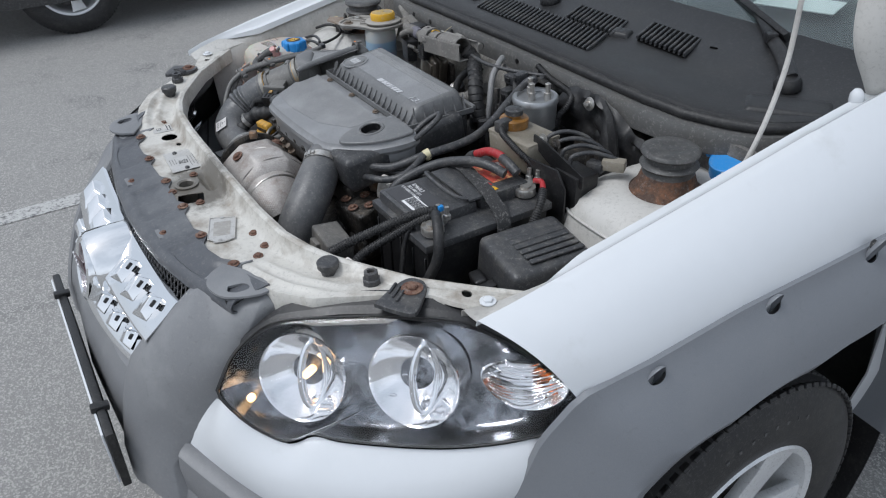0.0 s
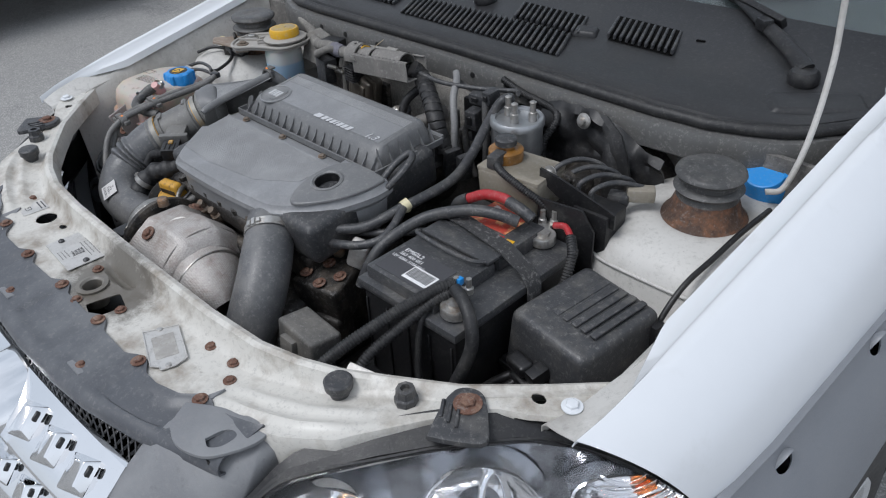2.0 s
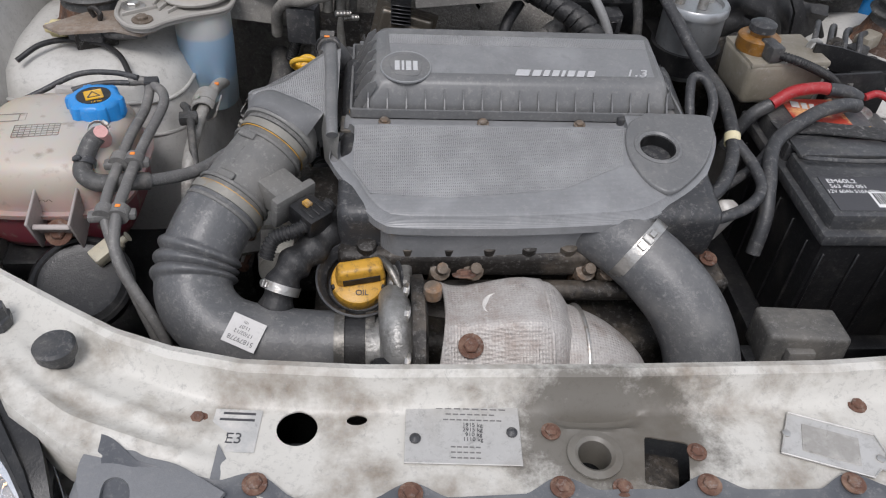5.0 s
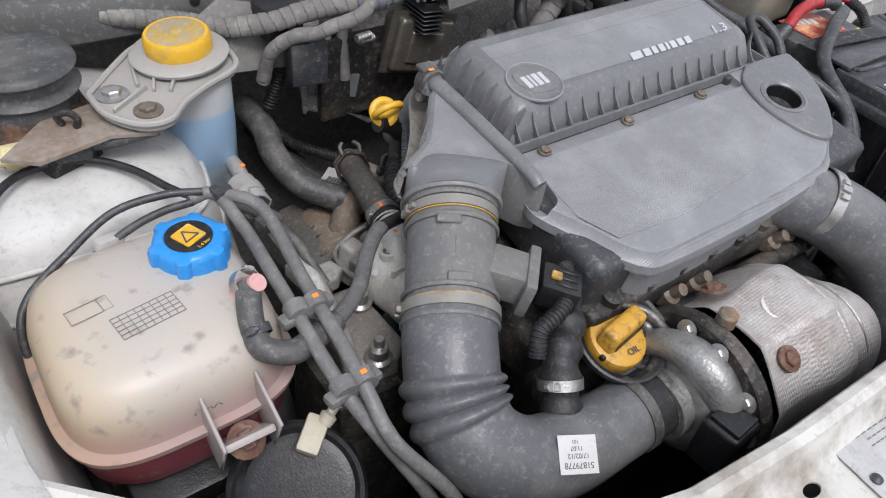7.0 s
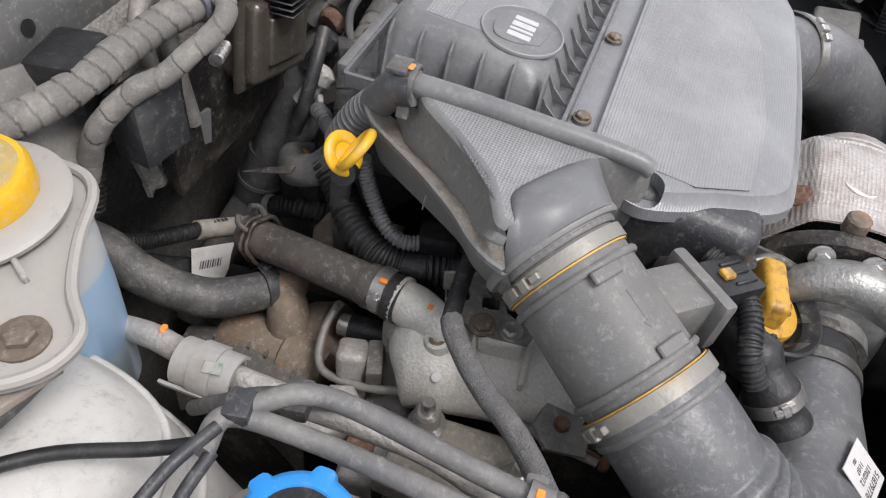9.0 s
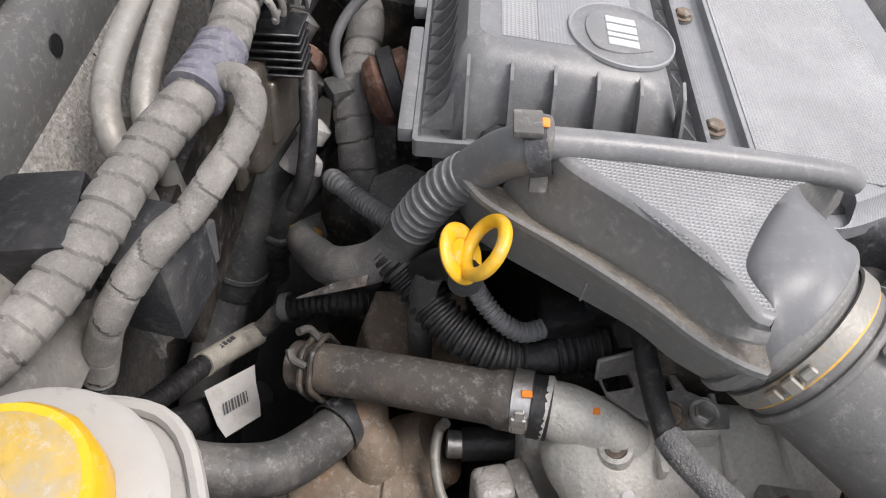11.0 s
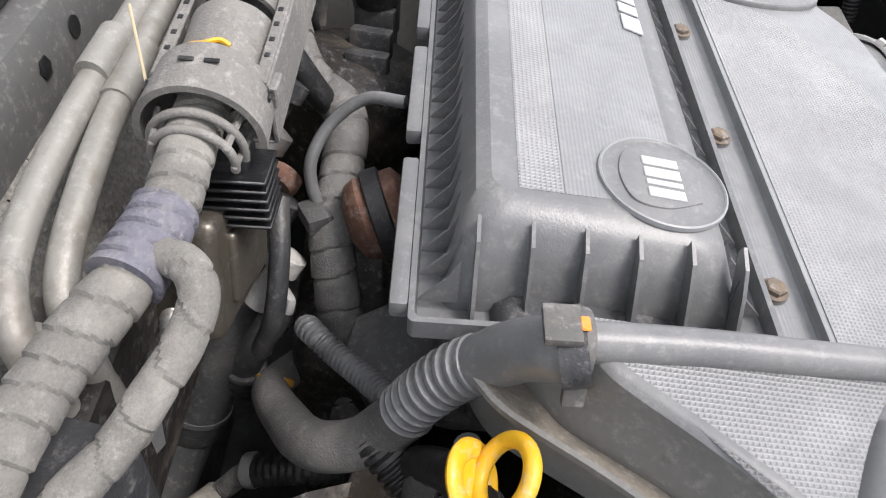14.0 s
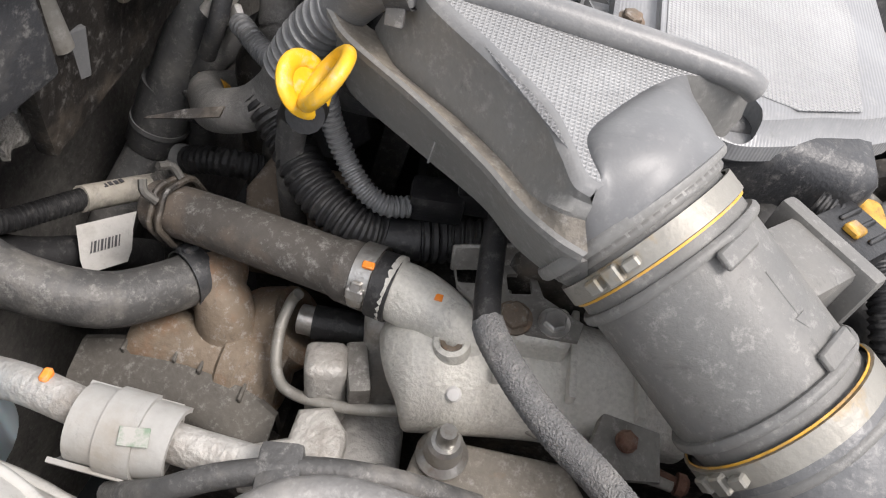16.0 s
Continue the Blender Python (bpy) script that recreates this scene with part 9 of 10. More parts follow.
band((-0.1207, 0.8012, 0.688), PA_, 0.0216, 0.0042, "tie", ht, COVER, 0.008, 1.0)
part("pale_tie", tube([(-0.109, 0.784, 0.745), (-0.108, 0.775, 0.738), (-0.104, 0.764, 0.730), (-0.099, 0.753, 0.722)], 0.0020, 8), TAPE, ht, "pale cable tie")
h2 = thing("coolant_elbow", (-0.14, 0.745, 0.70), "black ribbed coolant elbow with ochre end", "hose")
part("elbow", tube([(-0.04, 0.705, 0.77), (-0.085, 0.733, 0.765), (-0.100, 0.746, 0.761), (-0.112, 0.758, 0.750), (-0.114, 0.767, 0.728), (-0.108, 0.775, 0.702), (-0.104, 0.78, 0.66)], 0.0115, 20), PIPEM, h2)
part("collar", sweep(bmesh.new(), fine([(-0.1145, 0.766, 0.731), (-0.112, 0.770, 0.718), (-0.107, 0.776, 0.70)], 0.001), lambda s, L: 0.0140 + 0.0016 * math.sin(s * 620), 22), MATT, h2, "ribbed black collar")
GREYH = stuff_mat("grey_dusted_braid", (0.115, 0.112, 0.107), 0.6, grain=(700, 0.3), stain=(26, (0.215, 0.205, 0.19), 0.46, 0.72), bump=(900, 0.4), dust=(0.32, 0.4))
sh = thing("vacuum_hose", (-0.21, 0.69, 0.74), "fabric-braided black hose in an S bend", "hose")
part("hose", sweep(bmesh.new(), spline([(-0.128, 0.727, 0.752), (-0.148, 0.734, 0.764), (-0.162, 0.736, 0.773), (-0.176, 0.730, 0.781), (-0.192, 0.720, 0.791), (-0.208, 0.709, 0.802), (-0.219, 0.696, 0.814), (-0.223, 0.678, 0.826), (-0.222, 0.664, 0.842), (-0.226, 0.655, 0.862)], 8), lambda s, L: 0.0096 + 0.0028 * min(1, s / (L * 0.55)), 24), GREYH, sh)
part("end_cap", lathe([(0.0100, 0), (0.0114, 0.001), (0.0114, 0.0045), (0.0100, 0.0055)], (-0.157, 0.7355, 0.770), (0.8, -0.1, 0.5), 24), OCHRE, sh)
pv = thing("breather_pipe", (-0.24, 0.63, 0.86), "ribbed grey breather pipe clipped to the filter box", "hose")
part("ribbed", ribbed([(-0.226, 0.657, 0.862), (-0.228, 0.648, 0.880), (-0.229, 0.638, 0.895), (-0.232, 0.627, 0.908)], 0.0125, 0.0058, 0.16, 20), COVER, pv)
part("elbow", tube([(-0.232, 0.628, 0.907), (-0.235, 0.621, 0.917), (-0.240, 0.613, 0.928), (-0.246, 0.604, 0.937), (-0.248, 0.596, 0.940)], 0.0118, 20), COVER, pv)
band((-0.248, 0.600, 0.939), (0, -1, 0.25), 0.0125, 0.010, "clip", pv, MATT, 0.010, 0.5, "black clip with orange mark")
wv = thing("wrapped_loom", (-0.1, 0.70, 0.76), "black tape-wrapped loom behind the filter box", "wiring")
part("loom", taped([(0.06, 0.755, 0.90), (0.017, 0.738, 0.872), (-0.016, 0.708, 0.862), (-0.059, 0.705, 0.850), (-0.094, 0.707, 0.834), (-0.118, 0.702, 0.808), (-0.131, 0.698, 0.782), (-0.140, 0.697, 0.738), (-0.148, 0.695, 0.68)], 0.0130, 0.019, 26, 0.09), GREYH, wv, "grey tape-wrapped loom")
part("small_sleeve", ribbed([(-0.142, 0.714, 0.806), (-0.154, 0.713, 0.822), (-0.163, 0.706, 0.826), (-0.172, 0.695, 0.824), (-0.187, 0.680, 0.828), (-0.200, 0.668, 0.833), (-0.210, 0.660, 0.840)], 0.0070, 0.0034, 0.16), COVER, wv)
part("thin_hose", tube([(-0.086, 0.714, 0.845), (-0.081, 0.719, 0.858), (-0.074, 0.719, 0.873), (-0.061, 0.709, 0.888), (-0.056, 0.690, 0.902), (-0.063, 0.668, 0.906)], 0.0036, 12), COVER, wv)
part("bracket", block((0.02, 0.016, 0.012), pose(-0.092, 0.716, 0.845, 0, 0, 30), 0.003), HOSE, wv)
egr = thing("vacuum_capsule", (-0.09, 0.675, 0.79), "brown and black rubber-banded vacuum capsule", "valve")
part("disc", lathe([(0.012, -0.020), (0.021, -0.016), (0.024, -0.010), (0.0225, -0.004), (0.021, 0.0), (0.0235, 0.006), (0.0235, 0.012), (0.018, 0.016), (0.010, 0.018)], (-0.094, 0.678, 0.852), (0.25, -0.9, 0.25), 34), RUST, egr)
part("belt", lathe([(0.0245, -0.006), (0.0265, -0.005), (0.0265, 0.004), (0.0245, 0.005)], (-0.094, 0.678, 0.852), (0.25, -0.9, 0.25), 34), RUBBER, egr)
part("stem", block((0.022, 0.03, 0.016), pose(-0.086, 0.652, 0.858, 0, 0, 10), 0.004), COVER, egr)
part("mount", block((0.05, 0.02, 0.09), pose(-0.075, 0.668, 0.80), 0.005), DARK, egr)
cl = thing("bulkhead_clutter", (-0.02, 0.72, 0.60), "dark pump body and fittings deep behind the engine", "pump")
part("body", block((0.22, 0.09, 0.16), pose(-0.04, 0.69, 0.715, 0, 0, 4), 0.025, 4), DARK, cl)
part("drum", lathe([(0.045, -0.05), (0.055, -0.04), (0.055, 0.05), (0.04, 0.06), (0.0, 0.06)], (0.05, 0.715, 0.80), (0.2, -0.3, 1), 34), DARK, cl)
part("leg", block((0.16, 0.12, 0.36), pose(-0.04, 0.68, 0.46), 0.01), DARK, cl)
for k, (x, y, z) in enumerate(((-0.06, 0.752, 0.86), (-0.085, 0.745, 0.83), (-0.11, 0.74, 0.81), (-0.03, 0.745, 0.875))):
    part("fitting", lathe([(0.008, -0.02), (0.008, 0.006), (0.011, 0.007), (0.011, 0.018), (0.006, 0.02), (0, 0.022)], (x, y, z), (0.4, -0.5, 0.7), 14), (STEEL, MATT, ALU, MATT)[k], cl)
part("red_grommet", lathe([(0.010, 0), (0.0125, 0.003), (0.0125, 0.010), (0.009, 0.012)], (-0.075, 0.742, 0.85), (0.9, -0.3, 0.2), 18), RUST, cl)
part("white_tab", block((0.016, 0.006, 0.012), pose(-0.118, 0.732, 0.80, 20, 10, 30), 0.003), PAPER, cl)
part("wire", tube([(-0.095, 0.735, 0.86), (-0.12, 0.732, 0.84), (-0.138, 0.735, 0.81), (-0.14, 0.745, 0.78)], 0.006, 12), MATT, cl)
part("wire", tube([(0.0, 0.76, 0.93), (-0.02, 0.735, 0.90), (-0.01, 0.715, 0.86), (0.02, 0.70, 0.84)], 0.008, 12), RUBBER, cl)
for k in range(5):
    part("bracket", block((0.012, 0.03, 0.05), pose(0.04 + 0.03 * k, 0.70, 0.845, 0, 8, -10), 0.003), MATT, cl)

def hoop(c_, e, r_, tr, flat=1.0):
    """A closed ring in the plane of the two directions e."""
    bm = bmesh.new()
    n_ = e[0].cross(e[1]).normalized()
    rings = []
    for q in range(40):
        a = 2 * math.pi * q / 40
        out = math.cos(a) * e[0] + math.sin(a) * e[1]
        rings.append([bm.verts.new(c_ + out * (r_ + tr * math.cos(b)) + n_ * tr * flat * math.sin(b)) for b in [2 * math.pi * w / 14 for w in range(14)]])
    for q in range(40):
        for w in range(14):
            bm.faces.new((rings[q][w], rings[q][(w + 1) % 14], rings[(q + 1) % 40][(w + 1) % 14], rings[(q + 1) % 40][w]))
    return bm


part("pump_head", lathe([(0.030, -0.06), (0.030, 0.0), (0.026, 0.007), (0.012, 0.009), (0, 0.009)], (-0.146, 0.668, 0.797), (-0.25, 0.1, 0.96), 7), PIPEM, cl, "seven-sided black pump head", 20)
# dark folded mat behind the brake reservoir
mat_ = thing("bulkhead_mat", (0.35, 0.82, 0.80), "black folded sound mat on the bulkhead", "insulation")
rows = []
for i in range(44):
    x = 0.232 + 0.235 * i / 43
    top = at([(0.23, 0.938), (0.27, 0.952), (0.33, 0.956), (0.37, 0.944), (0.41, 0.918), (0.467, 0.912)], x)
    rows.append([(x, 0.812 + 0.016 * noise.noise((x * 14, q * 0.35, 2)) + 0.006 * noise.noise((x * 45, q * 0.9, 5)) + 0.012 * (q == 0), top - 0.0095 * q) for q in range(15)])
part("mat", loft(rows, 0.003), BLACK, mat_, "", 60)
part("fixing_nut", lathe([(0.013, 0), (0.012, 0.002), (0.006, 0.003), (0.006, 0.010), (0, 0.011)], (0.324, 0.806, 0.941), (0.0, -1, 0.2), 16), STEEL, mat_)
part("strap", loft([[(0.352, 0.806, 0.962), (0.368, 0.806, 0.962)], [(0.384, 0.796, 0.945), (0.402, 0.797, 0.943)], [(0.402, 0.790, 0.915), (0.420, 0.792, 0.912)], [(0.408, 0.790, 0.875), (0.428, 0.792, 0.875)]], 0.006), RUBBER, mat_)
cl2 = thing("bulkhead_connectors", (0.13, 0.77, 0.80), "black plugs and hoses clustered at the bulkhead", "connector")
part("base_plate", block((0.10, 0.02, 0.12), pose(0.125, 0.80, 0.86), 0.004), BLACK, cl2)
for x, y, z, sx, sz, rz in ((0.139, 0.765, 0.945, 0.030, 0.018, 8), (0.164, 0.765, 0.953, 0.018, 0.022, -5), (0.112, 0.765, 0.872, 0.028, 0.020, 12), (0.152, 0.765, 0.868, 0.022, 0.028, -8), (0.130, 0.76, 0.905, 0.024, 0.034, 4)):
    plug = part("plug", block((sx, 0.026, sz), pose(x, y, z, 6, 0, rz), 0.003), MATT, cl2)
    part("plug_lock", block((sx * 0.4, 0.004, sz * 0.5), pose(x, y - 0.0145, z, 6, 0, rz), 0.001, 1), BLACK, plug)
for pts_, r_ in (([(0.079, 0.765, 0.905), (0.085, 0.76, 0.87), (0.10, 0.752, 0.83), (0.112, 0.755, 0.79)], 0.0075), ([(0.118, 0.758, 0.90), (0.115, 0.752, 0.875), (0.122, 0.75, 0.84), (0.14, 0.748, 0.80)], 0.006), ([(0.158, 0.758, 0.945), (0.165, 0.75, 0.91), (0.168, 0.748, 0.87), (0.162, 0.752, 0.82)], 0.0065), ([(0.06, 0.80, 0.94), (0.10, 0.782, 0.945), (0.135, 0.775, 0.95)], 0.005)):
    part("hose", tube(pts_, r_, 12), HOSE, cl2)
# pillars and plate by the wiper motor side
pl = thing("bulkhead_bracket", (-0.3, 0.80, 0.80), "dusty grey steel bracket with two uprights", "bracket")
STEELG = stuff_mat("dusty_grey_steel", (0.17, 0.163, 0.150), 0.6, 0.2, grain=(150, 0.2), stain=(18, (0.27, 0.255, 0.23), 0.48, 0.74), bump=(200, 0.3), dust=(0.36, 0.45))
part("plate", prism([(-0.05, -0.03), (0.05, -0.045), (0.055, 0.02), (-0.01, 0.04), (-0.05, 0.02)], 0.004, pose(-0.352, 0.802, 0.912, 70, 0, 6), 0.002), STEELG, pl)
for x in (-0.246, -0.226):
    part("upright", block((0.011, 0.010, 0.075), pose(x, 0.795, 0.888, 6, 6, 0), 0.003), STEELG, pl)
part("foot", block((0.055, 0.022, 0.012), pose(-0.239, 0.790, 0.851, 6, 6, 0), 0.003), BLACK, pl)
for k in range(2):
    part("loop", hoop(Vector((-0.249 + 0.022 * k, 0.790, 0.839)), (Vector((1, 0, 0)), Vector((0, -0.3, 0.95))), 0.008, 0.002), BLACK, pl)

# ============ right front corner below the filter wedge ============
dip = thing("oil_dipstick", (-0.285, 0.628, 0.80), "yellow ring handle of the oil dipstick", "dipstick")
EA, EB = (Vector((0.798, -0.346, 0.481)), Vector((-0.595, -0.492, 0.632))), (Vector((0.869, 0.155, 0.460)), Vector((0.448, -0.625, -0.636)))


part("ring", hoop(Vector((-0.2785, 0.6205, 0.9055)), EA, 0.0135, 0.0033), YELLOW, dip, "yellow plastic ring")
pad = hoop(Vector((-0.2755, 0.631, 0.897)), EB, 0.0108, 0.0042, 0.6)
lathe([(0.0095, -0.0010), (0.0095, 0.0010), (0.003, 0.0016), (0, 0.0016)], Vector((-0.2755, 0.631, 0.897)), EB[0].cross(EB[1]), 30, pad)
part("paddle", pad, YELLOW, dip, "flat yellow paddle of the handle")
part("stem", tube([(-0.284, 0.628, 0.888), (-0.272, 0.630, 0.882), (-0.255, 0.64, 0.865), (-0.24, 0.65, 0.84)], 0.0085, 14), BLACK, dip)
part("guide", tube([(-0.25, 0.643, 0.86), (-0.246, 0.65, 0.82), (-0.24, 0.65, 0.72)], 0.0075, 12), HOSE, dip)
part("retaining_blade", loft([[(-0.2685, 0.714, 0.8455), (-0.2675, 0.713, 0.846)], [(-0.2655, 0.696, 0.8485), (-0.2610, 0.695, 0.8510)], [(-0.2630, 0.678, 0.8530), (-0.2580, 0.677, 0.8560)]], 0.0012), DARK, dip, "dark steel blade")
cr_ = thing("engine_loom", (-0.26, 0.60, 0.77), "corrugated black engine loom with branch", "wiring")
part("sleeve", ribbed([(-0.222, 0.672, 0.835), (-0.235, 0.655, 0.823), (-0.256, 0.633, 0.812), (-0.268, 0.608, 0.806), (-0.267, 0.592, 0.802)], 0.0125, 0.0048, 0.15, 18), RUBBER, cr_, "black corrugated sleeve")
part("bare", tube([(-0.268, 0.594, 0.802), (-0.265, 0.581, 0.801), (-0.262, 0.572, 0.801)], 0.0112, 16), RUBBER, cr_)
part("sleeve", ribbed([(-0.263, 0.575, 0.801), (-0.257, 0.556, 0.801), (-0.254, 0.540, 0.801)], 0.0125, 0.0045, 0.15, 18), RUBBER, cr_)
part("clip", block((0.03, 0.018, 0.028), pose(-0.251, 0.535, 0.803, 0, 0, 10), 0.004), BLACK, cr_)
part("sleeve", ribbed([(-0.250, 0.533, 0.80), (-0.252, 0.52, 0.80), (-0.256, 0.50, 0.80), (-0.265, 0.48, 0.79)], 0.0105, 0.004, 0.15, 16), RUBBER, cr_)
part("branch", ribbed([(-0.247, 0.631, 0.872), (-0.249, 0.627, 0.855), (-0.254, 0.618, 0.838), (-0.262, 0.606, 0.828), (-0.264, 0.594, 0.822), (-0.259, 0.582, 0.820)], 0.0058, 0.0030, 0.16, 14), COVER, cr_, "thin grey corrugated branch")
part("plug", block((0.018, 0.028, 0.018), pose(-0.252, 0.570, 0.822, 0, 0, 8), 0.004), BLACK, cr_)
part("plug", block((0.022, 0.02, 0.016), pose(-0.243, 0.552, 0.825, 0, 0, 8), 0.004), BLACK, cr_)

hh = thing("heater_hose", (-0.28, 0.65, 0.75), "brown-dusted heater hose with spring clips", "hose")
TABM_ = stuff_mat("dull_clip_steel", (0.12, 0.115, 0.105), 0.5, 0.4, bump=(250, 0.2))
BRH = stuff_mat("brown_dusted_rubber", (0.072, 0.065, 0.058), 0.72, grain=(250, 0.2), stain=(22, (0.17, 0.13, 0.10), 0.50, 0.76), bump=(300, 0.2))
part("hose", sweep(bmesh.new(), spline([(-0.262, 0.722, 0.772), (-0.268, 0.700, 0.779), (-0.274, 0.677, 0.785), (-0.283, 0.642, 0.792), (-0.292, 0.605, 0.799), (-0.296, 0.586, 0.801)], 8), lambda s, L: 0.0148 + 0.0016 * (s > L * 0.86), 24), BRH, hh)
HA_ = Vector((-0.25, -0.95, 0.25)).normalized()
hu = Vector((0, 0, 1)) - HA_ * HA_.z
hu.normalize()
hv = HA_.cross(hu)
for k, off in enumerate((0.0, 0.0065)):
    ring = [Vector((-0.2650, 0.7105, 0.7765)) + HA_ * off + 0.0180 * (hu * math.cos(radians(a)) + hv * math.sin(radians(a))) * (1 + 0.05 * math.sin(radians(a * 6))) for a in range(-150, 151, 10)]
    part("spring_clip", sweep(bmesh.new(), ring, 0.0019, 8), DARK, hh, "open black spring clip")
for s_ in (-1, 1):
    part("clip_jaw", tube([Vector((-0.2650, 0.7105, 0.7765)) + HA_ * 0.003 + hv * 0.010 * s_ + hu * 0.015, Vector((-0.2655, 0.7115, 0.7765)) + hv * 0.011 * s_ + hu * 0.022, Vector((-0.2665, 0.714, 0.777)) + hv * 0.006 * s_ + hu * 0.026], 0.0024, 8), TABM_, hh)
band((-0.294, 0.592, 0.801), (-0.15, -0.95, 0.1), 0.0165, 0.010, "band_clip", hh, STEEL, 0.011, 2.6, "steel band clip")
part("paint_mark", block((0.004, 0.006, 0.002), pose(-0.300, 0.592, 0.8185), 0.0005, 1), ORANGE, hh)
part("end", tube([(-0.296, 0.588, 0.801), (-0.2975, 0.578, 0.801)], 0.0172, 22), RUBBER, hh)
al = thing("thermostat_housing", (-0.31, 0.52, 0.72), "dirty cast aluminium thermostat housing", "housing")
CASTG = stuff_mat("grimy_sand_cast_alloy", (0.56, 0.545, 0.50), 0.62, 0.25, grain=(420, 0.25), stain=(16, (0.235, 0.212, 0.178), 0.48, 0.74), bump=(420, 0.5), dust=(0.52, 0.6))
part("spigot", sweep(bmesh.new(), fine([(-0.2965, 0.582, 0.801), (-0.3000, 0.567, 0.8005), (-0.3050, 0.551, 0.799), (-0.3085, 0.540, 0.794), (-0.309, 0.534, 0.785)], 0.0015), lambda s, L: 0.0150 + 0.0022 * (s < 0.003) + 0.0010 * math.sin(s * 120), 26), CASTG, al, "cast spigot under the hose end", 45)
part("casting", sweep(bmesh.new(), fine([(-0.318, 0.573, 0.764), (-0.316, 0.566, 0.766), (-0.310, 0.535, 0.766), (-0.303, 0.50, 0.764), (-0.297, 0.46, 0.760), (-0.292, 0.42, 0.755)], 0.002), lambda s, L: (0.0345 * math.sqrt(max(0.08, 1 - max(0.0, 1 - s / 0.012) ** 2))) * (1 - 0.10 * s / L), 40), CASTG, al, "dirty cast body", 50)
part("neck", block((0.040, 0.05, 0.05), pose(-0.300, 0.545, 0.772, 6, 0, 12), 0.014, 4), CASTG, al)
part("boss", lathe([(0.0125, -0.040), (0.0105, -0.020), (0.0098, 0.0), (0.0088, 0.0035), (0.0062, 0.004), (0.0058, 0.001), (0, 0.001)], (-0.3185, 0.5445, 0.7995), (-0.10, 0.12, 1), 24), CASTG, al)
part("boss_screw", lathe([(0.0056, 0), (0.0056, 0.002), (0.0032, 0.0022), (0.0028, 0.0005), (0, 0.0005)], (-0.3186, 0.5447, 0.8005), (-0.10, 0.12, 1), 12), BROWN, al)
part("chip", lathe([(0.004, 0), (0.003, 0.0012), (0, 0.0015)], (-0.338, 0.538, 0.788), (-0.6, 0, 0.8), 10), PAPER, al)
for k, (y_, h_) in enumerate(((0.522, 0.010), (0.486, 0.008), (0.452, 0.007))):
    part("cast_rib", block((0.050, 0.004, h_), pose(-0.305 + 0.0002 * k, y_, 0.797 - 0.002 * k, 0, 0, 4), 0.0015, 2), CASTG, al)
TABM = stuff_mat("dusty_dull_steel", (0.20, 0.193, 0.178), 0.55, 0.3, grain=(250, 0.2), stain=(25, (0.11, 0.10, 0.09), 0.48, 0.7), bump=(250, 0.3), dust=(0.45, 0.5))
sheet = part("sheet_bracket", prism([(-0.284, 0.553), (-0.270, 0.516), (-0.289, 0.507), (-0.2985, 0.486), (-0.309, 0.488), (-0.3115, 0.512), (-0.306, 0.534), (-0.295, 0.549)], 0.0028, pose(0, 0, 0.8115), 0.001, 2), TABM, al, "dusty folded steel bracket")
cut(sheet, [block((0.010, 0.016, 0.03), pose(-0.2865, 0.543, 0.813, 0, 0, 15), 0.002, 2), block((0.012, 0.012, 0.03), pose(-0.285, 0.520, 0.813, 0, 0, 15), 0.002, 2)])
part("bracket_fold", block((0.003, 0.045, 0.016), pose(-0.2755, 0.534, 0.819, 0, 10, 20), 0.001, 1), TABM, sheet)
part("bracket_foot", block((0.022, 0.030, 0.030), pose(-0.302, 0.506, 0.797, 0, 0, 10), 0.005, 3), CASTG, al)
bolt((-0.3060, 0.5195, 0.8145), (-0.1, 0, 1), r=0.0072, parent=al, material=BROWN, washer=1.25)
bolt((-0.3030, 0.5005, 0.8145), (-0.1, 0, 1), r=0.0058, parent=al, material=STEEL, washer=1.35)
end_tab = part("end_tab", prism([(-0.016, -0.018), (0.010, -0.020), (0.018, -0.006), (0.014, 0.012), (-0.004, 0.020), (-0.018, 0.010)], 0.004, pose(-0.333, 0.452, 0.772, 14, -10, 10), 0.0015, 2), TABM, al, "bent steel tab")
bolt((-0.333, 0.452, 0.7765), (-0.2, -0.2, 1), r=0.0055, parent=al, material=RUST, washer=1.0)
part("sticker", block((0.012, 0.03, 0.0006), pose(-0.3, 0.462, 0.7865, 0, 10, 4), 0.0002, 1), PAPER, al, "small white bar-code sticker", 0)
part("paint_mark", block((0.004, 0.004, 0.001), pose(-0.305, 0.556, 0.8145), 0.0003, 1), ORANGE, al)
tpipe = part("steel_pipe", tube([(-0.287, 0.632, 0.76), (-0.289, 0.636, 0.752), (-0.305, 0.637, 0.746), (-0.326, 0.631, 0.741), (-0.336, 0.618, 0.741), (-0.338, 0.587, 0.746), (-0.334, 0.550, 0.756), (-0.331, 0.511, 0.765), (-0.336, 0.484, 0.765), (-0.341, 0.423, 0.760)], 0.0032, 12), BARE, al, "thin bare steel pipe")
part("threaded_rod", tube([(-0.333, 0.448, 0.766), (-0.336, 0.436, 0.762), (-0.339, 0.420, 0.760)], 0.0030, 10), RUST, al, "rusty threaded rod")
part("rod_end", lathe([(0.0058, 0), (0.0058, 0.004), (0.004, 0.006), (0, 0.006)], (-0.339, 0.421, 0.760), (-0.1, -1, 0), 12), RUST, al)
part("black_elbow", tube([(-0.288, 0.575, 0.742), (-0.289, 0.60, 0.742), (-0.291, 0.622, 0.742)], 0.010, 16), RUBBER, al)
part("elbow_nut", lathe([(0.0085, -0.01), (0.0085, 0.004), (0.006, 0.005)], (-0.291, 0.626, 0.742), (0, 1, 0), 12), STEEL, al)
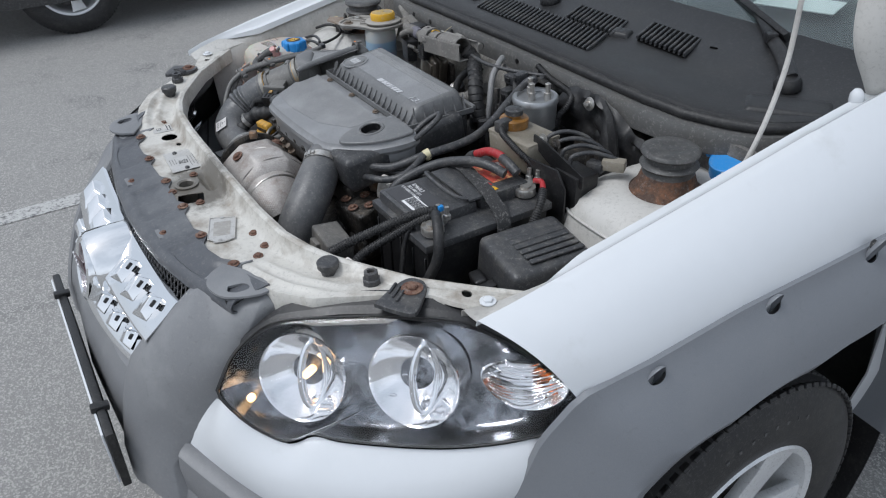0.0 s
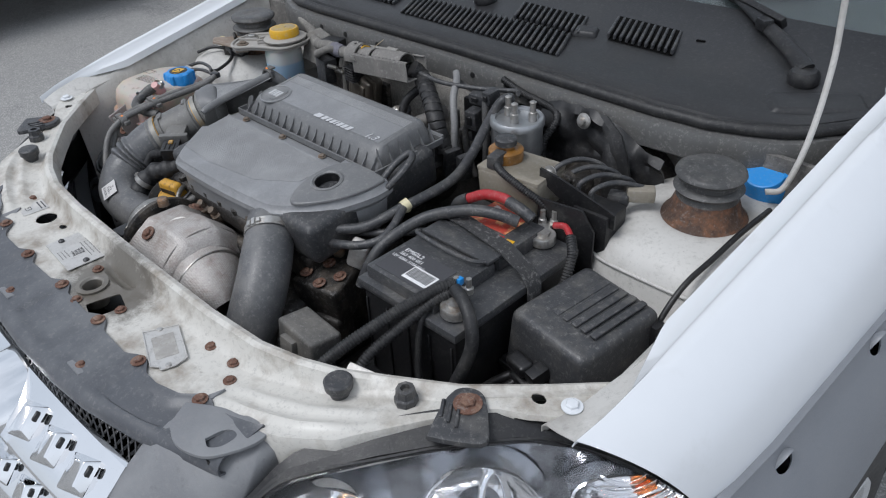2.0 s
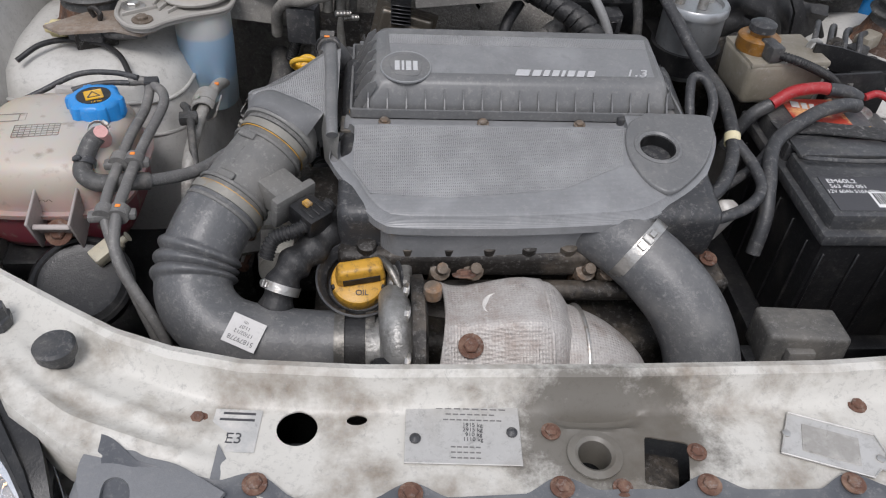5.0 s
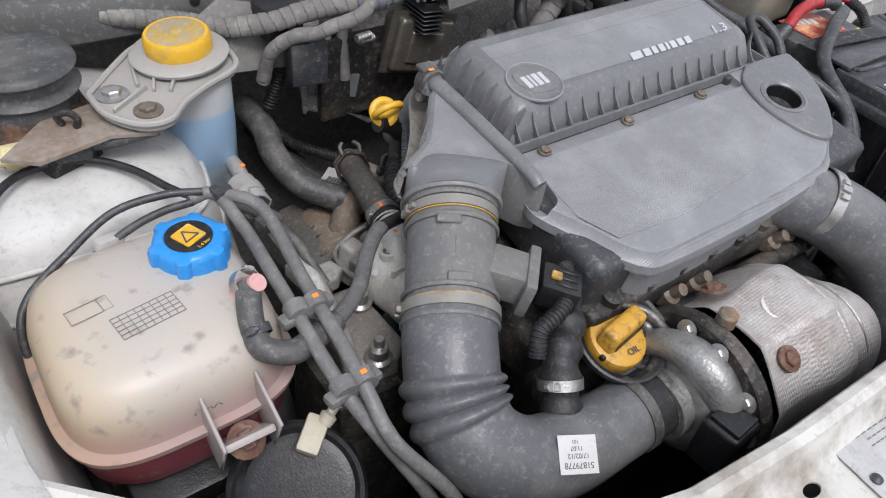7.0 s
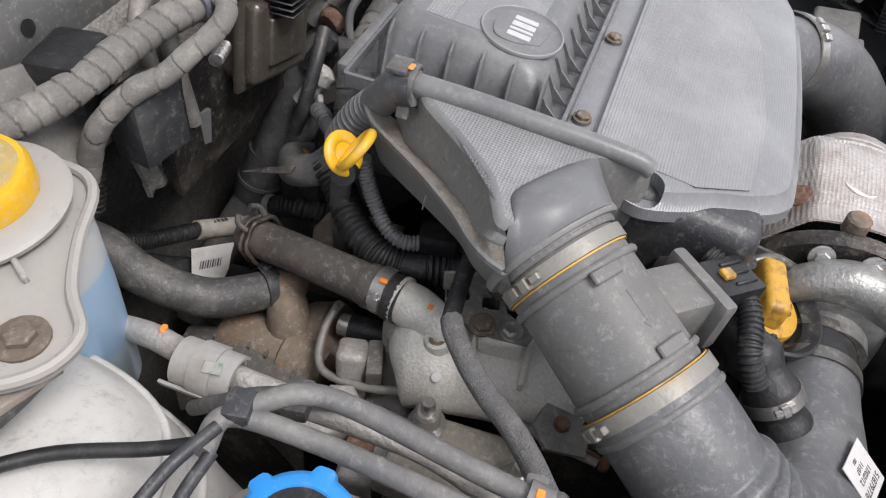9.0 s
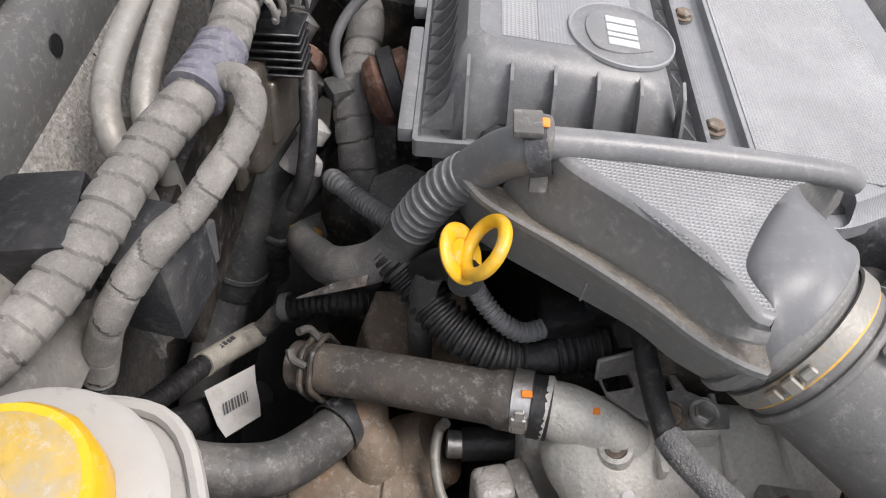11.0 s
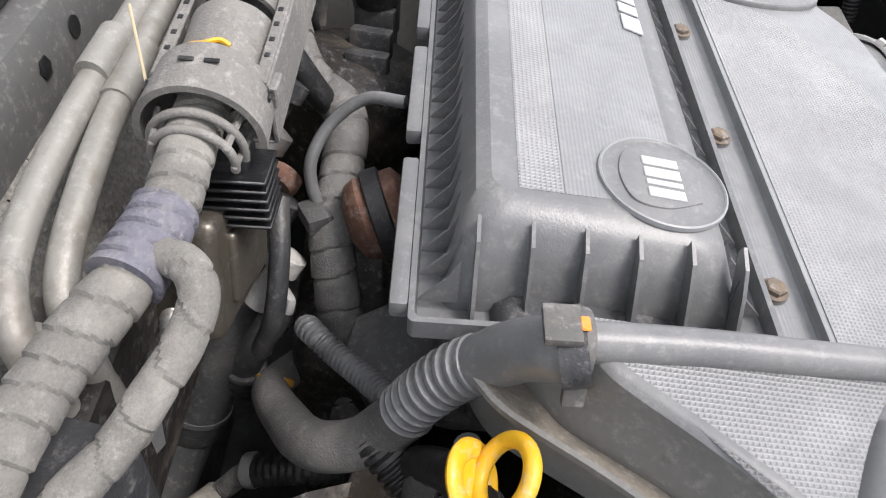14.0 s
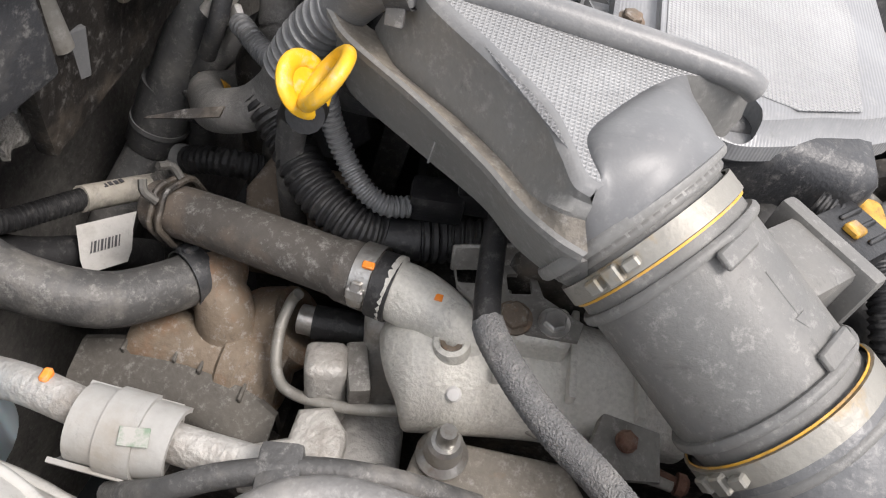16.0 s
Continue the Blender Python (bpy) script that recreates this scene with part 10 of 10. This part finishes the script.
mt = thing("engine_mount", (-0.36, 0.52, 0.60), "rust-spotted cast engine mount with flanged nuts", "engine mount")
MOUNTM = stuff_mat("sandy_cast_mount", (0.215, 0.195, 0.168), 0.75, 0.1, grain=(300, 0.25), stain=(20, (0.30, 0.19, 0.115), 0.56, 0.76), bump=(300, 0.45), dust=(0.42, 0.55))
part("plate", prism([(-0.400, 0.556), (-0.352, 0.549), (-0.344, 0.530), (-0.341, 0.474), (-0.357, 0.462), (-0.405, 0.466)], 0.024, pose(0, 0, 0.731), 0.005, 3), MOUNTM, mt, "dusty cast mount plate")
part("web_plate", prism([(-0.289, 0.583), (-0.305, 0.563), (-0.328, 0.558), (-0.362, 0.553), (-0.392, 0.560), (-0.392, 0.588), (-0.352, 0.596), (-0.330, 0.594), (-0.312, 0.598)], 0.030, pose(0, 0, 0.712, 0, -4, 0), 0.008, 3), ALU2, mt, "grimy cast bracket web")
part("web_wall", block((0.020, 0.030, 0.07), pose(-0.302, 0.575, 0.745, 0, 12, 20), 0.008, 3), ALU2, mt)
part("red_bolt", lathe([(0.011, 0), (0.0105, 0.006), (0.007, 0.007), (0, 0.007)], (-0.374, 0.574, 0.740), (-0.3, 0, 1), 6), RUST, mt, "rust-red bolt head", 25)
part("leg", block((0.09, 0.10, 0.46), pose(-0.38, 0.50, 0.50), 0.01), DARK, mt)
for x, y in ((-0.3555, 0.536), (-0.375, 0.468)):
    part("nut", lathe([(0.0125, 0), (0.0130, 0.003), (0.0095, 0.006), (0.0088, 0.016), (0.007, 0.018), (0.005, 0.018), (0.005, 0.026), (0.004, 0.028), (0, 0.028)], (x, y, 0.757), seg=24), STEEL, mt, "bright flanged nut", 30)
lug = prism([(-0.372, 0.632), (-0.362, 0.612), (-0.346, 0.612), (-0.340, 0.596), (-0.352, 0.584), (-0.372, 0.583), (-0.386, 0.600), (-0.390, 0.628)], 0.016, pose(0, 0, 0.733, 0, 0, 0), 0.005, 3)
part("lug", lug, ALU2, mt, "cast alloy lug with rust streaks")
part("lug_post", block((0.022, 0.022, 0.05), pose(-0.326, 0.604, 0.742, 0, 6, 15), 0.006, 3), ALU2, mt)
part("pipe_bracket", block((0.030, 0.012, 0.022), pose(-0.322, 0.588, 0.752, 0, 0, 20), 0.003, 2), TABM, mt)


def woven(pts, r, strands=8, pitch=0.020):
    """A sleeve of strands that cross over and under one another."""
    bm = bmesh.new()
    path = fine(pts, 0.0008)
    up = (path[1] - path[0]).orthogonal().normalized()
    rings = []
    for i, q in enumerate(path):
        tan = (path[min(i + 1, len(path) - 1)] - path[max(i - 1, 0)]).normalized()
        up = (up - tan * up.dot(tan)).normalized()
        side = tan.cross(up)
        ring = []
        for k in range(40):
            a = 2 * math.pi * k / 40
            w = 2 * math.pi * i * 0.0008 / pitch
            h = max(abs(math.sin(0.5 * strands * (a + w))), abs(math.sin(0.5 * strands * (a - w))))
            ring.append(bm.verts.new(q + r * (0.88 + 0.14 * h) * (math.cos(a) * up + math.sin(a) * side)))
        rings.append(ring)
    for a, b in zip(rings, rings[1:]):
        for k in range(40):
            bm.faces.new((a[k], a[(k + 1) % 40], b[(k + 1) % 40], b[k]))
    return bm


br_ = thing("braided_cable", (-0.34, 0.5, 0.78), "grey braided cable crossing to the air meter", "cable")
BRAID = stuff_mat("grey_braid", (0.14, 0.14, 0.14), 0.75, grain=(900, 0.5), stain=(30, (0.22, 0.21, 0.2), 0.5, 0.8), bump=(1100, 1.0))
part("smooth", tube([(-0.268, 0.535, 0.855), (-0.284, 0.538, 0.852), (-0.316, 0.536, 0.850), (-0.338, 0.533, 0.850)], 0.0058, 14), RUBBER, br_)
part("braid", woven([(-0.336, 0.533, 0.850), (-0.345, 0.528, 0.850), (-0.362, 0.513, 0.848), (-0.376, 0.497, 0.846), (-0.390, 0.480, 0.848), (-0.408, 0.464, 0.852), (-0.434, 0.446, 0.859)], 0.0068), BRAID, br_, "grey braided sleeve", 70)
lo = thing("lower_radiator_hose", (-0.31, 0.72, 0.72), "black coolant hose behind the washer bottle", "hose")
part("hose", tube([(-0.335, 0.845, 0.80), (-0.330, 0.800, 0.793), (-0.334, 0.769, 0.781), (-0.330, 0.745, 0.770), (-0.320, 0.722, 0.760), (-0.299, 0.703, 0.751), (-0.280, 0.690, 0.746)], 0.0150, 20), HOSE, lo)
band((-0.286, 0.694, 0.748), (0.8, -0.55, -0.2), 0.0165, 0.012, "clip", lo, MATT, 0.009, 2.0)
part("hose", tube([(-0.325, 0.855, 0.765), (-0.300, 0.835, 0.735), (-0.275, 0.812, 0.705), (-0.245, 0.79, 0.680), (-0.21, 0.775, 0.64)], 0.0125, 18), RUBBER, lo)
wt = thing("water_pump_outlet", (-0.29, 0.67, 0.62), "rust-stained cast water outlet", "outlet")
SANDY = stuff_mat("rust_washed_sandy_alloy", (0.190, 0.150, 0.112), 0.7, 0.15, grain=(220, 0.2), stain=(24, (0.235, 0.120, 0.058), 0.50, 0.72), bump=(260, 0.4), dust=(0.42, 0.5))
part("elbow", sweep(bmesh.new(), fine([(-0.272, 0.688, 0.748), (-0.281, 0.682, 0.744), (-0.290, 0.676, 0.736), (-0.297, 0.672, 0.720), (-0.300, 0.670, 0.70)], 0.002), lambda s, L: 0.0158 + 0.0022 * math.sin(s * 210) * (s < 0.018) + 0.006 * max(0, s - 0.02) / L, 26), SANDY, wt, "rust-streaked elbow", 50)
part("drum", lathe([(0.012, -0.046), (0.022, -0.044), (0.0245, -0.038), (0.0245, 0.010), (0.0265, 0.012), (0.0265, 0.022), (0.0245, 0.024), (0.0235, 0.040), (0.018, 0.045), (0, 0.045)], (-0.309, 0.678, 0.703), (-0.05, -1, 0.0), 40), SANDY, wt, "rust-streaked cast drum", 40)
part("drum_rear", lathe([(0.026, -0.03), (0.028, 0.0), (0.024, 0.02), (0, 0.022)], (-0.283, 0.650, 0.706), (0.1, -0.7, 0.5), 34), SANDY, wt, "", 40)
BELTM = stuff_mat("dust_coated_belt_cover", (0.098, 0.091, 0.082), 0.8, grain=(300, 0.2), stain=(14, (0.13, 0.12, 0.105), 0.5, 0.75), bump=(300, 0.2), dust=(0.3, 0.4), spec=0.2)
rows = []
for k in range(25):
    t_ = k / 24
    c_ = Vector((-0.336, 0.748, 0)).lerp(Vector((-0.352, 0.628, 0)), t_) + Vector((0.012, 0, 0)) * math.sin(math.pi * t_)
    zt = 0.712 + 0.008 * math.sin(math.pi * t_)
    rows.append([c_ + Vector((0.020, 0, zt - 0.03)), c_ + Vector((0.017, 0, zt)), c_ + Vector((0.013, 0, zt + 0.002)), c_ + Vector((-0.006, 0, zt - 0.003)), c_ + Vector((-0.013, 0, zt - 0.008)), c_ + Vector((-0.016, 0, zt - 0.014)), c_ + Vector((-0.020, 0, zt - 0.07))])
part("cast_face", prism([(-0.030, -0.034), (0.030, -0.040), (0.034, 0.022), (0.010, 0.034), (-0.026, 0.030)], 0.05, pose(-0.208, 0.664, 0.700, 8, -14, 12), 0.005, 3), SANDY, wt, "brown-dusted cast face", 40)
belt_cover = part("belt_cover", loft(rows, 0.003), BELTM, wt, "curved dust-coated belt cover", 40)
for t_ in (0.22, 0.47, 0.6, 0.82):
    c_ = Vector((-0.336, 0.748, 0)).lerp(Vector((-0.352, 0.628, 0)), t_) + Vector((0.012, 0, 0)) * math.sin(math.pi * t_)
    part("cover_rib", block((0.012, 0.0022, 0.006), Matrix.Translation(c_) @ pose(0.011, 0, 0.713 + 0.008 * math.sin(math.pi * t_)), 0.0015, 2), BELTM, belt_cover)
part("leg", block((0.10, 0.10, 0.38), pose(-0.31, 0.68, 0.465), 0.02), DARK, wt)
sl = thing("starter_loom", (-0.3, 0.745, 0.77), "black loom with tan taped sleeve and paper tag", "wiring")
part("loom", ribbed([(-0.330, 0.815, 0.80), (-0.305, 0.822, 0.765), (-0.280, 0.815, 0.742), (-0.256, 0.804, 0.731), (-0.233, 0.794, 0.721)], 0.0075, 0.0036, 0.14), RUBBER, sl)
part("taped_sleeve", tube([(-0.235, 0.795, 0.722), (-0.211, 0.784, 0.708), (-0.190, 0.772, 0.697)], 0.0088, 18), stuff_mat("grimy_tan_tape", (0.36, 0.335, 0.29), 0.5, grain=(200, 0.2), stain=(60, (0.12, 0.115, 0.105), 0.5, 0.75), bump=(300, 0.2)), sl, "grimy tan sleeve")
bars([(-0.014 + 0.004 * k, -0.0115 + 0.004 * k, 0.0004 * (k % 2)) for k in range(6)], Matrix.Translation((-0.2155, 0.7845, 0.7205)) @ pose(0, 0, 0, 0, 20, -27), sl, INK, 0.0035)
part("loom", ribbed([(-0.191, 0.773, 0.698), (-0.188, 0.764, 0.706), (-0.188, 0.756, 0.718), (-0.190, 0.748, 0.729)], 0.0068, 0.0032, 0.14), HOSE, sl)
part("plug", lathe([(0.0072, -0.006), (0.0102, -0.005), (0.0108, 0.0), (0.0098, 0.002)], (-0.191, 0.744, 0.733), (-0.1, -0.95, 0.3), 22), COVER, sl, "grey locking ring")
part("loom", ribbed([(-0.191, 0.745, 0.732), (-0.194, 0.735, 0.739), (-0.195, 0.722, 0.744), (-0.195, 0.706, 0.746), (-0.190, 0.69, 0.742)], 0.0095, 0.0042, 0.10), RUBBER, sl)
tg = part("paper_tag", loft([[(-0.226, 0.764, 0.712), (-0.250, 0.792, 0.714)], [(-0.238, 0.761, 0.709), (-0.260, 0.786, 0.710)], [(-0.251, 0.756, 0.706), (-0.270, 0.780, 0.707)], [(-0.262, 0.753, 0.708), (-0.279, 0.772, 0.708)]], 0.0006), stuff_mat("grimy_paper", (0.46, 0.45, 0.43), 0.8, grain=(300, 0.1), stain=(30, (0.30, 0.285, 0.26), 0.48, 0.72), bump=(200, 0.2)), sl, "crumpled paper tag with bar code", 60)
bm2 = bmesh.new()
ta, tb2, tc2 = Vector((-0.238, 0.761, 0.709)), Vector((-0.260, 0.786, 0.710)), Vector((-0.251, 0.756, 0.706))
tx, ty = (tb2 - ta).normalized(), (tc2 - ta).normalized()
tz = tx.cross(ty).normalized()
tz = tz if tz.z > 0 else -tz
tm2 = Matrix((tx, ty, tz)).transposed().to_4x4()
for k in range(9):
    block((0.0008 + 0.0006 * (k % 2), 0.008, 0.0003), Matrix.Translation(ta + tx * (0.008 + 0.0021 * k) + ty * 0.006 + tz * 0.0012) @ tm2, 0, 1, bm2)
part("bar_code", bm2, INK, tg, "", 0)
part("upright_sleeve", ribbed([(-0.302, 0.795, 0.935), (-0.300, 0.802, 0.90), (-0.300, 0.806, 0.87), (-0.306, 0.808, 0.842), (-0.318, 0.81, 0.81)], 0.0082, 0.0042, 0.14), RUBBER, sl, "black corrugated sleeve")
part("upright_plug", block((0.045, 0.035, 0.035), pose(-0.305, 0.80, 0.925, 0, 0, 10), 0.005), BLACK, sl)
wa = thing("aluminium_pipe", (-0.41, 0.6, 0.80), "bare aluminium pipe with a sleeve clamp", "pipe")
part("pipe", tube([(-0.398, 0.735, 0.815), (-0.403, 0.700, 0.828), (-0.407, 0.672, 0.829), (-0.410, 0.640, 0.829), (-0.411, 0.600, 0.829), (-0.410, 0.551, 0.828), (-0.408, 0.515, 0.82), (-0.405, 0.48, 0.79), (-0.40, 0.47, 0.74)], 0.0078, 16), ALU2, wa)
CLAMPM = stuff_mat("grey_white_clamp", (0.32, 0.315, 0.30), 0.55, stain=(30, (0.26, 0.24, 0.21), 0.5, 0.72), bump=(200, 0.2), dust=(0.3, 0.45))
for y0, y1, r0, a0, a1 in ((0.634, 0.672, 0.0150, -70, 130), (0.640, 0.678, 0.0175, 95, 265), (0.646, 0.660, 0.0166, -60, 120)):
    rows = [[Vector((-0.411 - r0 * math.sin(radians(a0 + (a1 - a0) * k / 20)), y_, 0.828 + r0 * math.cos(radians(a0 + (a1 - a0) * k / 20)))) for k in range(21)] for y_ in (y0, y0 + 0.002, y1 - 0.002, y1)]
    part("sleeve_clamp", loft(rows, 0.002), CLAMPM, wa, "grey-white clamp sleeve", 50)
part("green_mark", block((0.007, 0.011, 0.0008), pose(-0.4175, 0.646, 0.8435, 0, -22, 10), 0.0003, 1), stuff_mat("faded_green_paint", (0.16, 0.22, 0.16), 0.7, stain=(90, (0.33, 0.32, 0.30), 0.45, 0.6), bump=None), wa, "", 0)
part("paint_mark", block((0.006, 0.004, 0.004), pose(-0.401, 0.690, 0.8365), 0.001, 1), ORANGE, wa)
part("crossing_hose", tube([(-0.43, 0.655, 0.815), (-0.432, 0.632, 0.838), (-0.424, 0.612, 0.846), (-0.414, 0.585, 0.846), (-0.408, 0.555, 0.842), (-0.40, 0.52, 0.82)], 0.0048, 12), HOSE, wa)
part("side_clamp", block((0.022, 0.016, 0.012), pose(-0.418, 0.592, 0.845, 0, 0, 10), 0.003), HOSE, wa)

# parked car, of which a wheel and the sill show
pk = thing("parked_car", (-4.6, 0.45, 0), "dark parked car with silver alloy wheel", "car")
DARKPAINT = stuff_mat("dark_car_paint", (0.02, 0.021, 0.024), 0.25, grain=(30, 0.1), bump=None, coat=0.8)
rows = []
for y, zt, w in ((-0.95, 0.9, 0.78), (-0.45, 1.0, 0.85), (0.0, 1.02, 0.86), (0.6, 1.05, 0.87), (1.4, 1.45, 0.85), (2.6, 1.45, 0.85), (3.1, 1.0, 0.8)):
    rows.append([(-5.1 + w * c, y, z) for c, z in ((1.0, 0.22), (1.03, 0.5), (1.0, 0.85), (0.85, zt), (-0.85, zt), (-1.0, 0.85), (-1.0, 0.22))])
part("body", loft(rows, 0.01), DARKPAINT, pk, "dark painted body", 40)
wheel("wheel", -4.36, 0.45, 1, pk, 0.33, 0.20, 0.205)
wheel("wheel", -4.36, 2.9, 1, pk, 0.33, 0.20, 0.205)
wheel("wheel", -5.84, 0.45, -1, pk, 0.33, 0.20, 0.205)
wheel("wheel", -5.84, 2.9, -1, pk, 0.33, 0.20, 0.205)
